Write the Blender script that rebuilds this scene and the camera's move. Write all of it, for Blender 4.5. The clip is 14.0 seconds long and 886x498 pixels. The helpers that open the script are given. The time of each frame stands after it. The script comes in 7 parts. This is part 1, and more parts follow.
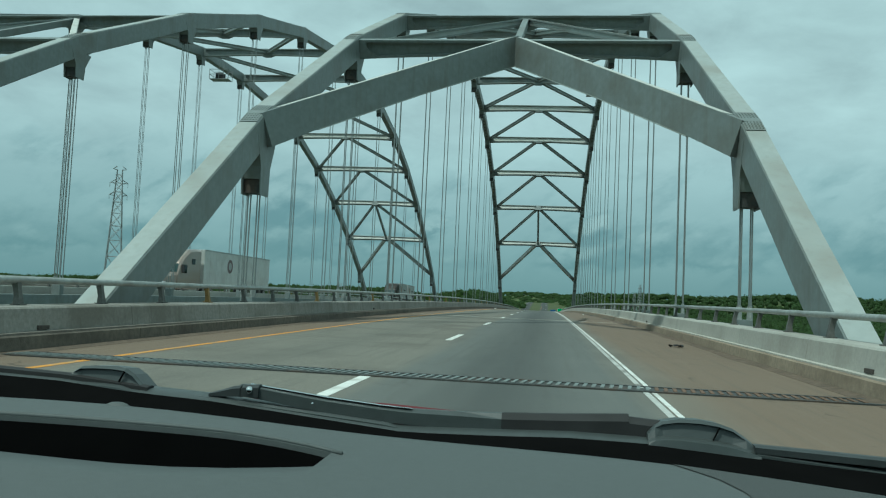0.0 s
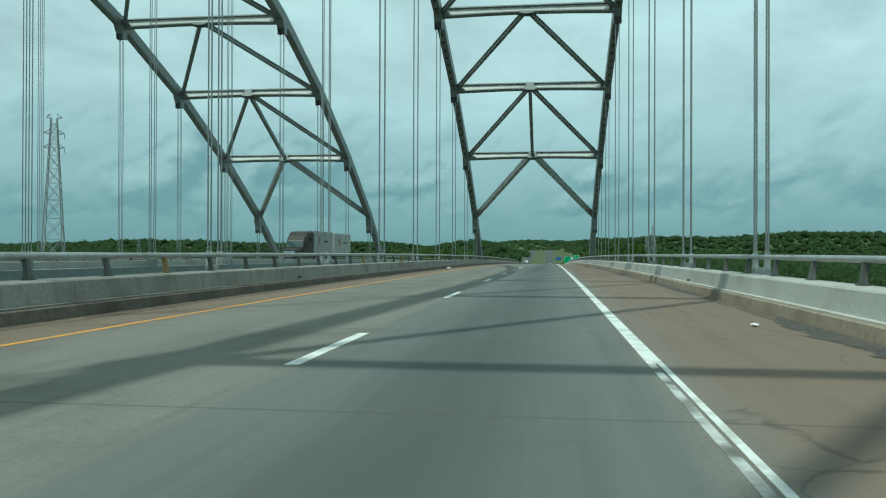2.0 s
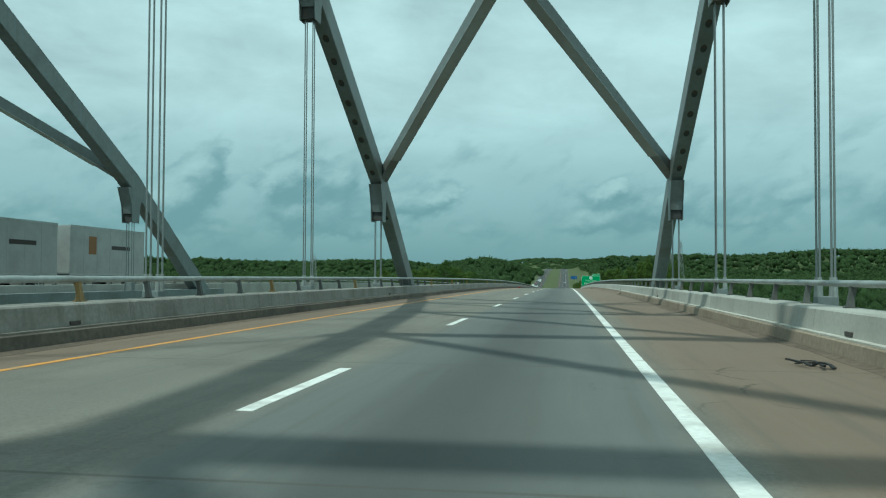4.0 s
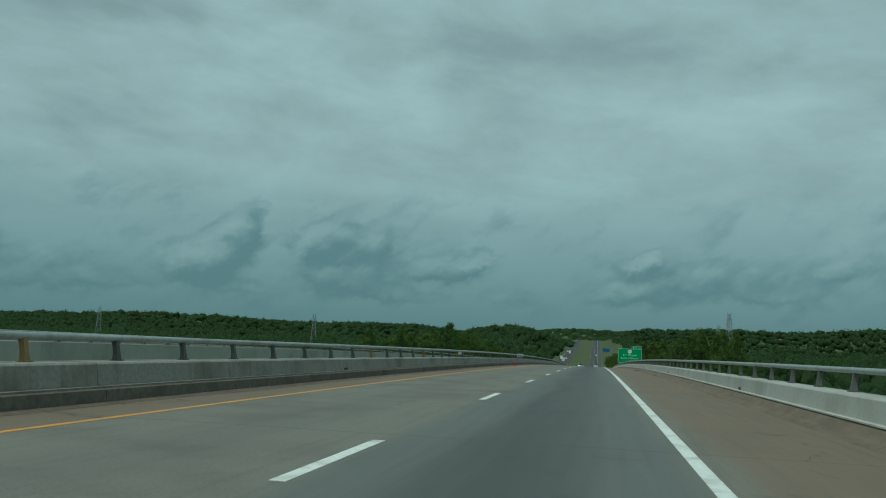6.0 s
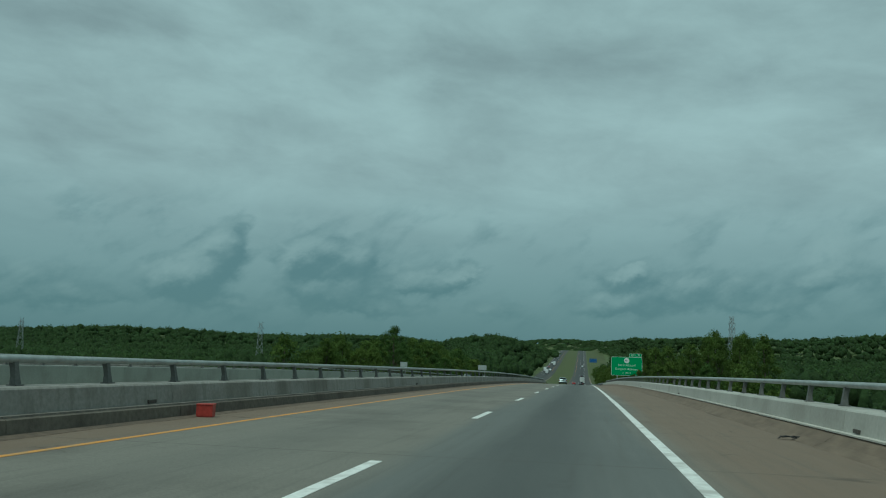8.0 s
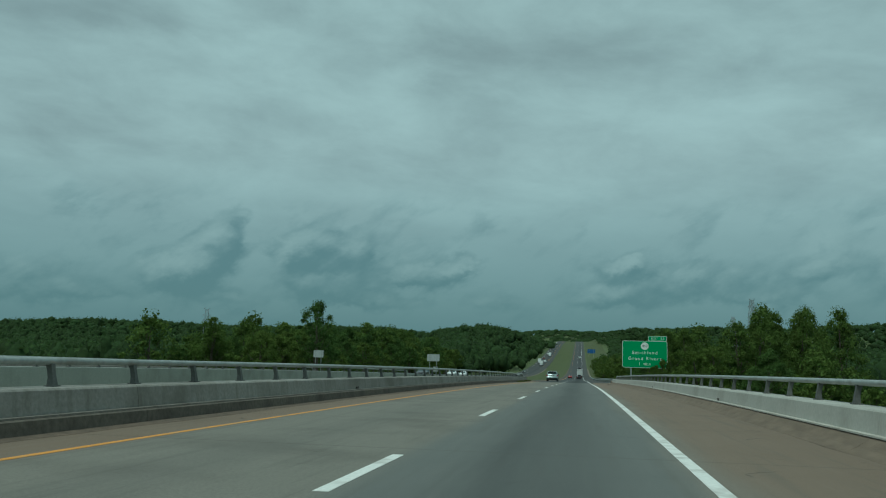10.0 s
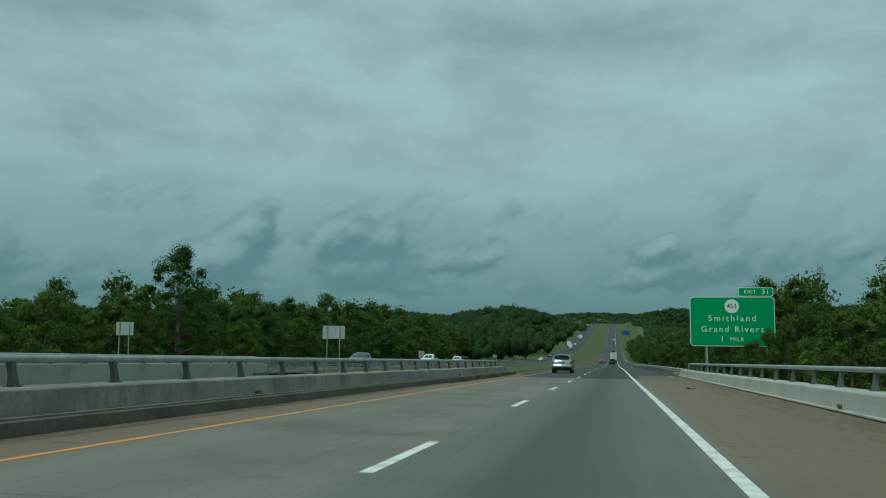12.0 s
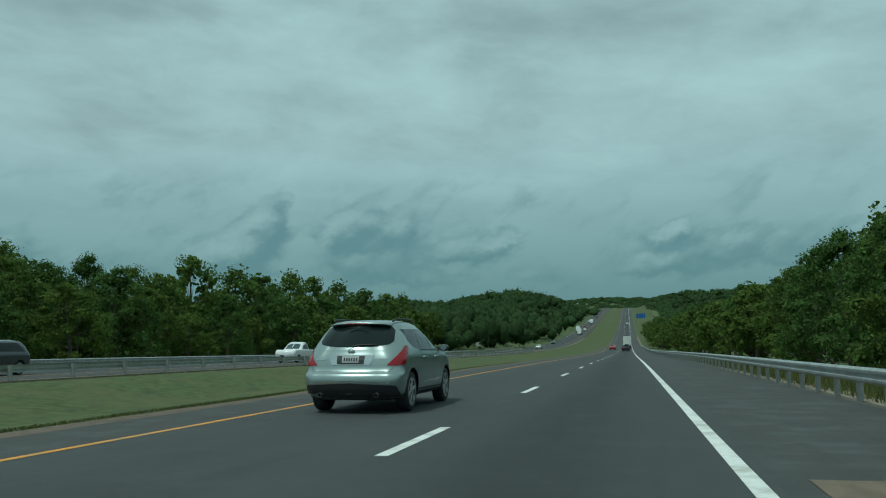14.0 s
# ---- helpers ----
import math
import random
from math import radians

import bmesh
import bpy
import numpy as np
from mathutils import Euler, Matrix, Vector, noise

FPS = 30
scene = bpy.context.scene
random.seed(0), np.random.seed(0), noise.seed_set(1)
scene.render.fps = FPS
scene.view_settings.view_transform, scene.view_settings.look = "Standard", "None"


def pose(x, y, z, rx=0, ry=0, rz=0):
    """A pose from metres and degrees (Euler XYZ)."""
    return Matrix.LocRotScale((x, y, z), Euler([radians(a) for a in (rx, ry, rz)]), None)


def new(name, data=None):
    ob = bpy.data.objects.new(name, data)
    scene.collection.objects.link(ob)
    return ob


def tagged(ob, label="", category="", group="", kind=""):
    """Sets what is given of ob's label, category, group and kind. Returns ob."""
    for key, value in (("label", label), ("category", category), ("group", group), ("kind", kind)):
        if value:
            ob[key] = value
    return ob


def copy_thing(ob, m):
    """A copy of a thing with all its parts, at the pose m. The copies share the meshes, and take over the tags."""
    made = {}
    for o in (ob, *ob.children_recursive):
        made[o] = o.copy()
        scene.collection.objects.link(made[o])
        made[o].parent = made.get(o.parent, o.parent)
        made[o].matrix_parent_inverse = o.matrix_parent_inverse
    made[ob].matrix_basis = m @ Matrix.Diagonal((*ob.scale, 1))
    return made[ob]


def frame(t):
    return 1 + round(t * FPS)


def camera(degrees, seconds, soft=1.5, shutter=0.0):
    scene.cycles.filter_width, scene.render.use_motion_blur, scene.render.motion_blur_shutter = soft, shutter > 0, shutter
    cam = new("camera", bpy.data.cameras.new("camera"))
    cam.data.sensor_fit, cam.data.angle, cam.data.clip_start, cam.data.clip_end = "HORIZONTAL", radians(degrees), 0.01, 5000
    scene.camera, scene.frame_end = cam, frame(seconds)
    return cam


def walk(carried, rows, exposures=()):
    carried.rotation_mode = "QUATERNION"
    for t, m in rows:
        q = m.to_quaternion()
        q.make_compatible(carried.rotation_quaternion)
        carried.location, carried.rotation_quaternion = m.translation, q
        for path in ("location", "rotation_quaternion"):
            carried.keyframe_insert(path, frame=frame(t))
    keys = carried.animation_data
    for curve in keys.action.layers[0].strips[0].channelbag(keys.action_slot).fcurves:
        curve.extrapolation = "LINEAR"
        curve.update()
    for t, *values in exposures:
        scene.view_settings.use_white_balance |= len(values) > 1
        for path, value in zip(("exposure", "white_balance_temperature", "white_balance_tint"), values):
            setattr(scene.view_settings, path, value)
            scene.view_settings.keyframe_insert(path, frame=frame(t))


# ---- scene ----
# ---------------------------------------------------------------- camera
cam = camera(57.3, 14.0, soft=1.15)
PATH = [
    (0.0, pose(-0.209, 0.89, 1.166, 93.740, -2.603, 7.163)),
    (0.5, pose(-0.011, 15.82, 1.348, 93.041, -1.571, 8.117)),
    (1.0, pose(0.041, 30.82, 1.493, 92.323, -0.368, 6.730)),
    (1.5, pose(0.054, 46.00, 1.602, 91.202, -0.885, 7.274)),
    (2.0, pose(0.062, 61.45, 1.677, 90.320, -0.204, 7.535)),
    (2.5, pose(0.048, 77.20, 1.717, 89.718, 0.960, 7.635)),
    (3.0, pose(0.063, 92.84, 1.724, 89.037, 1.960, 8.041)),
    (3.5, pose(0.031, 108.34, 1.703, 88.674, 0.121, 8.216)),
    (4.0, pose(0.153, 123.78, 1.657, 91.626, -0.244, 8.562)),
    (6.5, pose(0.007, 200.17, 1.084, 96.423, -2.590, 10.881)),
    (7.0, pose(-0.002, 215.59, 0.893, 96.706, -2.573, 10.890)),
    (7.5, pose(-0.015, 230.79, 0.676, 97.119, -1.854, 10.629)),
    (8.0, pose(-0.098, 245.77, 0.434, 97.203, -1.669, 9.706)),
    (10.5, pose(-0.227, 321.07, -1.229, 96.194, -1.138, 9.556)),
    (11.0, pose(-0.149, 336.13, -1.653, 94.875, -0.387, 10.122)),
    (11.5, pose(-0.069, 351.26, -2.117, 95.378, 0.219, 11.171)),
    (12.0, pose(-0.072, 366.19, -2.613, 95.661, -0.444, 11.849)),
    (12.5, pose(0.051, 381.33, -3.149, 96.123, -0.669, 12.349)),
    (13.0, pose(0.124, 396.56, -3.708, 95.823, 0.255, 12.761)),
    (13.5, pose(0.079, 411.74, -4.265, 95.772, 0.353, 12.837)),
    (14.0, pose(0.141, 426.54, -4.795, 94.959, 0.918, 12.814)),
]
walk(cam, PATH, exposures=[(0.0, 0.05, 5650, -12), (1.0, 0.14, 5650, -12), (2.0, 0.26, 5650, -12), (3.6, 0.33, 5650, -12), (4.2, 0.17, 5650, -12), (6.4, -0.48, 5650, -12), (8.2, -0.46, 5650, -12), (10.5, -0.38, 5650, -12), (11.0, -0.30, 5650, -12), (11.5, -0.24, 5650, -12), (12.0, -0.36, 5650, -12), (12.5, -0.38, 5650, -12), (14.0, -0.22, 5650, -12)])

# ---------------------------------------------------------------- plan of the road
# knots of the road's long profile: distance along it and height
KNOT_Y = np.array([-2000, -400, -60, 0, 60, 120, 180, 240, 300, 360, 420, 480, 540, 620, 700, 780, 860, 949, 1156, 1426, 1600, 1750, 2000, 2600, 5000.0])
KNOT_Z = np.array([-16, -8, -1.03, 0, 0.52, 0.52, 0.14, -0.62, -1.84, -3.56, -5.72, -7.87, -10.2, -13.0, -15.2, -16.6, -16.8, -15.6, -9.4, 0.9, 6, 8.8, 9, 2, -10.0])


def _second(xs, zs):
    n, h = len(xs), np.diff(xs)
    a, b = np.eye(n), np.zeros(n)
    for i in range(1, n - 1):
        a[i, i - 1:i + 2] = h[i - 1], 2 * (h[i - 1] + h[i]), h[i]
        b[i] = 6 * ((zs[i + 1] - zs[i]) / h[i] - (zs[i] - zs[i - 1]) / h[i - 1])
    return np.linalg.solve(a, b)


KNOT_M = _second(KNOT_Y, KNOT_Z)


def road_z(y):
    """Height of the carriageway at the distance y."""
    y = np.asarray(y, float)
    i = np.clip(np.searchsorted(KNOT_Y, y) - 1, 0, len(KNOT_Y) - 2)
    d = KNOT_Y[i + 1] - KNOT_Y[i]
    a, b = (KNOT_Y[i + 1] - y) / d, (y - KNOT_Y[i]) / d
    return a * KNOT_Z[i] + b * KNOT_Z[i + 1] + ((a ** 3 - a) * KNOT_M[i] + (b ** 3 - b) * KNOT_M[i + 1]) * d * d / 6


def rz(y):
    return float(road_z(y))


X_WHITE, X_DASH, X_YELLOW = 1.136, -2.521, -6.446
X_TOE_R, X_TOE_L = 4.05, -7.80
TWIN = -29.1                       # offset of the twin carriageway
RIB_L, RIB_R = -9.48, 5.55
PANEL, ARCH_Y = 11.629, 13.85
BRIDGE_END = 421.0


def node_z(k):
    lift = (0.0, -0.22, -0.24, -0.12, -0.05, 0.06, 0.13, 0.0)[min(k, 14 - k)]
    return -0.88 + 28.48 * 4 * k * (14 - k) / 196 + lift


# ---------------------------------------------------------------- light
SUN_DIR = Vector((0.26, 0.42, -1.0)).normalized()
sun = new("sun", bpy.data.lights.new("sun", "SUN"))
sun.data.energy, sun.data.angle, sun.data.color = 2.2, radians(0.7), (1.0, 0.95, 0.86)
sun.rotation_euler = SUN_DIR.to_track_quat("-Z", "Y").to_euler()

world = bpy.data.worlds.new("world")
scene.world = world
world.use_nodes = True
wt = world.node_tree
wt.nodes.clear()


def wnode(kind, **values):
    n = wt.nodes.new(kind)
    for k, v in values.items():
        n.inputs[k].default_value = v
    return n


def wmath(op, a, b=0.0, c=0.0, clamp=False):
    n = wt.nodes.new("ShaderNodeMath")
    n.operation, n.use_clamp = op, clamp
    for i, v in enumerate((a, b, c)):
        if isinstance(v, (int, float)):
            n.inputs[i].default_value = v
        else:
            wt.links.new(v, n.inputs[i])
    return n.outputs[0]


def wramp(value, lo, hi):
    n = wt.nodes.new("ShaderNodeMapRange")
    n.interpolation_type = "SMOOTHSTEP"
    wt.links.new(value, n.inputs[0])
    n.inputs[1].default_value, n.inputs[2].default_value = lo, hi
    return n.outputs[0]


def wmix(fac, a, b):
    n = wt.nodes.new("ShaderNodeMix")
    n.data_type = "RGBA"
    for i, v in ((0, fac), (6, a), (7, b)):
        if isinstance(v, (int, float)):
            n.inputs[i].default_value = v
        elif isinstance(v, tuple):
            n.inputs[i].default_value = (*v, 1)
        else:
            wt.links.new(v, n.inputs[i])
    return n.outputs[2]


def wnoise(vec, scale, detail=5.0, rough=0.55, distort=0.0):
    n = wt.nodes.new("ShaderNodeTexNoise")
    wt.links.new(vec, n.inputs["Vector"])
    n.inputs["Scale"].default_value, n.inputs["Detail"].default_value = scale, detail
    n.inputs["Roughness"].default_value, n.inputs["Distortion"].default_value = rough, distort
    return n.outputs[0]


def wvec(x, y, z):
    n = wt.nodes.new("ShaderNodeCombineXYZ")
    for i, v in enumerate((x, y, z)):
        if isinstance(v, (int, float)):
            n.inputs[i].default_value = v
        else:
            wt.links.new(v, n.inputs[i])
    return n.outputs[0]


CLOUDS = [  # heading and height in degrees, half widths, weight: the heaps over the hills
    (-28.7, 4.3, 1.8, 1.1, 0.7), (-26.7, 5.0, 2.4, 1.4, 0.8), (-25.2, 7.1, 1.6, 1.2, 0.6), (-24.0, 8.7, 1.0, 0.6, 0.5),
    (-20.7, 6.2, 1.1, 0.9, 0.6), (-19.0, 6.7, 1.8, 1.3, 0.7), (-16.9, 6.2, 1.8, 1.3, 0.7), (-18.4, 4.2, 3.0, 0.9, 0.7), (-16.8, 3.4, 2.6, 0.6, 0.5),
    (-12.7, 4.9, 1.6, 0.7, 0.5), (-9.7, 5.2, 1.8, 0.7, 0.7), (-7.9, 5.9, 1.0, 0.6, 0.6), (-10.8, 4.3, 2.6, 0.5, 0.4),
    (-38.8, 2.8, 2.0, 1.0, 0.5), (-36.3, 3.9, 2.4, 1.1, 0.55), (-34.6, 2.9, 2.4, 0.8, 0.5), (-41.5, 4.6, 2.4, 1.4, 0.5), (-31.4, 3.0, 1.6, 0.7, 0.4),
    (-24.5, 2.9, 2.4, 0.6, 0.4), (-14.4, 2.8, 4.8, 0.5, 0.4), (-6.0, 3.2, 3.4, 0.6, 0.3),
    (2.5, 5.6, 2.0, 0.6, 0.6), (3.6, 6.1, 1.0, 0.5, 0.5), (1.8, 3.6, 2.6, 0.8, 0.7), (5.1, 4.4, 3.6, 1.0, 0.5), (8.4, 5.0, 2.4, 1.2, 0.45), (12.2, 3.7, 4.0, 0.7, 0.5),
    (15.2, 5.4, 2.6, 0.8, 0.4), (21.0, 4.6, 3.4, 1.5, 0.5), (29.0, 4.0, 4.0, 1.4, 0.5),
]
TOPS = [  # the white tops of the taller heaps
    (15.7, 7.7, 1.2, 0.9, 1.0), (16.5, 6.6, 1.6, 0.9, 0.7), (14.6, 6.7, 0.9, 0.6, 0.5), (-13.3, 5.6, 0.5, 0.5, 0.5), (-12.2, 5.9, 0.5, 0.4, 0.5),
    (-30.2, 4.9, 0.7, 0.6, 0.5), (-37.6, 4.6, 1.2, 0.5, 0.5), (-21.6, 7.3, 0.6, 0.5, 0.4), (20.5, 6.4, 1.8, 0.8, 0.8),
]
VEILS = [  # the same for the light and dark reaches of the high sheet
    (-37.0, 20.3, 9.0, 1.5, -0.26), (-28.0, 19.4, 6.0, 1.2, 0.16), (-19.8, 20.4, 3.4, 1.0, 0.14), (-7.1, 20.4, 4.6, 2.6, -0.20), (1.2, 20.2, 5.0, 1.6, -0.16),
    (-34.1, 13.5, 6.5, 1.3, -0.14), (-14.2, 18.2, 3.6, 2.2, 0.14), (8.7, 15.4, 8.0, 2.4, 0.10), (-23.9, 15.5, 6.0, 1.3, -0.10), (-30.0, 16.6, 8.0, 1.2, 0.10),
    (12.5, 20.5, 5.0, 1.6, 0.10), (-4.0, 14.0, 9.0, 1.6, -0.05), (0.0, 9.3, 14.0, 1.6, 0.12), (-20.0, 10.6, 9.0, 1.0, 0.06), (0.0, 28.0, 25.0, 4.0, 0.05),
]


def build_sky():
    coord = wt.nodes.new("ShaderNodeTexCoord").outputs["Generated"]
    sep = wt.nodes.new("ShaderNodeSeparateXYZ")
    wt.links.new(coord, sep.inputs[0])
    dx, dy, dz = sep.outputs
    elev = wmath("MULTIPLY", wmath("ARCSINE", dz), 57.2958)
    azim = wmath("MULTIPLY", wmath("ARCTAN2", dx, dy), 57.2958)
    inv = lambda v: wmath("SUBTRACT", 1.0, v)

    def bent(scale_a, scale_e, seed, detail, size):
        """A wavering of the headings, so that no cloud has a smooth rim."""
        v = wvec(wmath("MULTIPLY", azim, scale_a), wmath("MULTIPLY", elev, scale_e), seed)
        return wmath("MULTIPLY", wmath("SUBTRACT", wnoise(v, 1.0, detail, 0.6), 0.5), size)

    warp_a, warp_e = bent(0.50, 0.70, 7.7, 7.0, 3.0), bent(0.50, 0.70, 2.1, 7.0, 2.0)
    wide_a, wide_e = bent(0.12, 0.30, 4.4, 5.0, 9.0), bent(0.12, 0.30, 9.2, 5.0, 3.2)

    def total(rows, az, el, scale=1.0):
        out = 0.0
        for a, e, wa, we, weight in rows:
            u = wmath("DIVIDE", wmath("SUBTRACT", az, a), wa)
            v = wmath("DIVIDE", wmath("SUBTRACT", el, e), we)
            d = wmath("ADD", wmath("MULTIPLY", u, u), wmath("MULTIPLY", v, v))
            out = wmath("ADD", out, wmath("MULTIPLY", wmath("EXPONENT", wmath("MULTIPLY", d, -1.0)), weight * scale))
        return out

    sky = wt.nodes.new("ShaderNodeTexSky")
    sky.sky_type, sky.sun_disc = "NISHITA", False
    sky.sun_elevation = math.asin(-SUN_DIR.z)
    sky.sun_rotation = math.atan2(-SUN_DIR.x, -SUN_DIR.y)
    blue = wmix(0.008, (0.0, 0.0, 0.0), sky.outputs[0])
    # the high sheet of cloud: broad billows in perspective and long flat streaks
    lift = wmath("ADD", wmath("ABSOLUTE", dz), 0.10)
    sheet = wvec(wmath("DIVIDE", dx, lift), wmath("DIVIDE", dy, lift), 0.0)
    broad = wnoise(sheet, 1.1, 9.0, 0.56, 0.5)
    streak_v = wvec(wmath("MULTIPLY", azim, 0.075), wmath("ADD", wmath("MULTIPLY", elev, 0.17), wmath("MULTIPLY", azim, 0.010)), 3.7)
    streak = wnoise(streak_v, 1.7, 9.0, 0.60, 0.25)
    tone = wmath("ADD", wmath("MULTIPLY", broad, 0.46), wmath("MULTIPLY", streak, 0.54))
    tone = wmath("ADD", tone, total(VEILS, wmath("ADD", azim, wide_a), wmath("ADD", elev, wide_e), 0.8))
    high = wmix(wramp(tone, 0.08, 0.84), HIGH_DARK, HIGH_LIGHT)
    # it pales and then greys towards the hills
    veil = wmix(wramp(elev, 4.0, 14.0), LOW_VEIL, high)

    # heaped clouds over the hills, lit from above and from the left
    def heaped(da, de):
        az, el = wmath("ADD", azim, da), wmath("ADD", elev, de)
        lean = wmath("SUBTRACT", az, wmath("MULTIPLY", el, 0.95))
        n = wnoise(wvec(wmath("MULTIPLY", lean, 0.34), wmath("MULTIPLY", el, 0.40), 1.3), 1.0, 7.0, 0.55, 0.15)
        return wmath("ADD", wmath("MULTIPLY", wmath("SUBTRACT", n, 0.43), 1.6), total(CLOUDS, wmath("ADD", az, warp_a), wmath("ADD", el, warp_e), 1.3))
    thick, toward = heaped(0.0, 0.0), heaped(-0.55, 0.80)
    soft = wnoise(wvec(wmath("MULTIPLY", azim, 0.62), wmath("MULTIPLY", elev, 0.95), 5.5), 1.0, 6.0, 0.55, 0.3)
    band = wmath("MULTIPLY", inv(wramp(elev, 8.0, 11.5)), wramp(elev, -1.0, 1.0))
    cover = wmath("MULTIPLY", wramp(thick, 0.10, 0.62), wmath("MULTIPLY", band, 0.78))
    lit = wramp(wmath("ADD", wmath("SUBTRACT", thick, toward), wmath("MULTIPLY", wmath("SUBTRACT", soft, 0.5), 0.7)), -0.45, 1.15)
    tops = wmath("MULTIPLY", total(TOPS, wmath("ADD", azim, wmath("MULTIPLY", warp_a, 0.7)), wmath("ADD", elev, wmath("MULTIPLY", warp_e, 0.7))), wramp(wnoise(wvec(azim, elev, 0.4), 0.8, 6.0, 0.6), 0.25, 0.6))
    veil = wmix(cover, veil, wmix(lit, HEAP_DARK, HEAP_LIGHT))
    veil = wmix(wmath("MINIMUM", wmath("MULTIPLY", tops, 0.62), 0.8), veil, HEAP_LIGHT)
    low = wmix(wmath("MULTIPLY", inv(wramp(elev, 0.0, 6.5)), 0.85), veil, HORIZON)
    add = wt.nodes.new("ShaderNodeMix")
    add.data_type, add.blend_type = "RGBA", "ADD"
    add.inputs[0].default_value = 1.0
    wt.links.new(low, add.inputs[6])
    wt.links.new(blue, add.inputs[7])
    back = wnode("ShaderNodeBackground", Strength=1.0)
    wt.links.new(add.outputs[2], back.inputs[0])
    out = wt.nodes.new("ShaderNodeOutputWorld")
    wt.links.new(back.outputs[0], out.inputs[0])


HIGH_DARK, HIGH_LIGHT = (0.288, 0.342, 0.346), (0.560, 0.672, 0.660)
LOW_VEIL, HEAP_DARK, HEAP_LIGHT, HORIZON = (0.276, 0.378, 0.384), (0.112, 0.208, 0.226), (0.372, 0.470, 0.466), (0.130, 0.232, 0.252)
build_sky()

# ---------------------------------------------------------------- materials
def surface(name, base, rough=0.6, metal=0.0, grain=0.15, scale=30.0, stain=None, stain_scale=0.6, stain_amount=0.5,
            bump=0.0, bump_scale=60.0, island=0.0, each=0.0, coat=0.0, stretch=(1, 1, 1), streak=0.0):
    """A procedural surface: base colour, fine grain, larger stains, relief and variation from piece to piece."""
    m = bpy.data.materials.new(name)
    m.use_nodes = True
    nt = m.node_tree
    bsdf = nt.nodes["Principled BSDF"]
    bsdf.inputs["Roughness"].default_value, bsdf.inputs["Metallic"].default_value = rough, metal
    if coat:
        bsdf.inputs["Coat Weight"].default_value, bsdf.inputs["Coat Roughness"].default_value = coat, 0.05
    tc = nt.nodes.new("ShaderNodeTexCoord")
    mp = nt.nodes.new("ShaderNodeMapping")
    mp.inputs["Scale"].default_value = stretch
    nt.links.new(tc.outputs["Object"], mp.inputs["Vector"])

    def tex(scale, detail=6.0):
        n = nt.nodes.new("ShaderNodeTexNoise")
        n.inputs["Scale"].default_value, n.inputs["Detail"].default_value = scale, detail
        nt.links.new(mp.outputs[0], n.inputs["Vector"])
        return n.outputs[0]

    def mix(kind, fac, a, b):
        n = nt.nodes.new("ShaderNodeMix")
        n.data_type, n.blend_type = "RGBA", kind
        for i, v in ((0, fac), (6, a), (7, b)):
            if isinstance(v, (int, float)):
                n.inputs[i].default_value = v
            elif isinstance(v, tuple):
                n.inputs[i].default_value = (*v, 1)
            else:
                nt.links.new(v, n.inputs[i])
        return n.outputs[2]

    def rng(v, lo, hi, a=0.0, b=1.0):
        n = nt.nodes.new("ShaderNodeMapRange")
        nt.links.new(v, n.inputs[0])
        for i, x in enumerate((lo, hi, a, b)):
            n.inputs[i + 1].default_value = x
        return n.outputs[0]

    dark, light = tuple(c * (1 - grain) for c in base), tuple(min(1, c * (1 + grain)) for c in base)
    col = mix("MIX", rng(tex(scale), 0.3, 0.7), dark, light)
    if stain:
        col = mix("MIX", rng(tex(stain_scale, 8.0), 0.48, 0.68, 0.0, stain_amount), col, stain)
    if streak and stain:
        mp2 = nt.nodes.new("ShaderNodeMapping")
        mp2.inputs["Scale"].default_value = (3.0, 3.0, 0.25)
        nt.links.new(tc.outputs["Object"], mp2.inputs["Vector"])
        n = nt.nodes.new("ShaderNodeTexNoise")
        n.inputs["Scale"].default_value, n.inputs["Detail"].default_value = 1.6, 6.0
        nt.links.new(mp2.outputs[0], n.inputs["Vector"])
        col = mix("MIX", rng(n.outputs[0], 0.52, 0.72, 0.0, streak), col, stain)
    if island or each:
        src = nt.nodes.new("ShaderNodeNewGeometry").outputs["Random Per Island"] if island else nt.nodes.new("ShaderNodeObjectInfo").outputs["Random"]
        v = island or each
        tone = nt.nodes.new("ShaderNodeHueSaturation")
        nt.links.new(rng(src, 0, 1, 1 - v, 1 + v), tone.inputs["Value"])
        nt.links.new(rng(src, 0, 1, 0.5 - 0.05 * v, 0.5 + 0.03 * v), tone.inputs["Hue"])
        nt.links.new(col, tone.inputs["Color"])
        col = tone.outputs[0]
    nt.links.new(col, bsdf.inputs["Base Color"])
    if bump:
        b = nt.nodes.new("ShaderNodeBump")
        b.inputs["Strength"].default_value, b.inputs["Distance"].default_value = bump, 0.02
        nt.links.new(tex(bump_scale, 4.0), b.inputs["Height"])
        nt.links.new(b.outputs[0], bsdf.inputs["Normal"])
    return m


def glass(name, tint, rough=0.03, gloss=0.6):
    m = bpy.data.materials.new(name)
    m.use_nodes = True
    b = m.node_tree.nodes["Principled BSDF"]
    b.inputs["Base Color"].default_value = (*tint, 1)
    b.inputs["Roughness"].default_value = rough
    b.inputs["IOR"].default_value = 1.5
    b.inputs["Specular IOR Level"].default_value = gloss
    return m


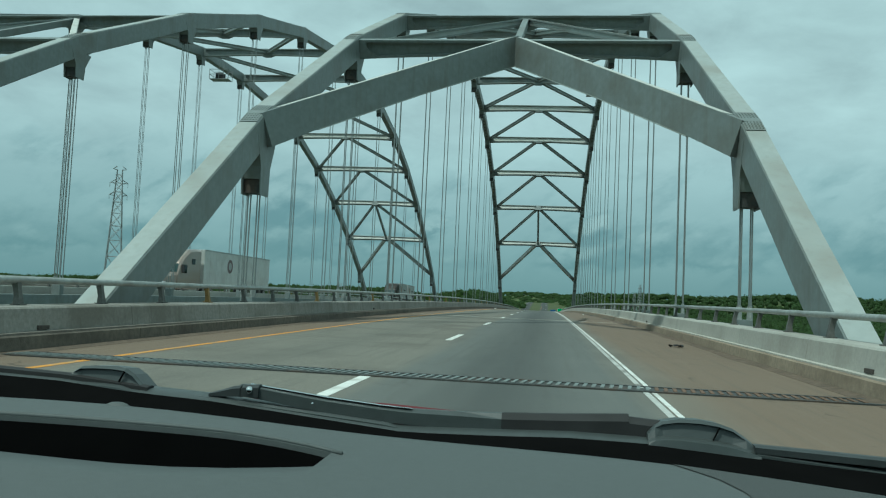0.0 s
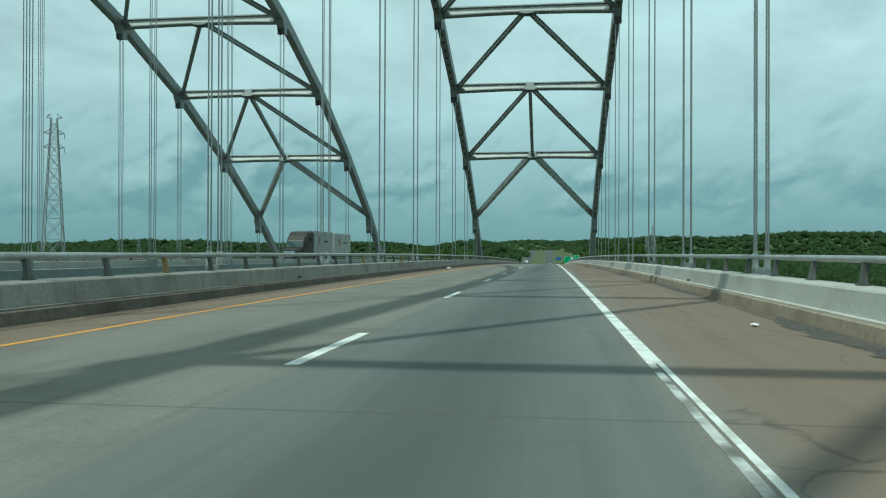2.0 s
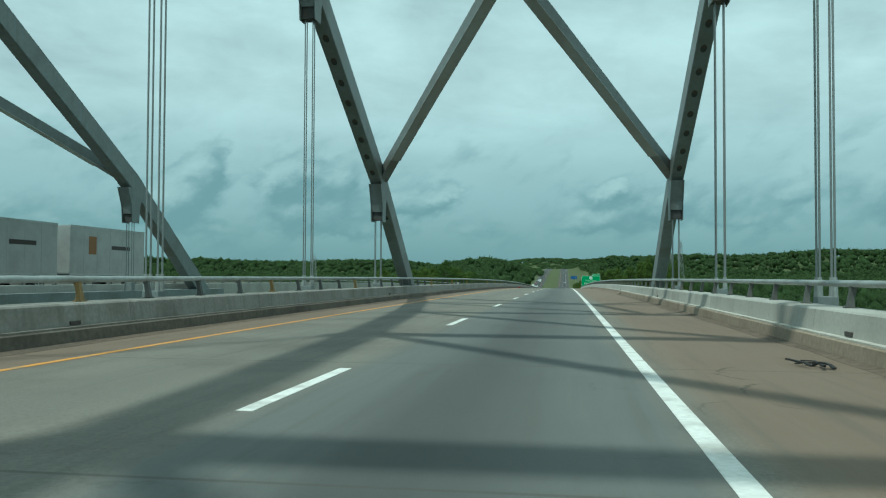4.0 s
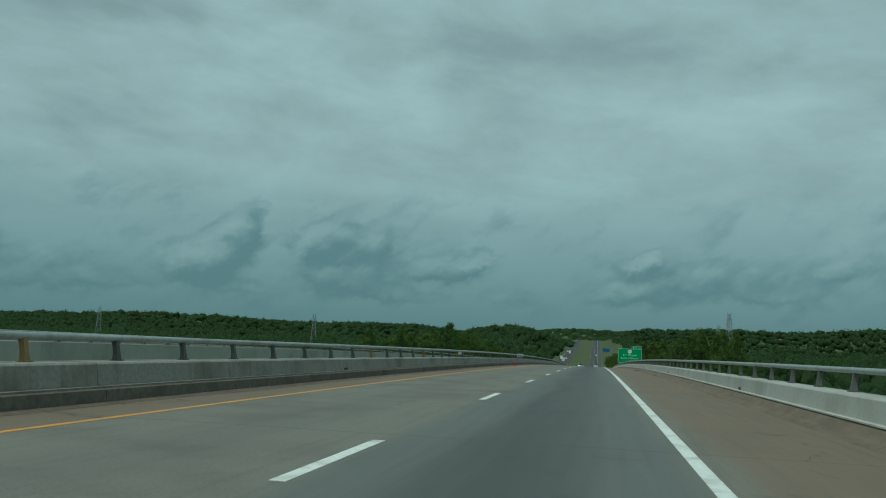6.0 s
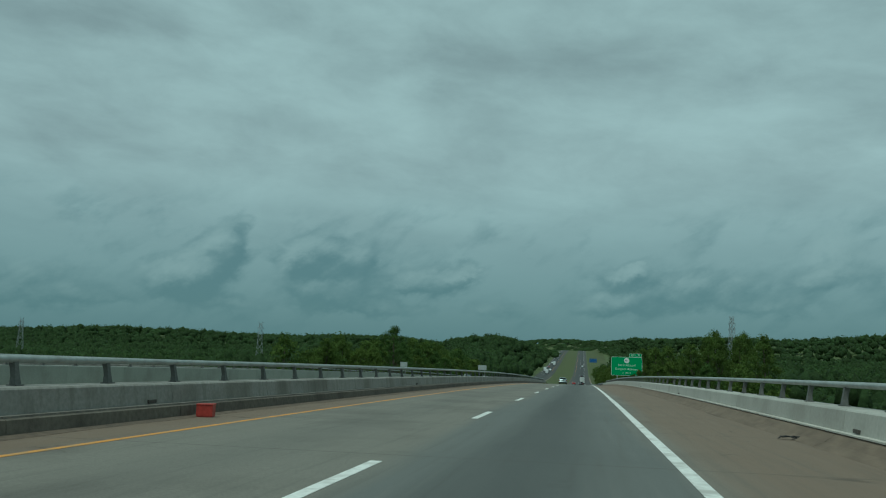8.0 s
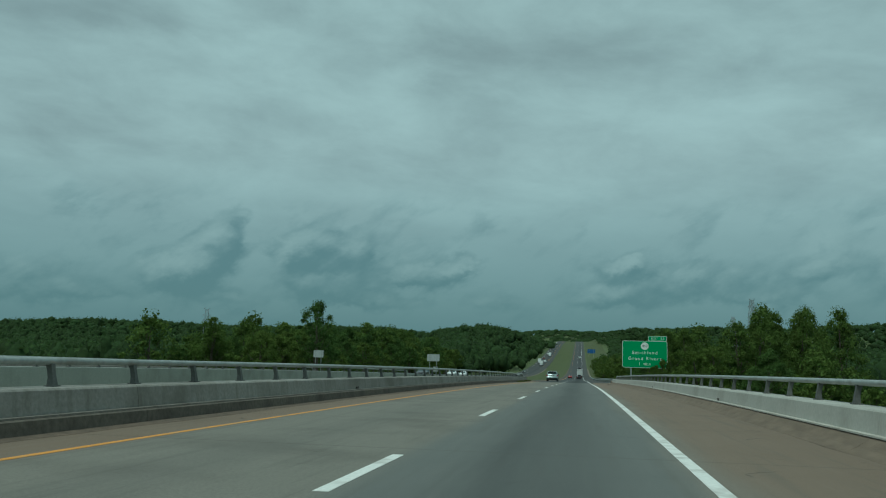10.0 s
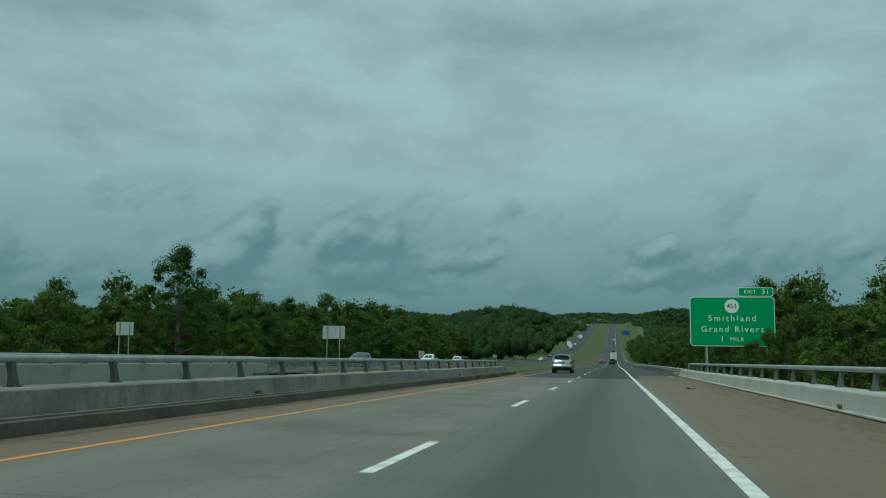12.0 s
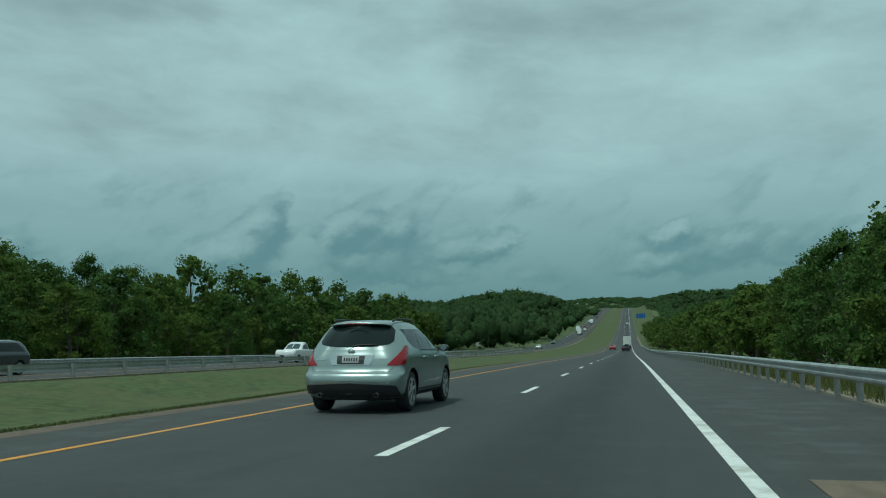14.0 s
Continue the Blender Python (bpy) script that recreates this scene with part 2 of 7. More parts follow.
def foliage(name, base, vary=0.35, relief=0.0):
    """Leaves: a matt upper side and some light through them, every clump a little different."""
    m = surface(name, base, rough=0.8, grain=0.3, scale=0.5, island=vary, stain=tuple(1.35 * c for c in base), stain_scale=0.022, stain_amount=0.8)
    nt = m.node_tree
    bsdf, out = nt.nodes["Principled BSDF"], nt.nodes["Material Output"]
    bsdf.inputs["Specular IOR Level"].default_value = 0.12
    tr = nt.nodes.new("ShaderNodeBsdfTranslucent")
    src = bsdf.inputs["Base Color"].links[0].from_socket
    nt.links.new(src, tr.inputs["Color"])
    mixer = nt.nodes.new("ShaderNodeMixShader")
    mixer.inputs[0].default_value = 0.38
    nt.links.new(bsdf.outputs[0], mixer.inputs[1])
    nt.links.new(tr.outputs[0], mixer.inputs[2])
    nt.links.new(mixer.outputs[0], out.inputs["Surface"])
    if relief:                                   # the unevenness of leaves over a whole crown
        tc = nt.nodes.new("ShaderNodeTexCoord")
        n = nt.nodes.new("ShaderNodeTexNoise")
        n.inputs["Scale"].default_value, n.inputs["Detail"].default_value, n.inputs["Roughness"].default_value = 0.55, 7.0, 0.7
        b = nt.nodes.new("ShaderNodeBump")
        b.inputs["Strength"].default_value, b.inputs["Distance"].default_value = 1.0, relief
        nt.links.new(tc.outputs["Object"], n.inputs["Vector"])
        nt.links.new(n.outputs[0], b.inputs["Height"])
        nt.links.new(b.outputs[0], bsdf.inputs["Normal"])
        nt.links.new(b.outputs[0], tr.inputs["Normal"])
    return m


def lanes_surface(name, tan, grey, warm, crack, x_off, joints):
    """Carriageway: a worn grey driving lane, warmer edges, dirt along the kerbs, oil down the middle of the lanes."""
    m = surface(name, tan, rough=0.85, grain=0.16, scale=34.0, stain=crack, stain_scale=0.45, stain_amount=0.4, bump=0.35, bump_scale=90.0)
    nt = m.node_tree
    bsdf = nt.nodes["Principled BSDF"]
    col = bsdf.inputs["Base Color"].links[0].from_socket
    tc = nt.nodes.new("ShaderNodeTexCoord")
    sep = nt.nodes.new("ShaderNodeSeparateXYZ")
    nt.links.new(tc.outputs["Object"], sep.inputs[0])
    wob = nt.nodes.new("ShaderNodeTexNoise")
    mp = nt.nodes.new("ShaderNodeMapping")
    mp.inputs["Scale"].default_value = (1.2, 0.05, 1)
    nt.links.new(tc.outputs["Object"], mp.inputs["Vector"])
    nt.links.new(mp.outputs[0], wob.inputs["Vector"])
    wob.inputs["Scale"].default_value, wob.inputs["Detail"].default_value = 1.0, 6.0

    def op(kind, a, b=0.0, c=0.0):
        n = nt.nodes.new("ShaderNodeMath")
        n.operation = kind
        for i, v in enumerate((a, b, c)):
            if isinstance(v, (int, float)):
                n.inputs[i].default_value = v
            else:
                nt.links.new(v, n.inputs[i])
        return n.outputs[0]

    def rng(v, lo, hi, a=0.0, b=1.0):
        n = nt.nodes.new("ShaderNodeMapRange")
        n.interpolation_type = "SMOOTHSTEP"
        nt.links.new(v, n.inputs[0])
        for i, x in enumerate((lo, hi, a, b)):
            n.inputs[i + 1].default_value = x
        return n.outputs[0]

    def mix(fac, a, b):
        n = nt.nodes.new("ShaderNodeMix")
        n.data_type = "RGBA"
        for i, v in ((0, fac), (6, a), (7, b)):
            if isinstance(v, tuple):
                n.inputs[i].default_value = (*v, 1)
            else:
                nt.links.new(v, n.inputs[i])
        return n.outputs[2]

    x = op("ADD", op("SUBTRACT", sep.outputs[0], x_off), op("MULTIPLY", op("SUBTRACT", wob.outputs[0], 0.5), 1.1))
    lane = op("MULTIPLY", rng(x, -2.7, -2.1), rng(x, 1.3, 0.7))
    col = mix(op("MULTIPLY", lane, 0.8), col, grey)
    shoulder = op("ADD", rng(x, 1.0, 1.9), rng(x, -6.0, -6.9))
    col = mix(op("MULTIPLY", shoulder, 0.82), col, warm)
    oil = op("MULTIPLY", rng(op("ABSOLUTE", op("ADD", x, 0.72)), 1.25, 0.1), rng(wob.outputs[0], 0.25, 0.7, 0.55, 0.95))
    oil = op("MAXIMUM", oil, op("MULTIPLY", rng(op("ABSOLUTE", op("ADD", x, 4.45)), 0.9, 0.1), 0.22))
    fine = nt.nodes.new("ShaderNodeTexNoise")
    mp2 = nt.nodes.new("ShaderNodeMapping")
    mp2.inputs["Scale"].default_value = (7.0, 0.22, 1)
    nt.links.new(tc.outputs["Object"], mp2.inputs["Vector"])
    nt.links.new(mp2.outputs[0], fine.inputs["Vector"])
    fine.inputs["Scale"].default_value, fine.inputs["Detail"].default_value = 1.0, 7.0
    col = mix(rng(fine.outputs[0], 0.50, 0.76, 0.0, 0.36), col, tuple(0.5 * c for c in tan))
    col = mix(rng(fine.outputs[0], 0.46, 0.26, 0.0, 0.10), col, tuple(1.45 * c for c in tan))
    dark = tuple(0.42 * c for c in grey)
    col = mix(op("MULTIPLY", oil, 0.72), col, dark)
    vor = nt.nodes.new("ShaderNodeTexVoronoi")
    vor.feature, vor.inputs["Scale"].default_value = "DISTANCE_TO_EDGE", 0.30 if joints else 0.55
    bend = nt.nodes.new("ShaderNodeTexNoise")
    bend.inputs["Scale"].default_value, bend.inputs["Detail"].default_value = 0.9, 6.0
    nt.links.new(tc.outputs["Object"], bend.inputs["Vector"])
    shift = nt.nodes.new("ShaderNodeVectorMath")
    shift.operation = "MULTIPLY_ADD"
    nt.links.new(bend.outputs["Color"], shift.inputs[0])
    shift.inputs[1].default_value = (1.6, 1.6, 0)
    nt.links.new(tc.outputs["Object"], shift.inputs[2])
    nt.links.new(shift.outputs[0], vor.inputs["Vector"])
    line = op("MULTIPLY", rng(vor.outputs["Distance"], 0.010, 0.003), rng(bend.outputs[0], 0.52, 0.62, 0.0, 0.6))
    col = mix(op("MULTIPLY", line, op("ADD", op("MULTIPLY", shoulder, 0.7), 0.3)), col, tuple(0.6 * c for c in crack))
    if not joints:                               # worn aggregate on the asphalt shoulders
        worn = nt.nodes.new("ShaderNodeTexNoise")
        worn.inputs["Scale"].default_value, worn.inputs["Detail"].default_value, worn.inputs["Roughness"].default_value = 1.1, 9.0, 0.68
        nt.links.new(tc.outputs["Object"], worn.inputs["Vector"])
        col = mix(op("MULTIPLY", rng(worn.outputs[0], 0.48, 0.66, 0.0, 0.65), op("ADD", op("MULTIPLY", shoulder, 0.75), 0.25)), col, tuple(1.7 * c for c in tan))
        col = mix(op("MULTIPLY", rng(worn.outputs[0], 0.46, 0.32, 0.0, 0.55), op("ADD", op("MULTIPLY", shoulder, 0.6), 0.2)), col, crack)
    if joints:
        w = nt.nodes.new("ShaderNodeMath")
        w.operation = "PINGPONG"
        nt.links.new(sep.outputs[1], w.inputs[0])
        w.inputs[1].default_value = joints / 2
        col = mix(op("MULTIPLY", rng(w.outputs[0], 0.035, 0.015), 0.55), col, crack)
    nt.links.new(col, bsdf.inputs["Base Color"])
    return m


M = dict(
    deck=lanes_surface("deck concrete", (0.178, 0.166, 0.138), (0.115, 0.124, 0.118), (0.176, 0.121, 0.080), (0.066, 0.056, 0.045), 0.0, 6.1),
    deck_twin=lanes_surface("twin deck concrete", (0.178, 0.166, 0.138), (0.115, 0.124, 0.118), (0.176, 0.121, 0.080), (0.066, 0.056, 0.045), TWIN, 6.1),
    asphalt=lanes_surface("asphalt", (0.050, 0.054, 0.053), (0.042, 0.046, 0.046), (0.052, 0.051, 0.047), (0.032, 0.032, 0.031), 0.0, 0),
    asphalt_twin=lanes_surface("twin asphalt", (0.050, 0.054, 0.053), (0.042, 0.046, 0.046), (0.052, 0.051, 0.047), (0.032, 0.032, 0.031), TWIN, 0),
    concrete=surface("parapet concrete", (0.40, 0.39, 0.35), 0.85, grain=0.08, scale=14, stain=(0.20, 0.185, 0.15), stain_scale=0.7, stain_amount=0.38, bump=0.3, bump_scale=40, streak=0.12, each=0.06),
    # left-hand wall: soiling and the shade on its road side, both in the colour
    concrete_soiled_shaded=surface("grimy parapet concrete, shade painted in", (0.265, 0.255, 0.228), 0.9, grain=0.16, scale=14, stain=(0.12, 0.108, 0.085), stain_scale=0.7, stain_amount=0.6, bump=0.3, bump_scale=40, streak=0.5, each=0.06),
    kerb_soiled_shaded=surface("grimy kerb concrete, shade painted in", (0.125, 0.108, 0.085), 0.9, grain=0.25, scale=10, stain=(0.06, 0.05, 0.04), stain_scale=0.9, stain_amount=0.7, bump=0.4, bump_scale=35, each=0.08),
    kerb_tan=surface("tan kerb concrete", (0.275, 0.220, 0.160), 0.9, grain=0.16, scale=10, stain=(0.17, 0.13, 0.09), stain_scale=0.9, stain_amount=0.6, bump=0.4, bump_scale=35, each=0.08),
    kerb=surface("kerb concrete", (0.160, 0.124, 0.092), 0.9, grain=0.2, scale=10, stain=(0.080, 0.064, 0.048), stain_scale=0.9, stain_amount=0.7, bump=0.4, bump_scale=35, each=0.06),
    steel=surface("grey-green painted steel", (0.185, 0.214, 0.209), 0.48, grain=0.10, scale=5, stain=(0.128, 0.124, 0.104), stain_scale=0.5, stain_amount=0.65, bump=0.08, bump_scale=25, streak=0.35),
    # lighter copies of the steel: sunlight painted into the faces it strikes
    steel_lit=surface("steel paint lightened as if sunlit", (0.56, 0.57, 0.53), 0.5, grain=0.05, scale=4, stain=(0.36, 0.34, 0.29), stain_scale=0.9, stain_amount=0.4, streak=0.2),
    steel_half_lit=surface("grey steel paint lightened as if sunlit", (0.345, 0.378, 0.362), 0.5, grain=0.06, scale=4, stain=(0.24, 0.225, 0.19), stain_scale=0.5, stain_amount=0.6, streak=0.3),
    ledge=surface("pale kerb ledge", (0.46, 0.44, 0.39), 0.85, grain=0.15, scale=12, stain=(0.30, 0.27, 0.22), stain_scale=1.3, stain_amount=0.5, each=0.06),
    ledge_soiled_shaded=surface("grimy kerb ledge, shade painted in", (0.19, 0.175, 0.15), 0.9, grain=0.2, scale=12, stain=(0.10, 0.085, 0.07), stain_scale=1.3, stain_amount=0.6, each=0.06),
    steel_dark=surface("dark weathered steel, also for shaded holes", (0.055, 0.058, 0.055), 0.65, metal=0.2, grain=0.3, scale=12, stain=(0.11, 0.065, 0.04), stain_scale=2.0, stain_amount=0.6),
    cable=surface("galvanised cable", (0.26, 0.28, 0.275), 0.45, metal=0.5, grain=0.2, scale=60),
    rail=surface("galvanised rail", (0.36, 0.38, 0.365), 0.5, metal=0.45, grain=0.15, scale=8, stain=(0.20, 0.19, 0.165), stain_scale=1.5, stain_amount=0.5),
    post=surface("rail post", (0.105, 0.105, 0.096), 0.6, metal=0.3, grain=0.2, scale=20, each=0.18),
    post_yellow=surface("yellow reflector", (0.26, 0.165, 0.055), 0.6, grain=0.2),
    guard=surface("galvanised guardrail", (0.42, 0.44, 0.43), 0.42, metal=0.6, grain=0.14, scale=6, stain=(0.24, 0.22, 0.19), stain_scale=1.2, stain_amount=0.4),
    white=surface("white road paint", (0.72, 0.72, 0.68), 0.7, grain=0.10, scale=18, stain=(0.38, 0.36, 0.32), stain_scale=2.4, stain_amount=0.75),
    white_worn=surface("worn white road paint", (0.50, 0.50, 0.47), 0.75, grain=0.15, scale=14, stain=(0.13, 0.12, 0.105), stain_scale=2.2, stain_amount=1.0),
    yellow=surface("yellow road paint", (0.64, 0.275, 0.035), 0.7, grain=0.15, scale=18, stain=(0.32, 0.24, 0.13), stain_scale=2.0, stain_amount=0.8),
    sign=surface("green sign sheeting", (0.004, 0.32, 0.10), 0.4, grain=0.05, scale=3),
    sign_white=surface("white sign sheeting", (0.80, 0.82, 0.78), 0.4, grain=0.04),
    sign_black=surface("black lettering", (0.02, 0.02, 0.02), 0.5, grain=0.1),
    sign_back=surface("plain aluminium sign back", (0.48, 0.50, 0.49), 0.45, metal=0.3, grain=0.08, scale=4),
    blue=surface("blue sign sheeting", (0.02, 0.10, 0.30), 0.4),
    ground=surface("meadow and brush ground", (0.085, 0.115, 0.035), 0.95, grain=0.35, scale=0.35, stain=(0.045, 0.075, 0.022), stain_scale=0.03, stain_amount=0.8, bump=0.5, bump_scale=1.5),
    turf=surface("mown median grass", (0.058, 0.078, 0.018), 0.95, grain=0.45, scale=2.2, stain=(0.088, 0.088, 0.030), stain_scale=0.30, stain_amount=0.85, bump=0.6, bump_scale=9),
    blade=surface("grass blades", (0.080, 0.094, 0.020), 0.8, grain=0.2, island=0.4),
    dirt=surface("gravel and dirt verge", (0.21, 0.175, 0.13), 0.95, grain=0.35, scale=6, stain=(0.10, 0.085, 0.06), stain_scale=0.5, stain_amount=0.6, bump=0.5, bump_scale=25),
    kerb_dirt=surface("dark road dirt", (0.125, 0.092, 0.066), 0.95, grain=0.3, scale=6, stain=(0.075, 0.06, 0.045), stain_scale=0.5, stain_amount=0.6, bump=0.5, bump_scale=25),
    gutter=surface("dark broken gutter surface and slot insides", (0.070, 0.062, 0.054), 0.95, grain=0.4, scale=9, stain=(0.12, 0.095, 0.07), stain_scale=1.6, stain_amount=0.6, bump=0.6, bump_scale=22),
    silt=surface("tan-brown silt", (0.150, 0.112, 0.080), 0.95, grain=0.22, scale=5, stain=(0.190, 0.146, 0.106), stain_scale=1.1, stain_amount=0.6, bump=0.4, bump_scale=30, stretch=(1, 0.35, 1)),
    water=surface("river water", (0.05, 0.07, 0.06), 0.08, grain=0.1, scale=0.05, bump=0.15, bump_scale=0.6),
    bark=surface("grey-brown bark", (0.10, 0.080, 0.060), 0.9, grain=0.3, scale=18, bump=0.6, bump_scale=30),
    leaf=foliage("broad leaves", (0.098, 0.150, 0.034), 0.18),
    leaf_dark=foliage("dark leaves", (0.076, 0.130, 0.034), 0.18),
    leaf_light=foliage("light leaves", (0.106, 0.156, 0.035), 0.18),
    # crown cores coloured darker than the leaves, for the shade between them
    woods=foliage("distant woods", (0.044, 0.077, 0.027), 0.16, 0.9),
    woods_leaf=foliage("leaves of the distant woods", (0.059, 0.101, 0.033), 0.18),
    lattice=surface("galvanised lattice steel", (0.30, 0.32, 0.32), 0.5, metal=0.4, grain=0.1),
    dash=surface("grey grained dashboard plastic", (0.083, 0.093, 0.091), 0.62, grain=0.06, scale=160, bump=0.12, bump_scale=900),
    cowl=surface("grey-black moulding", (0.052, 0.061, 0.060), 0.42, grain=0.1, scale=60),
    grille=surface("dark grained speaker cover", (0.058, 0.062, 0.060), 0.7, grain=0.2, scale=420, bump=0.3, bump_scale=700),
    trim=surface("grey-black moulded plastic", (0.030, 0.034, 0.034), 0.5, grain=0.15, scale=60),
    matt=surface("matt black for plastic and shaded hollows", (0.006, 0.006, 0.006), 0.95, grain=0.1),
    rubber=surface("black rubber", (0.018, 0.018, 0.018), 0.75, grain=0.3, scale=25),
    plastic=surface("black trim plastic", (0.025, 0.026, 0.027), 0.55, grain=0.2, scale=40),
    silver=surface("silver car paint", (0.31, 0.37, 0.36), 0.33, metal=0.7, grain=0.03, scale=3, coat=0.45),
    tan_paint=surface("light bronze truck paint", (0.36, 0.29, 0.25), 0.28, metal=0.4, grain=0.05, coat=0.6),
    brown_paint=surface("dark brown truck paint", (0.026, 0.017, 0.012), 0.5, grain=0.1, coat=0.1),
    white_paint=surface("white vehicle paint", (0.74, 0.76, 0.75), 0.3, grain=0.04, coat=0.6),
    maroon=surface("dark red car paint", (0.13, 0.018, 0.022), 0.35, grain=0.05, coat=0.3),
    red_paint=surface("red vehicle paint", (0.30, 0.02, 0.02), 0.3, grain=0.05, coat=0.7),
    dark_paint=surface("dark grey vehicle paint", (0.05, 0.055, 0.06), 0.3, metal=0.4, grain=0.05, coat=0.7),
    trailer=surface("dusty white trailer panels", (0.58, 0.60, 0.58), 0.45, grain=0.06, scale=2, stain=(0.42, 0.41, 0.38), stain_scale=0.8, stain_amount=0.5),
    trailer_grey=surface("dull grey trailer panels", (0.36, 0.38, 0.37), 0.5, grain=0.06, scale=2, stain=(0.26, 0.26, 0.25), stain_scale=0.8, stain_amount=0.5),
    chrome=surface("bright chrome", (0.62, 0.64, 0.64), 0.12, metal=1.0, grain=0.02),
    alloy=surface("alloy wheel", (0.50, 0.52, 0.52), 0.32, metal=0.8, grain=0.04),
    lens_red=surface("red lamp lens", (0.26, 0.005, 0.012), 0.18, grain=0.1, scale=8),
    lens_clear=glass("clear lamp lens", (0.55, 0.58, 0.58), 0.08),
    tinted=glass("dark tinted glass", (0.010, 0.015, 0.015), 0.03, 0.28),
    pane=glass("windscreen glass", (0.045, 0.075, 0.075), 0.03),
    plate=surface("grey-white number plate", (0.38, 0.40, 0.39), 0.5),
    crate=surface("faded red plastic", (0.34, 0.035, 0.025), 0.5, grain=0.2, scale=12),
    rust=surface("rusty steel", (0.14, 0.085, 0.055), 0.9, grain=0.4, scale=15),
    gold=surface("brown and gold decal", (0.22, 0.10, 0.03), 0.5),
    seal=surface("maroon roundel decal", (0.13, 0.085, 0.085), 0.5),
)

M["matt"].node_tree.nodes["Principled BSDF"].inputs["Specular IOR Level"].default_value = 0.0


# ---------------------------------------------------------------- mesh helpers
def part(name, bm, material, parent=None, label="", smooth=False):
    """Links a bmesh as one mesh object, under a parent where one is given."""
    me = bpy.data.meshes.new(name)
    bm.normal_update()
    bm.to_mesh(me)
    bm.free()
    if smooth:
        me.polygons.foreach_set("use_smooth", [True] * len(me.polygons))
    me.materials.append(material)
    ob = new(name, me)
    if parent:
        ob.parent = parent
    if label:
        ob["label"] = label
    return ob


def thing(name, label, category, group="", kind="", at=None):
    ob = new(name)
    ob.empty_display_size = 0.2
    if at is not None:
        ob.matrix_basis = at
    return tagged(ob, label, category, group, kind)


def array_mesh(name, verts, faces, material, parent=None, smooth=False):
    """A mesh from arrays: verts (n, 3), faces (m, 3 or 4)."""
    me = bpy.data.meshes.new(name)
    verts, faces = np.asarray(verts, np.float32), np.asarray(faces, np.int32)
    m, k = faces.shape
    me.vertices.add(len(verts))
    me.vertices.foreach_set("co", verts.ravel())
    me.loops.add(m * k)
    me.loops.foreach_set("vertex_index", faces.ravel())
    me.polygons.add(m)
    me.polygons.foreach_set("loop_start", np.arange(0, m * k, k, dtype=np.int32))
    me.polygons.foreach_set("loop_total", np.full(m, k, np.int32))
    me.update(calc_edges=True)
    if smooth:
        me.polygons.foreach_set("use_smooth", np.ones(m, bool))
    me.materials.append(material)
    ob = new(name, me)
    if parent:
        ob.parent = parent
    return ob


def bm_new():
    return bmesh.new()


def loft(bm, rings, close=True, caps=True):
    """Skins a row of rings of equal length."""
    made = [[bm.verts.new(p) for p in ring] for ring in rings]
    n = len(made[0])
    for a, b in zip(made, made[1:]):
        for i in range(n if close else n - 1):
            j = (i + 1) % n
            bm.faces.new((a[i], a[j], b[j], b[i]))
    if caps and close:
        bm.faces.new(made[0][::-1])
        bm.faces.new(made[-1])
    return made


def box(bm, lo, hi, bevel=0.0):
    lo, hi = Vector(lo), Vector(hi)
    res = bmesh.ops.create_cube(bm, size=1.0, matrix=Matrix.LocRotScale((lo + hi) / 2, None, hi - lo))
    if bevel:
        edges = list({e for v in res["verts"] for e in v.link_edges})
        bmesh.ops.bevel(bm, geom=edges, offset=bevel, segments=2, profile=0.6, affect="EDGES")


def beam(bm, p, q, width, depth, up=(0, 0, 1), bevel=0.0):
    """A rectangular bar from p to q; depth runs towards up."""
    p, q, up = Vector(p), Vector(q), Vector(up)
    d = (q - p).normalized()
    side = d.cross(up).normalized()
    top = side.cross(d).normalized()
    w, h = side * width / 2, top * depth / 2
    if bevel:
        b, c = side * (width / 2 - bevel), top * (depth / 2 - bevel)
        ring = [-b - h, b - h, w - c, w + c, b + h, -b + h, -w + c, -w - c]
    else:
        ring = [-w - h, w - h, w + h, -w + h]
    loft(bm, [[p + r for r in ring], [q + r for r in ring]])


def tube(bm, pts, radii, sides=8, caps=True):
    """A round bar through pts."""
    pts = [Vector(p) for p in pts]
    if isinstance(radii, (int, float)):
        radii = [radii] * len(pts)
    rings = []
    for i, p in enumerate(pts):
        d = (pts[min(i + 1, len(pts) - 1)] - pts[max(i - 1, 0)]).normalized()
        a = d.orthogonal().normalized() if abs(d.z) > 0.9 else d.cross(Vector((0, 0, 1))).normalized()
        b = d.cross(a)
        rings.append([p + (a * math.cos(t) + b * math.sin(t)) * radii[i] for t in (2 * math.pi * j / sides for j in range(sides))])
    loft(bm, rings, True, caps)


def disc(bm, centre, axis, r0, r1, half, sides=24):
    """A ring (r0 > 0) or plate about an axis, 2 * half thick."""
    centre, axis = Vector(centre), Vector(axis).normalized()
    a = axis.orthogonal().normalized()
    b = axis.cross(a)
    around = [(a * math.cos(t) + b * math.sin(t)) for t in (2 * math.pi * j / sides for j in range(sides))]
    if r0 > 0:
        rings = [[centre + u * r1 - axis * half for u in around], [centre + u * r1 + axis * half for u in around],
                 [centre + u * r0 + axis * half for u in around], [centre + u * r0 - axis * half for u in around]]
        rings.append(rings[0])
        loft(bm, rings, True, False)
        bmesh.ops.remove_doubles(bm, verts=bm.verts, dist=1e-5)
    else:
        loft(bm, [[centre + u * r1 - axis * half for u in around], [centre + u * r1 + axis * half for u in around]])


def strip_rows(y0, y1, step):
    return list(np.linspace(y0, y1, max(2, int(round((y1 - y0) / step)) + 1)))


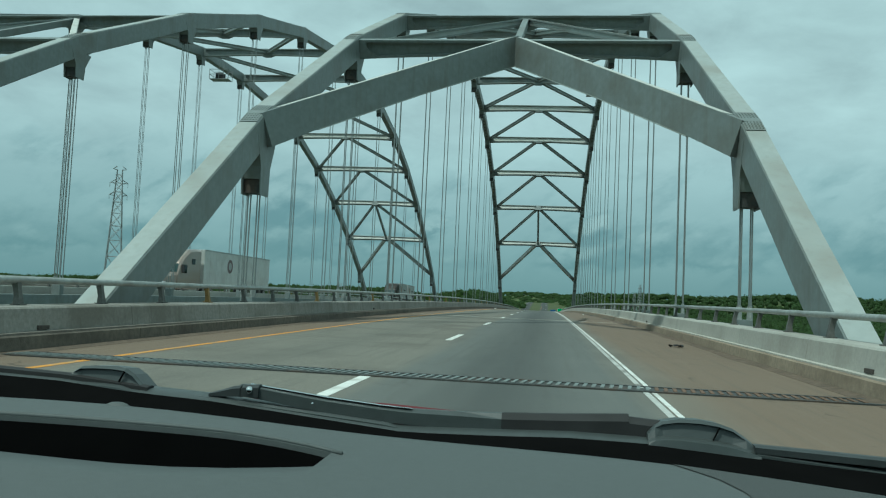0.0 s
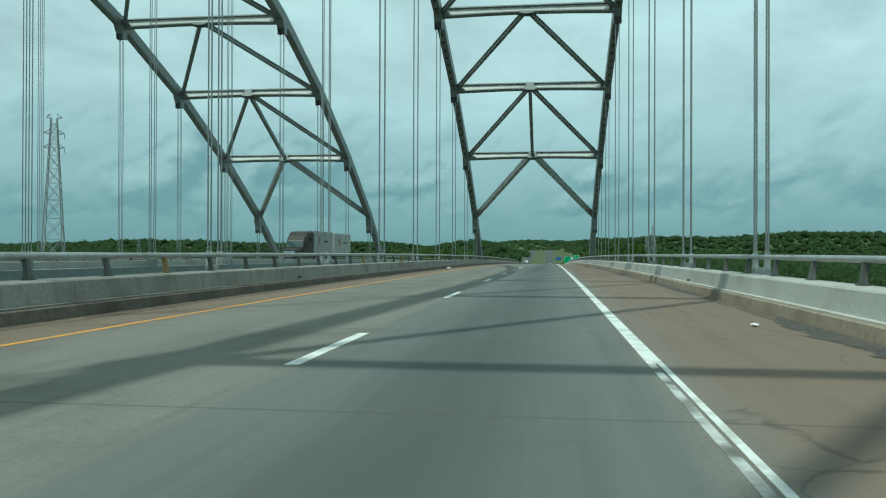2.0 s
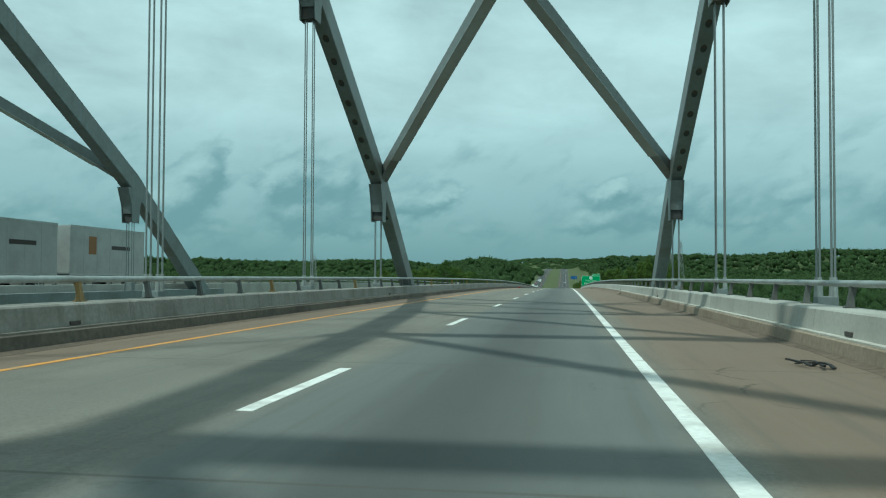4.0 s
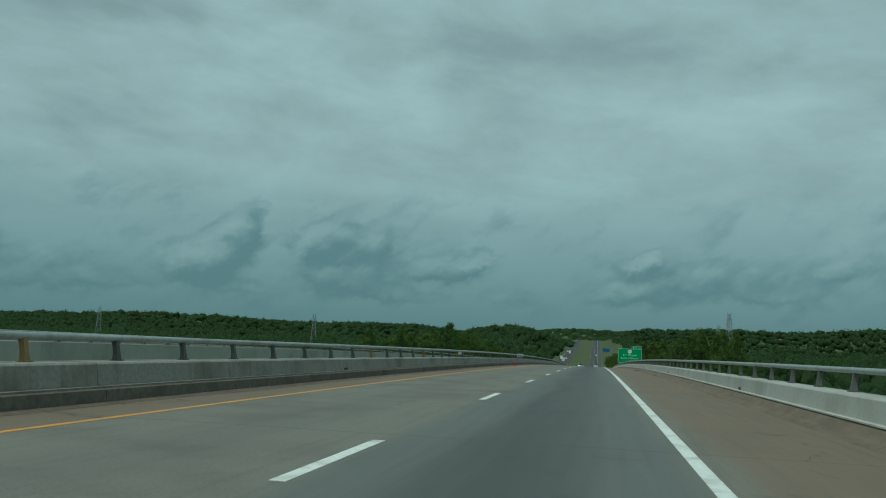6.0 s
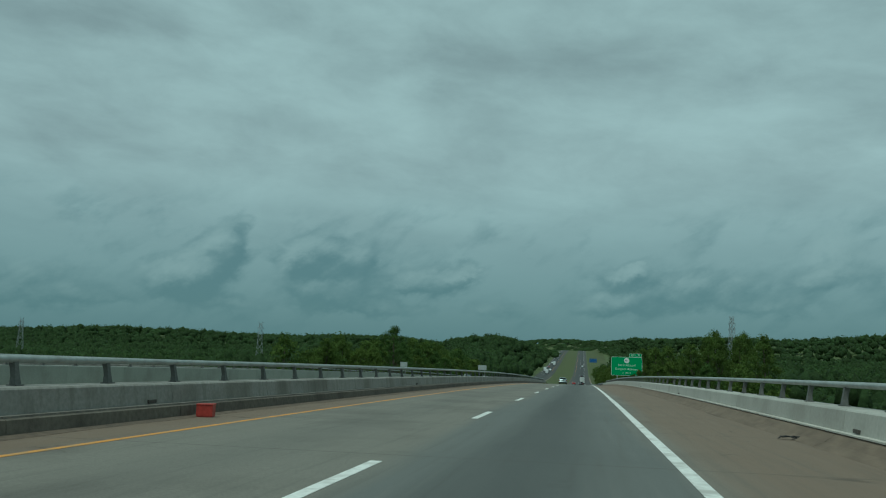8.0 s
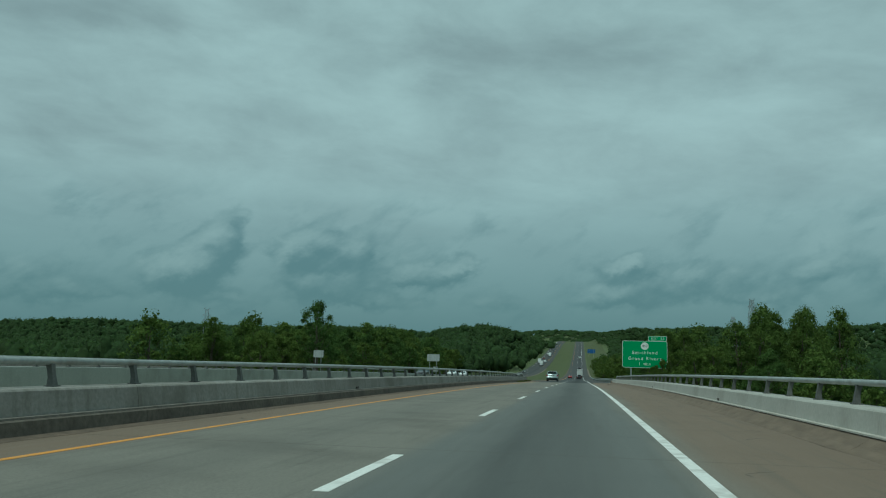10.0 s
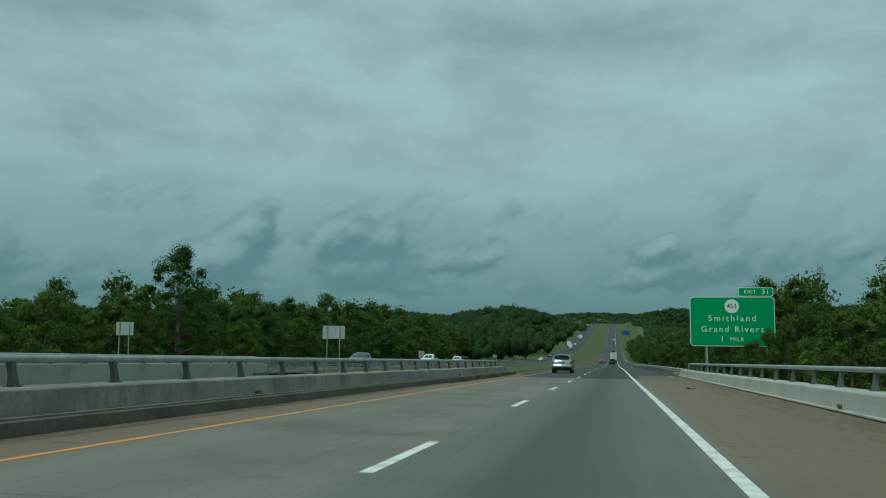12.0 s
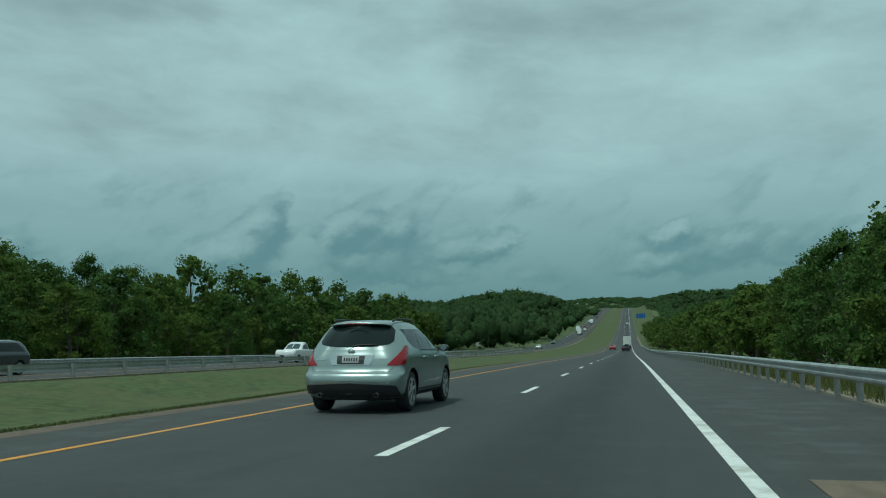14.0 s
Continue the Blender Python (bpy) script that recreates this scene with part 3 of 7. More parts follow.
def along(bm, section, ys):
    """Extrudes a section of (x, z above the road) along the road."""
    loft(bm, [[(x, y, rz(y) + z) for x, z in section] for y in ys])


# ---------------------------------------------------------------- ground, water and roads
def smooth(a, b, v):
    t = np.clip((np.asarray(v, float) - a) / (b - a), 0, 1)
    return t * t * (3 - 2 * t)


HILLS = [  # centre x, y, height over the plain, spread x, spread y
    (-112, 1200, 25, 80, 190), (-300, 1550, 23, 150, 260), (-500, 1500, 18, 190, 260), (-700, 1350, 22, 170, 260), (-1050, 1350, 18, 260, 360),
    (-1700, 1500, 30, 500, 500), (75, 1950, 36, 90, 260), (200, 1700, 35, 110, 260), (390, 1500, 36, 170, 260), (640, 1450, 34.5, 200, 300),
    (1000, 1500, 28, 260, 360), (1700, 1700, 34, 600, 600), (-45, 2600, 30, 260, 300), (-420, 2500, 24, 400, 300), (450, 2500, 30, 400, 300),
]


def terrain(x, y):
    """Height of the land: river flats, wooded hills and the embankment that the roads run on."""
    x, y = np.asarray(x, float), np.asarray(y, float)
    land = -16.5 + 1.2 * np.sin(x / 83.0) * np.cos(y / 97.0) + 0.6 * np.sin(x / 31 + 1) * np.sin(y / 27)
    land = land - 7.0 * np.exp(-((y - 90) / 75.0) ** 4)
    for cx, cy, h, sx, sy in HILLS:
        land = land + h * np.exp(-((x - cx) / sx) ** 2 - ((y - cy) / sy) ** 2)
    bed = road_z(y) - 0.22
    bed = bed - 0.75 * np.exp(-((x + 15.7) / 4.2) ** 2)          # shallow median ditch
    off = np.maximum(np.maximum(x - 8.5, -40.5 - x), 0.0)
    bed = bed - 2.6 * smooth(422.5, 417.5, y)
    share = smooth(34.0, 0.0, off) * smooth(398.0, 417.0, y) * smooth(2420, 2180, y)
    lift = 5.0 * smooth(330, 520, y) * smooth(160, 20, np.abs(x + 15) - 25)
    return np.where(share > 0, land + lift * (1 - share) + (bed - land) * share, land + lift)


def build_ground():
    xs = np.unique(np.concatenate([np.linspace(-4500, -400, 42), np.linspace(-400, -60, 35), np.linspace(-60, 40, 51), np.linspace(40, 400, 37), np.linspace(400, 4500, 42)]))
    ys = np.unique(np.concatenate([np.linspace(-4500, -100, 30), np.linspace(-100, 380, 49), np.linspace(380, 480, 51), np.linspace(480, 1000, 66), np.linspace(1000, 2600, 81), np.linspace(2600, 4900, 24)]))
    gx, gy = np.meshgrid(xs, ys)
    v = np.stack([gx, gy, terrain(gx, gy)], -1).reshape(-1, 3)
    w = len(xs)
    i = (np.arange(len(ys) - 1)[:, None] * w + np.arange(w - 1)[None, :]).ravel()
    f = np.stack([i, i + 1, i + w + 1, i + w], 1)
    tagged(array_mesh("ground", v, f, M["ground"], smooth=True), "green river flats and wooded hills under the bridge", "ground", kind="structure")
    bm = bm_new()
    loft(bm, [[(-4000, 8, -18.6), (4000, 8, -18.6)], [(-4000, 172, -18.6), (4000, 172, -18.6)]], False, False)
    tagged(part("water", bm, M["water"]), "dull grey-green river water far under the bridge", "river", kind="structure")


def build_road(off, end, tag):
    rows = strip_rows(-60, end, 6)
    bm = bm_new()
    along(bm, [(off - 8.74, -0.35), (off + 4.99, -0.35), (off + 4.99, 0), (off - 8.74, 0)], rows)
    tagged(part("road_deck_" + tag, bm, M["deck" if tag == "own" else "deck_twin"]), "worn grey-tan concrete bridge deck with two lanes", "road", kind="structure")
    rows = strip_rows(end, 700, 7) + strip_rows(700, 2600, 20)[1:]
    bm = bm_new()
    along(bm, [(off - 8.1, -0.3), (off + 4.6, -0.3), (off + 4.6, 0), (off - 8.1, 0)], rows)
    tagged(part("road_asphalt_" + tag, bm, M["asphalt" if tag == "own" else "asphalt_twin"]), "dark grey asphalt carriageway running up the far hill", "road", kind="structure")


def build_markings(off, tag, flip):
    def stripe(name, x, w, y0, y1, material, label):
        bm = bm_new()
        along(bm, [(x - w / 2, -0.02), (x + w / 2, -0.02), (x + w / 2, 0.004), (x - w / 2, 0.004)], strip_rows(y0, y1, 6))
        tagged(part(name, bm, material), label, "road marking", kind="structure")

    xw, xy = (X_YELLOW, X_WHITE) if flip else (X_WHITE, X_YELLOW)
    stripe("edge_line_white_thin_" + tag, off + xw + 0.055, 0.06, -58, 70, M["white"], "thin white rim left of the worn edge line on the deck")
    stripe("edge_line_white_worn_" + tag, off + xw - 0.045, 0.075, -58, 70, M["white_worn"], "worn broken white edge line on the bridge deck")
    stripe("edge_line_white_" + tag, off + xw, 0.17, 70, 2400, M["white"], "solid white edge line on the road")
    stripe("edge_line_yellow_" + tag, off + xy, 0.12, -58, 2400, M["yellow"], "worn solid yellow edge line on the road")
    for i in range(-5, 120):
        y = 8.40 + 12.192 * i
        bm = bm_new()
        along(bm, [(off + X_DASH - 0.075, -0.02), (off + X_DASH + 0.075, -0.02), (off + X_DASH + 0.075, 0.004), (off + X_DASH - 0.075, 0.004)], [y, y + 1.6, y + 3.2])
        tagged(part("lane_dash", bm, M["white"]), "white broken lane line dash on the road", "road marking", "lane dashes", kind="structure")


# ---------------------------------------------------------------- parapets with tube rail
POST_STEP = 2.44


def post_mesh(sign):
    """A cast rail post: a foot plate and a stem that leans out under the tube."""
    bm = bm_new()
    box(bm, (-0.09, -0.085, 0), (0.09, 0.085, 0.02))
    rings = []
    for z, x, w, d in ((0.02, 0.0, 0.055, 0.07), (0.14, 0.01, 0.045, 0.05), (0.26, 0.035, 0.045, 0.045), (0.36, 0.06, 0.055, 0.05)):
        rings.append([(sign * x - w, -d, z), (sign * x + w, -d, z), (sign * x + w, d, z), (sign * x - w, d, z)])
    loft(bm, rings)
    me = bpy.data.meshes.new("post")
    bm.to_mesh(me)
    bm.free()
    return me


def build_parapet(name, x, sign, y0, y1, label):
    """x: the toe of the kerb on the road side; sign: +1 where the wall stands to the right of the road."""
    wall = thing(name, label, "parapet", kind="structure", at=pose(x, 0, 0))
    left_tone = "_soiled_shaded" if sign < 0 else ""
    n = int((y1 - y0) / 4.88)
    step = (y1 - y0) / n
    face = [(0.19, 0.26), (0.24, 0.62), (0.27, 0.65), (0.92, 0.65), (0.95, 0.62), (0.95, -0.3), (0.19, -0.3)]
    foot = [(0.0, -0.05), (0.03, 0.22), (0.06, 0.24), (0.187, 0.25), (0.187, -0.3), (0.0, -0.3)]
    bank = [(-0.30, 0.0), (-0.10, 0.09), (0.06, 0.21), (0.187, 0.25), (0.187, -0.3), (-0.30, -0.3)]
    ledge = [(0.085, 0.244), (0.085, 0.272), (0.193, 0.278), (0.187, 0.240)]
    for i in range(n):
        a, b = y0 + i * step + 0.006, y0 + (i + 1) * step - 0.006
        for nm, sec, mat in (("wall_panel", face, M["concrete" + left_tone]), ("kerb", foot, M["kerb" + left_tone]), ("ledge", ledge, M["ledge" + left_tone])):
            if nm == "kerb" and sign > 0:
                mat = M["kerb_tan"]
                if a > 181:                     # past the arch span silt slopes up to the ledge, tilted to catch more light
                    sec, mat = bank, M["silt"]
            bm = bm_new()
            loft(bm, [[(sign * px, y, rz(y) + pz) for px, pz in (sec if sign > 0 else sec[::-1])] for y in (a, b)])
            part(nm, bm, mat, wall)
    ys = strip_rows(y0, y1 - (0.95 if sign < 0 else 0.0), 4.88)
    bm = bm_new()
    rings = []
    last = ys[-1]
    for y in ys:
        c = Vector((sign * 0.78, y, rz(y) + 1.05))
        rings.append([c + Vector((0.075 * math.cos(t), 0, 0.06 * math.sin(t))) for t in (2 * math.pi * j / 10 for j in range(10))])
    for i in range(1, 7):                       # it bends down onto the wall at its end
        t = radians(15 * i)
        c = Vector((sign * 0.78, last + 0.75 * math.sin(t), rz(last) + 1.05 - 0.40 * (1 - math.cos(t))))
        up, out = Vector((0, 0.5 * math.sin(t), math.cos(t))), Vector((1, 0, 0))
        rings.append([c + out * 0.075 * math.cos(q) + up * 0.06 * math.sin(q) for q in (2 * math.pi * j / 10 for j in range(10))])
    loft(bm, rings)
    part("rail", bm, M["rail"], wall, "galvanised tube rail", smooth=True)
    if sign > 0:                                # plain end block
        bm = bm_new()
        loft(bm, [[(px, y, rz(y) + (pz if pz < 0.3 else pz - drop)) for px, pz in face] for y, drop in ((y1 + 0.006, 0.0), (y1 + 1.0, 0.0), (y1 + 1.9, 0.12))])
        part("wall_panel", bm, M["concrete"], wall)
    # drain openings as solid dark blocks, coloured for the shade inside
    slot = bpy.data.meshes.new("drain_slot")
    bm = bm_new()
    box(bm, (-0.02, -0.14, 0.295), (0.02, 0.14, 0.36), 0.006)
    bm.to_mesh(slot)
    bm.free()
    slot.materials.append(M["gutter"])
    y = -36.68
    while y < y1 - 2:
        o = new("drain_slot", slot)
        o.parent, o.location = wall, (sign * 0.186, y, rz(y))
        y += 24.72
    me, me2 = post_mesh(sign), post_mesh(sign)
    me.materials.append(M["post"])
    me2.materials.append(M["post_yellow"])
    k, y = 0, y0 + (0.73 if sign > 0 else 2.56)
    while y < y1:
        p = new("post", me2 if (k % 8 == 7 or k % 16 == 3) and sign < 0 and y < 250 else me)
        p.parent, p.location = wall, (sign * 0.72, y, rz(y) + 0.65)
        k, y = k + 1, y + POST_STEP * (1.5 if sign > 0 and 290 < y < 292.44 else 1.0)
    return wall


# ---------------------------------------------------------------- arch spans
def build_arch(off, label):
    span = thing("arch_bridge", label, "bridge", "twin arch spans", at=pose(off, 0, 0))
    pts = {side: [Vector((x, ARCH_Y + PANEL * k + {0: 1.15, 14: -1.15}.get(k, 0.0), node_z(k))) for k in range(15)] for side, x in ((-1, RIB_L), (1, RIB_R))}
    mid = lambda k: (pts[-1][k] + pts[1][k]) / 2
    rib_of = {}
    for side in (-1, 1):
        p = pts[side]
        rings = []
        for k in range(15):
            d = (p[min(k + 1, 14)] - p[max(k - 1, 0)]).normalized()
            nrm = Vector((0, -d.z, d.y))
            h, w, b = (0.48 if 0 < k < 14 else 0.53), 0.31, 0.03
            rings.append([p[k] + Vector((a, 0, 0)) + nrm * c for a, c in
                          ((-w, -h + b), (-w + b, -h), (w - b, -h), (w, -h + b), (w, h - b), (w - b, h), (-w + b, h), (-w, h - b))])
        for j in (0, 14):                       # the ends run on down to the tie
            e = (p[0] - p[1]) if j == 0 else (p[14] - p[13])
            extra = [Vector(v) + e.normalized() * 1.6 for v in (rings[0] if j == 0 else rings[-1])]
            rings.insert(0, extra) if j == 0 else rings.append(extra)
        bm = bm_new()
        loft(bm, rings)
        rib = rib_of[side] = part("arch_rib", bm, M["steel"], span)
        for k in range(1, 14):                  # splice plates and their bolts at each bend
            d0, d1 = (p[k] - p[k - 1]).normalized(), (p[k + 1] - p[k]).normalized()
            n0, n1 = Vector((0, -d0.z, d0.y)), Vector((0, -d1.z, d1.y))
            nn = (n0 + n1).normalized()
            for s in (-0.513, 0.493):
                bm = bm_new()
                loft(bm, [[c + Vector((-0.28, 0, 0)) + m * s, c + Vector((0.28, 0, 0)) + m * s, c + Vector((0.28, 0, 0)) + m * (s + 0.02), c + Vector((-0.28, 0, 0)) + m * (s + 0.02)]
                          for c, m in ((p[k] - d0 * 0.75, n0), (p[k], nn), (p[k] + d1 * 0.75, n1))])
                if s < 0:
                    part("splice_plate", bm, M["steel"], rib)
            if k in (1, 2, 12, 13):
                for c, d, m in ((p[k] - d0 * 0.1, -d0, n0), (p[k] + d1 * 0.1, d1, n1)):
                    for r in range(4):
                        for q in range(6):
                            at = c + d * (0.08 + 0.15 * r) + Vector((-0.225 + 0.09 * q, 0, 0)) + m * 0.517
                            bmesh.ops.create_cube(bm, size=0.035, matrix=Matrix.Translation(at))
            part("splice_plate", bm, M["steel"], rib)
            # gusset that the hanger is pinned to
            bm = bm_new()
            low = {1: -2.2, 13: -2.2, 2: -1.65, 12: -1.65}.get(k, -1.45)
            c = p[k]
            for sx in (-0.297, 0.297):
                bm = bm_new()
                loft(bm, [[c + Vector((sx + t, y, z)) for y, z in ((-0.85, -0.30), (0.85, -0.30), (0.42, 0.6 * low), (0.34, low), (-0.34, low), (-0.42, 0.6 * low))] for t in (-0.02, 0.02)])
                part("gusset_plate", bm, M["steel"], rib)
            bm = bm_new()
            box(bm, c + Vector((-0.273, -0.24, low + 0.06)), c + Vector((0.273, 0.24, low + 0.5)))
            part("hanger_box", bm, M["steel_dark"], rib, "dark box that the hangers run into")
            bm = bm_new()
            loft(bm, [[c + Vector((x, y, z)) for x, y in ((-0.273, -q), (0.273, -q), (0.273, q), (-0.273, q))] for z, q in ((low + 0.5, 0.32), (0.6 * low, 0.40), (-0.30, 0.80))])
            part("gusset_web", bm, M["steel"], rib)
        if off == 0:                            # oval access holes along the rib's underside: dark discs for the shade inside
            hole = bpy.data.meshes.new("access_hole")
            bm = bm_new()
            loft(bm, [[(0.13 * math.cos(q * math.pi / 6), 0.22 * math.sin(q * math.pi / 6), z) for q in range(12)] for z in (-0.004, 0.004)])
            bm.normal_update()
            bm.to_mesh(hole)
            bm.free()
            hole.materials.append(M["steel_dark"])
            for k in range(14):
                d = (p[k + 1] - p[k]).normalized()
                nrm = Vector((0, -d.z, d.y))
                length = (p[k + 1] - p[k]).length
                for i in range(9):
                    s = 1.3 + (length - 2.6) * i / 8
                    ob = new("access_hole", hole)
                    ob.parent = rib_of[side]
                    ob.matrix_basis = Matrix.Translation(p[k] + d * s - nrm * 0.486) @ Matrix((Vector((1, 0, 0)), d, nrm)).transposed().to_4x4()
        # tie girder beside the deck
        bm = bm_new()
        along(bm, [(p[0].x - 0.4, -1.9), (p[0].x + 0.4, -1.9), (p[0].x + 0.4, 0.30), (p[0].x - 0.4, 0.30)], strip_rows(p[0].y - 1, p[14].y + 1, 6))
        part("tie_girder", bm, M["steel"], span)
        for k in range(1, 14):
            c = p[k]
            base = rz(c.y) + 0.30
            bm = bm_new()
            box(bm, (c.x - 0.21, c.y - 0.17, base - 0.02), (c.x + 0.21, c.y + 0.17, base + 0.46), 0.02)
            anchor = part("hanger_anchor", bm, M["steel"], span, "grey-green steel anchor block")
            for dx in (-0.15, 0.15):
                for dy in (-0.11, 0.11):
                    bm = bm_new()
                    tube(bm, [(c.x + dx, c.y + dy, base + 0.44), (c.x + dx, c.y + dy, base + 0.86)], [0.065, 0.045], 8)
                    part("socket", bm, M["rail"], anchor)
                    bm = bm_new()
                    tube(bm, [(c.x + dx, c.y + dy, base + 0.8), (c.x + dx, c.y + dy, c.z - 1.2)], 0.024, 6)
                    part("wire_rope", bm, M["cable"], span)
    for k in range(2, 13):
        # struts stand square to the ribs, so their sides lean with the arch
        a, b = pts[-1][k] + Vector((0.31, 0, 0)), pts[1][k] - Vector((0.31, 0, 0))
        d = (pts[1][k + 1] - pts[1][k - 1]).normalized()
        up = Vector((0, -d.z, d.y))
        low = lambda s: 0.24 + 0.17 * (2 * s - 1) ** 2
        rows, plate = [], []
        for i in range(9):
            s = i / 8
            c, f, w, t = a.lerp(b, s), up * 0.11, d * 0.23, d * 0.012
            hi, lo = c + up * 0.24, c - up * low(s)
            rows.append([lo - w - f, lo + w - f, lo + w, lo + t, hi + t, hi + w, hi + w + f, hi - w + f, hi - w, hi - t, lo - t, lo - w])
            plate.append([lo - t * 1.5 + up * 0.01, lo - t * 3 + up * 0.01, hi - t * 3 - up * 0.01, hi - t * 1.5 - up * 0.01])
        bm = bm_new()
        loft(bm, rows)
        bmesh.ops.recalc_face_normals(bm, faces=bm.faces[:])
        strut = part("strut", bm, M["steel"], span)
        # webs that lean towards the sun get a plate painted as lit
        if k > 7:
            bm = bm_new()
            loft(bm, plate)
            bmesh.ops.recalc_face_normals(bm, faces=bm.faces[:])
            part("web_plate", bm, M["steel_lit"], strut, "upper side of the web, painted pale as if sunlit")
        c = (a + b) / 2
        half = (b - a).length / 2
        end = [(-half, -0.50), (-half + 0.55, -0.44), (-half + 0.80, -0.34), (-half + 0.34, 0.0), (-half + 0.34, 0.34), (-half, 0.34)]
        hub = [(-0.30, -0.52), (0.30, -0.52), (0.78, -0.34), (0.34, 0.0), (0.50, 0.34), (-0.50, 0.34), (-0.34, 0.0), (-0.78, -0.34)] if k in (2, 3, 11, 12) else [(-0.32, -0.52), (0.32, -0.52), (0.80, -0.34), (0.80, -0.25), (-0.80, -0.25), (-0.80, -0.34)]
        for sy in (-1, 1):
            for poly in (end, [(-x, z) for x, z in end][::-1], hub):
                bm = bm_new()
                loft(bm, [[c + Vector((x, 0, 0)) + up * z + d * y for x, z in poly] for y in (sy * 0.244 - 0.010, sy * 0.244 + 0.010)])
                bmesh.ops.recalc_face_normals(bm, faces=bm.faces[:])
                part("joint_plate", bm, M["steel"], span)
    for side in (-1, 1):                        # top plates of the ribs, their sunlight put into the colour
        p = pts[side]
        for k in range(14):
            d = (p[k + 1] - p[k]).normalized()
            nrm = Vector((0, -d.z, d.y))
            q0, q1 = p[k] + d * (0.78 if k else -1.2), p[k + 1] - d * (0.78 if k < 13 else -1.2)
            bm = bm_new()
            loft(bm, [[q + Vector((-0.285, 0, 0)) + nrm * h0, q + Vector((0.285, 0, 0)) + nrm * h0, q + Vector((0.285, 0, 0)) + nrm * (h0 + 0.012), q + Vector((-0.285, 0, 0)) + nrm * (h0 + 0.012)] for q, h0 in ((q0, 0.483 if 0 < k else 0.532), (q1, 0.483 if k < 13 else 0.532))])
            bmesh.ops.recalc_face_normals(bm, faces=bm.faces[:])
            part("top_plate", bm, M["steel_half_lit"], rib_of[side], "top plate painted pale as if sunlit")
    for k in range(2, 13):
        feet = ([k - 1] if k <= 7 else []) + ([k + 1] if k >= 7 else [])
        for f in feet:
            for side in (-1, 1):
                a, b = pts[side][f] - Vector((side * 0.30, 0, 0)), mid(k)
                heavy = f in (1, 13)
                if heavy:
                    a, b = a + Vector((0, 0, 0.20)), b + Vector((0, 0, 0.19))
                bm = bm_new()
                if heavy:
                    d = (b - a).normalized()
                    w = d.cross(Vector((0, 0, 1))).normalized() * 0.23
                    u = w.normalized().cross(d)
                    depths = [(a.lerp(b, q), h) for q, h in zip((-0.02, 0.12, 0.5, 1.0), (0.78, 0.72, 0.74, 0.92) if f == 1 else (0.20, 0.17, 0.16, 0.22))]
                    loft(bm, [[p - w - u * h, p + w - u * h, p + w + u * 0.32, p - w + u * 0.32] for p, h in depths])
                    low = bm_new()
                    loft(low, [[p - w * 1.12 - u * (h + 0.034), p + w * 1.12 - u * (h + 0.034), p + w * 1.12 - u * (h + 0.003), p - w * 1.12 - u * (h + 0.003)] for p, h in depths[1:]])
                    bmesh.ops.recalc_face_normals(low, faces=low.faces[:])
                else:
                    d = (b - a).normalized()
                    u = d.cross(Vector((0, 0, 1))).normalized().cross(d)
                    beam(bm, a + u * 0.145, b + u * 0.145, 0.32, 0.08, u)
                    beam(bm, a - u * 0.145, b - u * 0.145, 0.32, 0.08, u)
                brace = part("brace", bm, M["steel"], span)
                d = (b - a).normalized()
                w = d.cross(Vector((0, 0, 1))).normalized()
                u = w.cross(d)
                # flanges and webs in lightened paint, for their bright lit edges
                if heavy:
                    part("bottom_flange", low, M["steel_half_lit"], brace, "bottom flange painted pale for its bright edge")
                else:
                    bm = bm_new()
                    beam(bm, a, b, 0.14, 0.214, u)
                    part("web", bm, M["steel_half_lit"], brace, "web between the flanges, painted as if lit")
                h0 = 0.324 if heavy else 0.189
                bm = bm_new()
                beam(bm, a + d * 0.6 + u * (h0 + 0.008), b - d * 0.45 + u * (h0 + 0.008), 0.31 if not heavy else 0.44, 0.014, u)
                part("top_flange", bm, M["steel_lit"], brace, "top flange painted pale as if sunlit")
    for a, b in ((2, 3), (11, 12)):
        bm = bm_new()
        beam(bm, mid(a), mid(b), 0.34, 0.40, bevel=0.015)
        part("brace", bm, M["steel"], span)
    return span


def build_cross_girders(off, tag, end):
    bm = bm_new()
    for x in (-7.5, -4.8, -2.0, 0.8, 3.6):
        along(bm, [(off + x - 0.2, -1.7), (off + x + 0.2, -1.7), (off + x + 0.2, -0.352), (off + x - 0.2, -0.352)], strip_rows(-58, end - 2, 12))
    tagged(part("deck_girder_" + tag, bm, M["steel"]), "steel girders under the bridge deck", "girder", kind="structure")
    for i, y in enumerate((-40, 13.85, 176.6, 240, 300, 360)):
        bm = bm_new()
        low = float(terrain(off - 2, y)) - 2
        box(bm, (off - 8.0, y - 1.0, rz(y) - 3.4), (off + 4.2, y + 1.0, rz(y) - 1.95), 0.1)
        for x in (-6.6, 2.8):
            tube(bm, [(off + x, y, low), (off + x, y, rz(y) - 3.3)], 0.95, 16)
        tagged(part("pier_%s_%d" % (tag, i + 1), bm, M["concrete"]), "grey concrete bridge pier with two round columns", "pier", kind="structure")


build_ground()
for off, end, tag, flip in ((0.0, BRIDGE_END, "own", False), (TWIN, BRIDGE_END - 4, "twin", True)):
    build_road(off, end, tag)
    build_markings(off, tag, flip)
    build_cross_girders(off, tag, end)
    build_parapet("parapet_right_" + tag, off + X_TOE_R, 1, -58, end + 1.5, "weathered concrete bridge parapet with a tube rail on posts")
    build_parapet("parapet_left_" + tag, off + X_TOE_L, -1, -58, end + (6.5 if tag == "own" else 1), "grimy concrete bridge parapet darkened for shade, with a tube rail on posts")
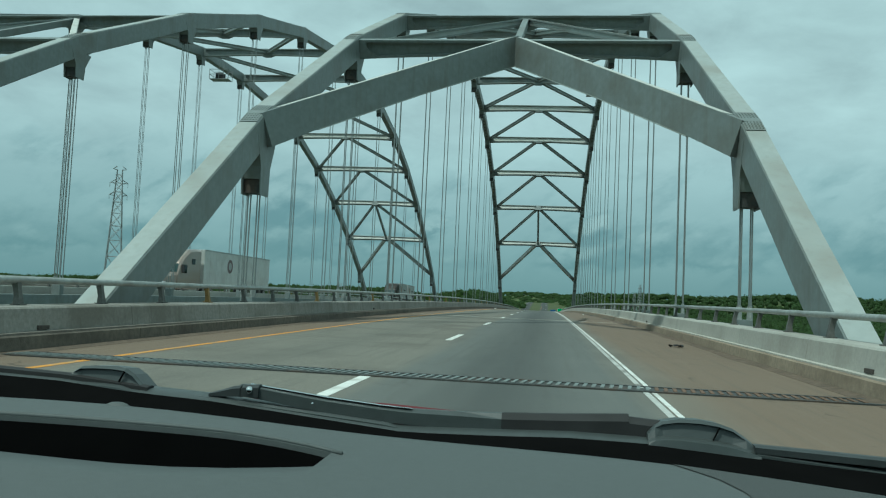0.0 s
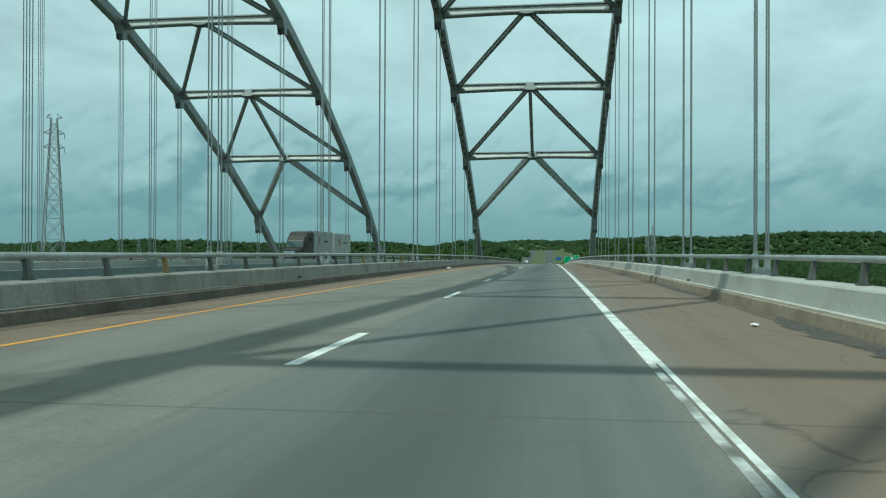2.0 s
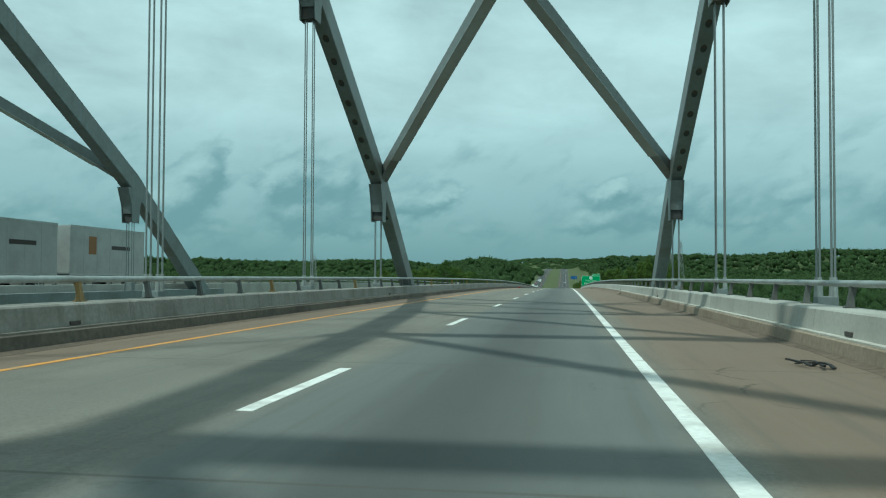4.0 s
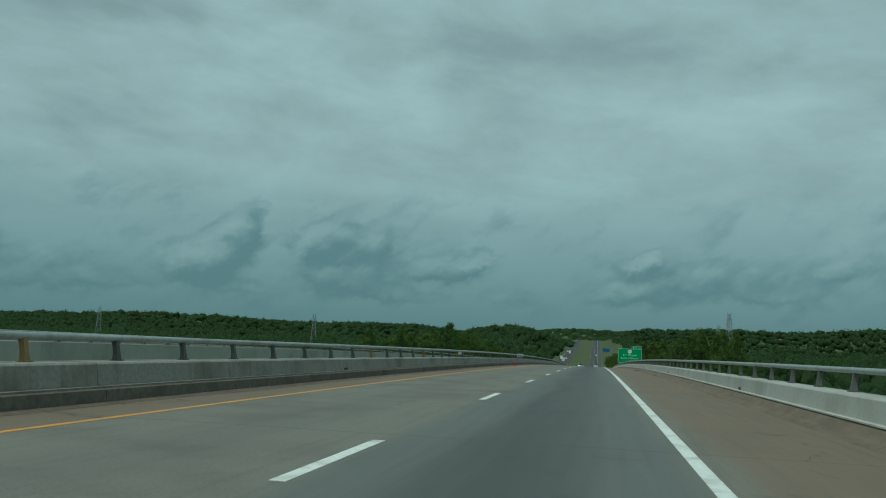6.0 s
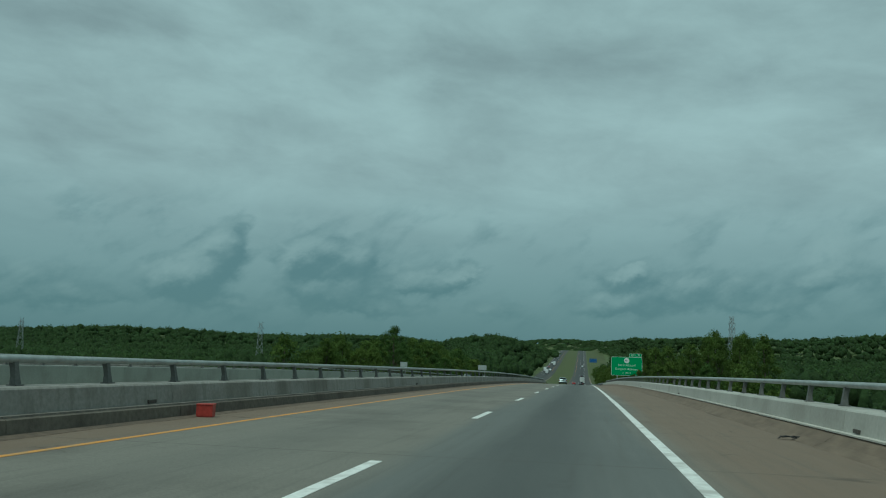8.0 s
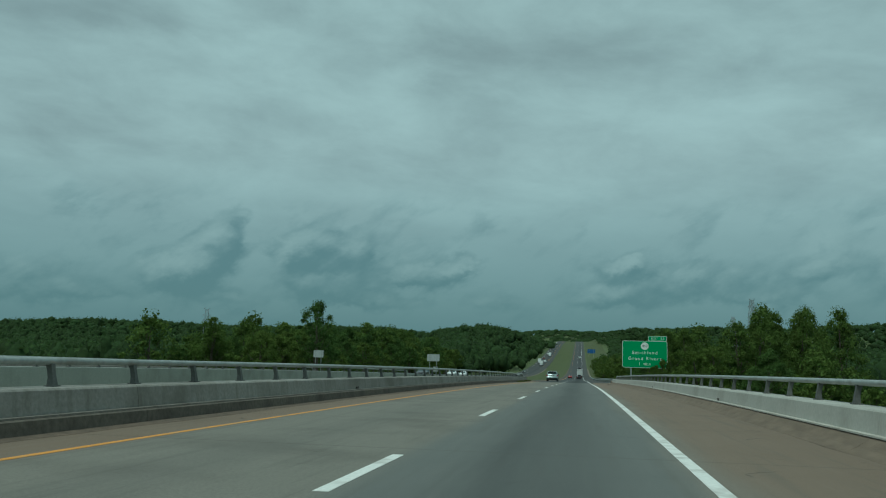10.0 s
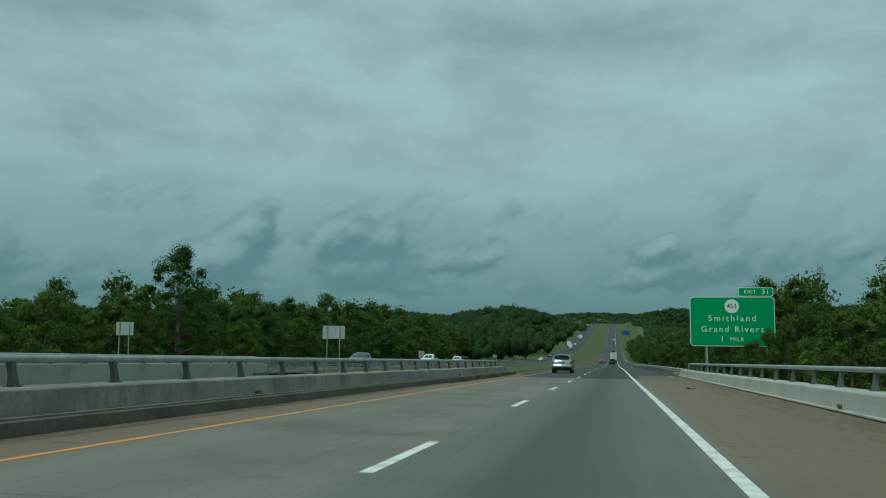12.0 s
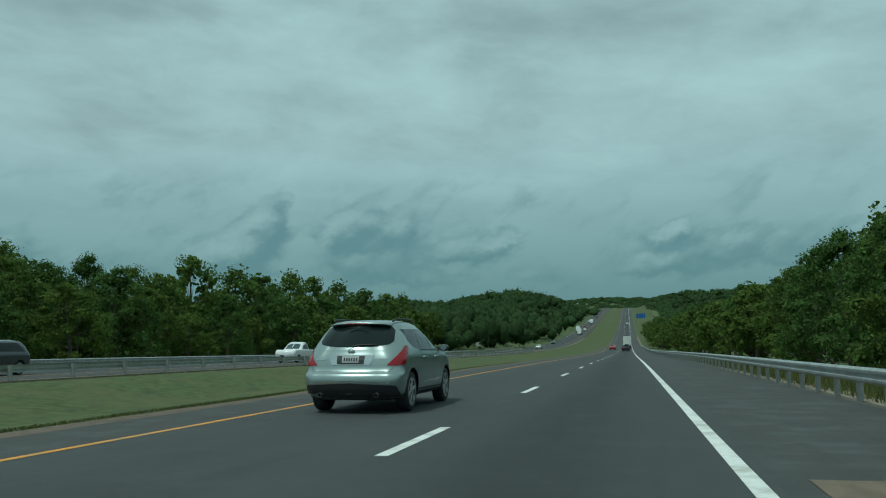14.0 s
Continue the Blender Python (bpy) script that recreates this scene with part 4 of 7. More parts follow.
build_arch(0.0, "grey-green steel tied-arch span with braced ribs and hangers over the carriageway")
build_arch(TWIN + 0.2, "grey-green steel tied-arch span with braced ribs over the opposite carriageway")


# ---------------------------------------------------------------- woods
def leaf_quads(rng, centres, radii, count, size, flat=0.75):
    """count leaf clusters on the shell of each blob; returns verts and faces."""
    n = len(centres)
    d = rng.normal(size=(n, count, 3))
    d[..., 2] = d[..., 2] * 0.9 + 0.25
    d /= np.linalg.norm(d, axis=2, keepdims=True)
    r = np.asarray(radii)[:, None, :] * (0.66 + 0.50 * rng.random((n, count, 1)))
    c = np.asarray(centres)[:, None, :] + d * r
    c, d = c.reshape(-1, 3), d.reshape(-1, 3)
    nrm = d * flat + rng.normal(size=d.shape) * 0.55
    nrm /= np.linalg.norm(nrm, axis=1, keepdims=True)
    a = np.cross(nrm, rng.normal(size=d.shape))
    a /= np.linalg.norm(a, axis=1, keepdims=True) + 1e-9
    b = np.cross(nrm, a)
    s = np.repeat(np.broadcast_to(np.asarray(size, float), (n,)), count)[:, None] * (0.6 + 0.8 * rng.random((len(c), 1)))
    a, b = a * s, b * s * 0.72
    bend = nrm * s * 0.22
    v = np.stack([c - a, c - b * 0.9 + bend, c + a, c + b * 0.9 + bend], 1).reshape(-1, 3)
    f = np.arange(len(v)).reshape(-1, 4)
    return v, f


def ico_base(level):
    bm = bm_new()
    bmesh.ops.create_icosphere(bm, subdivisions=level, radius=1.0)
    v = np.array([x.co[:] for x in bm.verts])
    bm.verts.index_update()
    f = np.array([[w.index for w in g.verts] for g in bm.faces])
    bm.free()
    return v, f


ICO = ico_base(1)
RINGS = [(0.75 * math.cos(0.8 + 1.5708 * i), 0.75 * math.sin(0.8 + 1.5708 * i), 0.66) for i in range(4)] + [(math.cos(1.5708 * i), math.sin(1.5708 * i), -0.35) for i in range(4)] + [(0, 0, 1)]
DOME = (np.array(RINGS, float), np.array([(i, (i + 1) % 4, 8) for i in range(4)] + [(4 + i, 4 + (i + 1) % 4, i) for i in range(4)] + [(4 + (i + 1) % 4, (i + 1) % 4, i) for i in range(4)]))


def crowns(rng, c, rad, base, rough):
    """One uneven closed crown about each centre."""
    v0, f0 = base
    k = len(v0)
    swell = 1 + rough * rng.normal(size=(len(c), k, 1)).clip(-1.6, 1.6)
    v = v0[None] * rad[:, None, :] * swell + c[:, None, :]
    f = f0[None] + (np.arange(len(c)) * k)[:, None, None]
    return v.reshape(-1, 3), f.reshape(-1, 3)


def far_woods():
    """The woods that cover the flats and hills, as sheets of crowns."""
    rng = np.random.default_rng(5)
    spots = []
    for lo, hi, step in ((330, 760, 8.6), (760, 1250, 11.0), (1250, 2000, 18.0), (2000, 3200, 36.0)):
        for y in np.arange(lo, hi, step):
            half_l, half_r = max(0.74 * y, 0.9 * (y - 426)) + 60, 0.42 * y + 50
            xs = np.arange(-half_l, half_r, step)
            x = xs + rng.uniform(-0.45, 0.45, len(xs)) * step
            yy = y + rng.uniform(-0.45, 0.45, len(xs)) * step
            spots.append(np.stack([x, yy, np.full(len(xs), step)], 1))
    x, y, st = np.concatenate(spots).T
    keep = ~((x > -40.5 - 3 * rng.random(len(x))) & (x < 18 + 3 * rng.random(len(x))) & (y > 380) & (y < 2080))
    keep &= ~((y < 640) & (y > 300) & (x > -75) & (x < 52))          # the single trees stand here
    keep &= ~((x > -43) & (x < 33) & (y > 1180) & (y < 2080))        # open grass beside the far hill road
    keep &= ~((x > 10) & (x < 46) & (y > 900) & (y < 1700))
    keep &= ~((np.abs(x + 14) < 45) & (y > 2000) & (y < 2200))      # the road runs on over the crest
    x, y, st = x[keep], y[keep], st[keep]
    rows, step = [], 11.0                                            # brush that closes the slopes beside the far rise
    for by in np.arange(1150, 2300, step):
        bx = np.concatenate([np.arange(-140, -46, step), np.arange(50 if by < 1700 else 38, 118, step), np.arange(-46, 38, step) if by > 2205 else []])
        rows.append(np.stack([bx + rng.uniform(-4, 4, len(bx)), by + rng.uniform(-4, 4, len(bx))], 1))
    bx, by = np.concatenate(rows).T
    br, bh = rng.uniform(5.0, 8.5, len(bx)), rng.uniform(2.2, 4.6, len(bx))
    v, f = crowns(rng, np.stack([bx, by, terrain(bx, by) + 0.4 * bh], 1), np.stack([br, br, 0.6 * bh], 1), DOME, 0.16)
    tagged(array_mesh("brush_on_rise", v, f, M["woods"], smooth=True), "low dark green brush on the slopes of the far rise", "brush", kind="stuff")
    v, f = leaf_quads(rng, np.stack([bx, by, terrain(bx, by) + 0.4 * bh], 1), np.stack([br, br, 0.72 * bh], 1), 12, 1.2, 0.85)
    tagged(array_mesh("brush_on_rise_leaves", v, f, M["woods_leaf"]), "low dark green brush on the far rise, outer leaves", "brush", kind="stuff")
    r = st * rng.uniform(0.42, 0.84, len(x))
    h = np.minimum((1 + rng.uniform(-0.34, 0.36, len(x)) * np.where(y > 900, 0.5, 1.0)) * (7.0 + 0.25 * st), 13)
    r = r * (1 - 0.18 * smooth(1150, 1500, y) * smooth(125, 65, np.abs(x + 14)) * smooth(2300, 2150, y))
    h = h * (1 - 0.75 * smooth(1150, 1500, y) * smooth(125, 65, np.abs(x + 14)) * smooth(2300, 2150, y))   # crowns lowered by the far rise to fit the treeline in the camera's view
    c = np.stack([x, y, terrain(x, y) + h * 0.55], 1)
    rad = np.stack([r, r, h * 0.52], 1)
    for name, pick, base, rough, count, size, label in (
            ("woods_beside_bridge", (y < 480) & (x > 0), ICO, 0.14, 180, 0.27, "dense green summer woods beside the bridge"),
            ("woods_on_flats", (y < 760) & ~((y < 480) & (x > 0)), ICO, 0.14, 45, 0.50, "dense green summer woods on the river flats"),
            ("woods_on_hills", (y >= 760) & (y < 1250), ICO, 0.14, 30, 0.70, "dense green summer woods over the hills"),
            ("woods_on_ridge", (y >= 1250) & (y < 2000), ICO, 0.14, 24, 0.95, "dense dark green woods on the far ridge"),
            ("woods_far_off", y >= 2000, DOME, 0.12, 10, 1.5, "dense dark green woods on the horizon")):
        cp, rp = c[pick], rad[pick]
        lobes = {"woods_beside_bridge": 3, "woods_on_flats": 3, "woods_on_hills": 3, "woods_on_ridge": 2, "woods_far_off": 3}[name]
        cp, rp, count = np.repeat(cp, lobes, 0), np.repeat(rp, lobes, 0), max(1, count // lobes)      # each crown is a bunch of lobes
        cp = cp + rng.normal(size=cp.shape).clip(-1.5, 1.5) * rp * (0.55, 0.55, 0.16)
        rp = rp * np.concatenate([np.repeat(rng.uniform(0.40, 0.68, (len(rp), 1)), 2, 1), rng.uniform(0.72, 1.08, (len(rp), 1))], 1)
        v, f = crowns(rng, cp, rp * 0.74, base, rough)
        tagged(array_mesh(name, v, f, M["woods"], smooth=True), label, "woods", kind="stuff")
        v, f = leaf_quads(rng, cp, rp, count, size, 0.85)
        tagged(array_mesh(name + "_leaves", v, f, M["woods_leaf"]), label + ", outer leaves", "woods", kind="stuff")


def tree_kind(seed, height, spread, leaf_mat, label, bare=0.28, blobs=38, per=44, leaf=0.22, lean=0.0):
    """One tree: tapered trunk, limbs that fork into it, and a crown of many leaf clusters."""
    rng = np.random.default_rng(seed)
    tree = thing("tree", label, "tree", "roadside trees")
    bm = bm_new()
    top = height * 0.86
    stem = [Vector((lean * t * height * 0.2 + 0.25 * math.sin(3 * t + seed), 0.22 * math.sin(4 * t + 1.3 * seed), top * t)) for t in np.linspace(0, 1, 7)]
    tube(bm, [stem[0] - Vector((0, 0, 0.8))] + stem, [0.032 * height] + [height * 0.026 * (1 - 0.88 * t) + 0.02 for t in np.linspace(0, 1, 7)], 8)
    centres, radii = [], []
    for i in range(blobs):
        t = bare + (1 - bare) * (i + rng.random()) / blobs
        ang = 2.4 * i + rng.uniform(-0.5, 0.5)
        prof = math.sin(math.pi * min(1, 0.18 + 0.82 * (t - bare) / (1 - bare)) ** 0.85) ** 0.7
        reach = spread * (0.25 + 0.75 * rng.random() ** 0.6) * prof
        base = stem[min(6, int(t * 5.2))]
        tip = Vector((base.x + reach * math.cos(ang), base.y + reach * math.sin(ang), height * t * 0.97 + rng.uniform(-0.3, 0.5)))
        if i % 2 == 0:
            m = base.lerp(tip, 0.55) + Vector((0, 0, -0.12 * reach))
            tube(bm, [base, m, tip], [0.010 * height * (1.1 - t) + 0.02, 0.006 * height * (1.1 - t) + 0.015, 0.012], 5)
        centres.append(tip)
        rr = spread * rng.uniform(0.12, 0.35)
        radii.append((rr, rr, rr * rng.uniform(0.6, 0.95)))
    part("trunk", bm, M["bark"], tree, smooth=True)
    cs, rs = np.array([c[:] for c in centres]), np.array(radii)
    v, f = leaf_quads(rng, cs, rs, per, leaf, 0.9)
    crown = array_mesh("crown", v, f, leaf_mat, tree)
    v, f = leaf_quads(rng, cs, rs * 0.52, 10 if per < 100 else 24, 0.34 if per < 100 else 0.26, 0.7)
    array_mesh("inner_leaves", v, f, leaf_mat, crown)
    return tree


def build_trees():
    kinds = [
        tree_kind(1, 11.5, 4.2, M["leaf"], "broad green roadside tree with a full crown"),
        tree_kind(2, 9.5, 3.8, M["leaf_dark"], "dark green roadside tree with a rounded crown"),
        tree_kind(3, 8.0, 3.6, M["leaf_light"], "light green bushy roadside tree"),
        tree_kind(4, 13.0, 4.0, M["leaf"], "tall green roadside tree with an uneven crown", bare=0.3),
        tree_kind(5, 6.0, 3.2, M["leaf_light"], "low light green roadside shrub tree", bare=0.1, blobs=26),
    ]
    fine = [
        tree_kind(1, 11.5, 4.2, M["leaf"], "broad green roadside tree with a full crown", per=155, leaf=0.102, bare=0.12, blobs=46),
        tree_kind(2, 9.5, 3.8, M["leaf_dark"], "dark green roadside tree with a rounded crown", per=155, leaf=0.102, bare=0.10, blobs=46),
        tree_kind(3, 8.0, 3.6, M["leaf_light"], "light green bushy roadside tree", per=155, leaf=0.102, bare=0.06),
        tree_kind(4, 13.0, 4.0, M["leaf"], "tall green roadside tree with an uneven crown", per=155, leaf=0.102, bare=0.14, blobs=50),
        tree_kind(5, 6.0, 3.2, M["leaf_light"], "low light green roadside shrub tree", bare=0.03, blobs=32, per=150, leaf=0.092),
    ]
    tall = tree_kind(8, 13.9, 4.2, M["leaf_dark"], "tall lone tree with an open uneven top", bare=0.14, blobs=54, per=155, leaf=0.102)
    rng = np.random.default_rng(11)
    spots = []
    for y in np.arange(428, 640, 5.5):                   # beyond the guardrail on the near side
        for lane in range(4):
            x = 13.5 + 8.0 * lane + rng.uniform(-2, 2) + (4 if y < 452 else 0)
            spots.append((x, y + rng.uniform(-2.4, 2.4), lane))
    for y in np.arange(431, 640, 5.2):                   # beyond the opposite carriageway
        for lane in range(3):
            x = -52 - 7.5 * lane + rng.uniform(-2, 2)
            spots.append((x, y + rng.uniform(-2.4, 2.4), lane))
    first = {}
    for x, y, lane in spots:
        if (y > 505 and lane > 1) or (y > 475 and lane > 2):
            continue
        k = int(rng.choice([4, 2, 2, 1])) if lane == 0 else int(rng.choice([0, 1, 1, 2, 3]))
        s = rng.uniform(0.85, 1.15)
        if x > 0:
            s *= (0.80 if lane < 2 else 0.95) if y < 456 else 0.88 if y < 520 else 0.95
        else:
            s *= (0.98 if lane == 0 else 1.04) if y < 478 else (1.10 if lane == 0 else 1.14 if y < 498 else 1.32) if y < 550 else 1.12
        m = Matrix.LocRotScale((x, y, float(terrain(x, y)) - 0.15), Euler((0, 0, rng.uniform(0, 6.28))), None)
        near = (lane == 0 and y < (540 if x < 0 else 500)) or (lane == 1 and y < 450) or (lane == 1 and x < 0 and 478 < y < 520)
        proto = (fine if near else kinds)[k]
        if proto.name not in first:
            first[proto.name] = True
            proto.matrix_basis = m
            continue
        o = copy_thing(proto, m)
        o.scale = (s, s, s * rng.uniform(0.9, 1.12))
    tall.matrix_basis = pose(-47.6, 449, float(terrain(-47.6, 449)))
    for x, y, top in ((29.3, 450, 5.6), (34.5, 470, 7.4), (38.0, 458, 6.0), (14.2, 449, 2.4), (17.6, 452, 2.6), (25.5, 447, 3.6), (33.0, 455, 5.6), (40.5, 464, 6.8), (43.0, 452, 6.0)):
        g = float(terrain(x, y))
        k = (top - g) / 11.6
        copy_thing(fine[0], pose(x, y, g - 0.2, 0, 0, 40 * x)).scale = (min(k, 1.2), min(k, 1.2), k)
    for x, y, top in ((12.6, 438.4, -2.2), (13.8, 437.6, -1.6), (11.4, 439.0, -3.2)):   # brush in front of the exit sign's foot
        g = float(terrain(x, y))
        k = (top - g) / 6.3
        copy_thing(fine[4], pose(x, y, g - 0.1, 0, 0, 70 * x)).scale = (0.42, 0.42, k)
    for y in np.arange(636, 905, 8.5):                   # the edge of the woods, closing in on the road
        x = 14.0 + 3.2 * math.sin(y * 0.11) + rng.uniform(-1.2, 1.2) + 5.0 * smooth(840, 905, y)
        o = copy_thing(kinds[int(rng.choice([0, 1, 2, 4]))], pose(x, y, float(terrain(x, y)) - 0.2, 0, 0, 50 * y))
        o.scale = (1.1, 1.1, rng.uniform(0.8, 1.05))
    m = pose(-62, 570, float(terrain(-62, 570)), 0, 0, 70)
    copy_thing(kinds[3], m).scale = (1.3, 1.3, 1.25)


far_woods()
build_trees()


# ---------------------------------------------------------------- roadside things
def build_finger_joint(off, y):
    """Steel finger joint across the deck: two plates whose teeth interlock over a dark gap."""
    joint = thing("expansion_joint", "dark steel finger joint across the concrete deck", "expansion joint", kind="structure", at=pose(off, y, rz(y)))
    x0, x1 = X_TOE_L + 0.02, X_TOE_R - 0.02
    bm = bm_new()
    box(bm, (x0, -0.30, -0.02), (x1, 0.30, 0.005))
    part("gap_plate", bm, M["steel_dark"], joint)
    for nm, a, b in (("edge_plate", -0.36, -0.26), ("edge_plate", 0.26, 0.36)):
        bm = bm_new()
        box(bm, (x0, a, -0.02), (x1, b, 0.016))
        part(nm, bm, M["steel_dark"], joint)
    bm = bm_new()
    for s, z in ((1, 0.0),):
        loft(bm, [[(-0.030, -0.22, 0.004), (0.018, -0.22, 0.004), (0.018, -0.22, 0.016), (-0.030, -0.22, 0.016)],
                  [(0.020, 0.22, 0.004), (0.068, 0.22, 0.004), (0.068, 0.22, 0.016), (0.020, 0.22, 0.016)]])
    me = bpy.data.meshes.new("tooth")
    bm.to_mesh(me)
    bm.free()
    worn = me.copy()
    me.materials.append(M["steel"])
    worn.materials.append(M["rust"])
    for i in range(int((x1 - x0 - 0.1) / 0.115)):
        t = new("tooth", worn if x0 + 0.115 * i > X_WHITE else me)            # rusty on the shoulder, polished in the lanes
        t.parent, t.location = joint, (x0 + 0.06 + 0.115 * i, 0, 0.002)


def build_joint_strip(y):
    """Pale repair strips on both sides of a sealed joint."""
    strip = thing("deck_joint", "pale concrete strips along a sealed joint across the deck", "joint", kind="structure", at=pose(0, y, rz(y)))
    rng = np.random.default_rng(21)
    for a, b in ((-0.19, -0.03), (0.03, 0.13)):
        for x0, x1 in ((X_TOE_L + 0.3, X_DASH), (X_DASH + 0.03, X_WHITE - 0.1), (X_WHITE + 0.02, X_TOE_R - 0.1)):
            bm = bm_new()
            n = 12
            loft(bm, [[(x, a + 0.02 * rng.normal(), -0.02), (x, b + 0.02 * rng.normal(), -0.02), (x, b + 0.015 * rng.normal(), 0.005), (x, a + 0.015 * rng.normal(), 0.005)] for x in np.linspace(x0, x1, n)])
            bmesh.ops.recalc_face_normals(bm, faces=bm.faces[:])
            part("repair_strip", bm, M["ledge"], strip)
    bm = bm_new()
    box(bm, (X_TOE_L + 0.3, -0.012, -0.02), (X_TOE_R - 0.1, 0.012, 0.004))
    part("seal", bm, M["steel_dark"], strip, "dark joint seal")


def w_beam():
    """Half-turned profile of a two-wave guardrail: (out from the post, height)."""
    prof = [(0.0, 0.155), (0.03, 0.150), (0.08, 0.105), (0.08, 0.06), (0.02, 0.02), (0.02, -0.02), (0.08, -0.06), (0.08, -0.105), (0.03, -0.150), (0.0, -0.155)]
    return prof + [(x - 0.012, z) for x, z in prof[::-1]]


def build_guardrail(x, side, y0, y1, step, label, ends=0.0, high=0.56):
    """side: the way from the posts to the traffic (-1: to the left)."""
    rail = thing("guardrail", label, "guardrail", "guardrails", at=pose(x, 0, 0))
    bend = lambda y: ends * (1 - smooth(y0, y0 + 9, y))
    for i, a in enumerate(np.arange(y0, y1, 7.62)):
        b = min(a + 7.62, y1)
        bm = bm_new()
        loft(bm, [[(side * px + float(bend(y)), y, rz(y) + high + pz) for px, pz in (w_beam() if side > 0 else w_beam()[::-1])] for y in (a, (a + b) / 2, b - 0.004)])
        part("rail", bm, M["guard"], rail)
    bm = bm_new()
    box(bm, (-side * 0.02 - 0.05, -0.075, -1.6), (-side * 0.02 + 0.05, 0.075, 0.14))
    me = bpy.data.meshes.new("guard_post")
    bm.to_mesh(me)
    bm.free()
    me.materials.append(M["guard"])
    y = y0 + 0.4
    while y < y1:
        p = new("post", me)
        p.parent, p.location = rail, (-side * 0.07 + float(bend(y)), y, rz(y) + high)
        y += step
    return rail


def text(words, size, material, parent, name, at, spacing=1.16):
    cu = bpy.data.curves.new(name, "FONT")
    cu.body, cu.size, cu.align_x, cu.align_y = words, size, "CENTER", "CENTER"
    cu.extrude, cu.space_character, cu.offset = 0.006, spacing, size * 0.002
    cu.materials.append(material)
    ob = new(name, cu)
    ob.parent, ob.matrix_basis = parent, at
    return ob


def rounded(bm, x0, z0, x1, z1, r, y0, y1, seg=5):
    """A plate with rounded corners, from y0 to y1."""
    pts = []
    for cx, cz, a0 in ((x1 - r, z1 - r, 0), (x0 + r, z1 - r, 90), (x0 + r, z0 + r, 180), (x1 - r, z0 + r, 270)):
        for i in range(seg + 1):
            a = radians(a0 + 90 * i / seg)
            pts.append((cx + r * math.cos(a), cz + r * math.sin(a)))
    loft(bm, [[(x, y0, z) for x, z in pts], [(x, y1, z) for x, z in pts]])


def build_exit_sign():
    y = 440.3
    x0, x1, z0, z1 = 6.45, 13.45, -3.88, 0.40
    g = float(terrain(9.9, y))
    sign = thing("road_sign", "large green highway exit sign with white lettering on steel posts", "road sign", at=pose((x0 + x1) / 2, y, g))
    w, lo, hi = (x1 - x0) / 2, z0 - g, z1 - g
    bm = bm_new()
    rounded(bm, -w, lo, w, hi, 0.30, 0.0, 0.05)
    panel = part("panel", bm, M["sign_white"], sign, "white border of the sign")
    bm = bm_new()
    rounded(bm, -w + 0.06, lo + 0.06, w - 0.06, hi - 0.06, 0.26, -0.006, 0.0)
    part("face", bm, M["sign"], panel, "green reflective sheeting")
    tab = (w - 2.95, hi + 0.03, w - 0.08, hi + 0.80)
    bm = bm_new()
    rounded(bm, *tab, 0.14, 0.0, 0.05)
    t = part("exit_tab", bm, M["sign_white"], sign, "white border of the exit tab")
    bm = bm_new()
    rounded(bm, tab[0] + 0.05, tab[1] + 0.05, tab[2] - 0.05, tab[3] - 0.05, 0.12, -0.006, 0.0)
    part("face", bm, M["sign"], t, "green reflective sheeting")
    up = lambda x, z: pose(x, -0.012, z, 90)
    text("EXIT", 0.44, M["sign_white"], t, "lettering", up((tab[0] + tab[2]) / 2 - 0.45, tab[1] + 0.38))
    text("31", 0.60, M["sign_white"], t, "lettering", up((tab[0] + tab[2]) / 2 + 0.80, tab[1] + 0.38))
    bm = bm_new()
    disc(bm, (0, -0.010, hi - 0.82), (0, 1, 0), 0, 0.60, 0.004, 32)
    part("route_disc", bm, M["sign_white"], sign, "white route disc")
    text("453", 0.56, M["sign_black"], sign, "lettering", pose(0, -0.018, hi - 0.82, 90), 1.0)
    text("Smithland", 0.74, M["sign_white"], sign, "lettering", up(0, hi - 1.88), 1.36)
    text("Grand Rivers", 0.74, M["sign_white"], sign, "lettering", up(0, hi - 2.82), 1.30)
    text("1", 0.66, M["sign_white"], sign, "lettering", up(-0.85, hi - 3.66))
    text("MILE", 0.50, M["sign_white"], sign, "lettering", up(0.35, hi - 3.68))
    for x in (-2.15, 2.9):
        bm = bm_new()
        g0 = float(terrain(9.95 + x, y)) - g
        box(bm, (x - 0.10, 0.06, g0 - 0.6), (x + 0.10, 0.22, hi - 0.05), 0.01)
        part("post", bm, M["guard"], sign)
    for z in (lo + 0.5, (lo + hi) / 2, hi - 0.5):
        bm = bm_new()
        box(bm, (-w + 0.1, 0.05, z - 0.04), (w - 0.1, 0.10, z + 0.04))
        part("brace", bm, M["sign_back"], sign)


def build_back_sign(x, y, z0, w, h, label, face="sign_back", posts=2):
    g = float(terrain(x, y))
    s = thing("road_sign", label, "road sign", "signs of the opposite road", at=pose(x, y, g))
    bm = bm_new()
    rounded(bm, -w / 2, z0 - g, w / 2, z0 - g + h, 0.08, 0.0, 0.03)
    part("panel", bm, M[face], s)
    for px in ((-w * 0.28, w * 0.28) if posts == 2 else (0.0,)):
        bm = bm_new()
        tube(bm, [(px, -0.05, -0.5), (px, -0.05, z0 - g + h - 0.03)], 0.045, 8)
        part("post", bm, M["guard"], s)


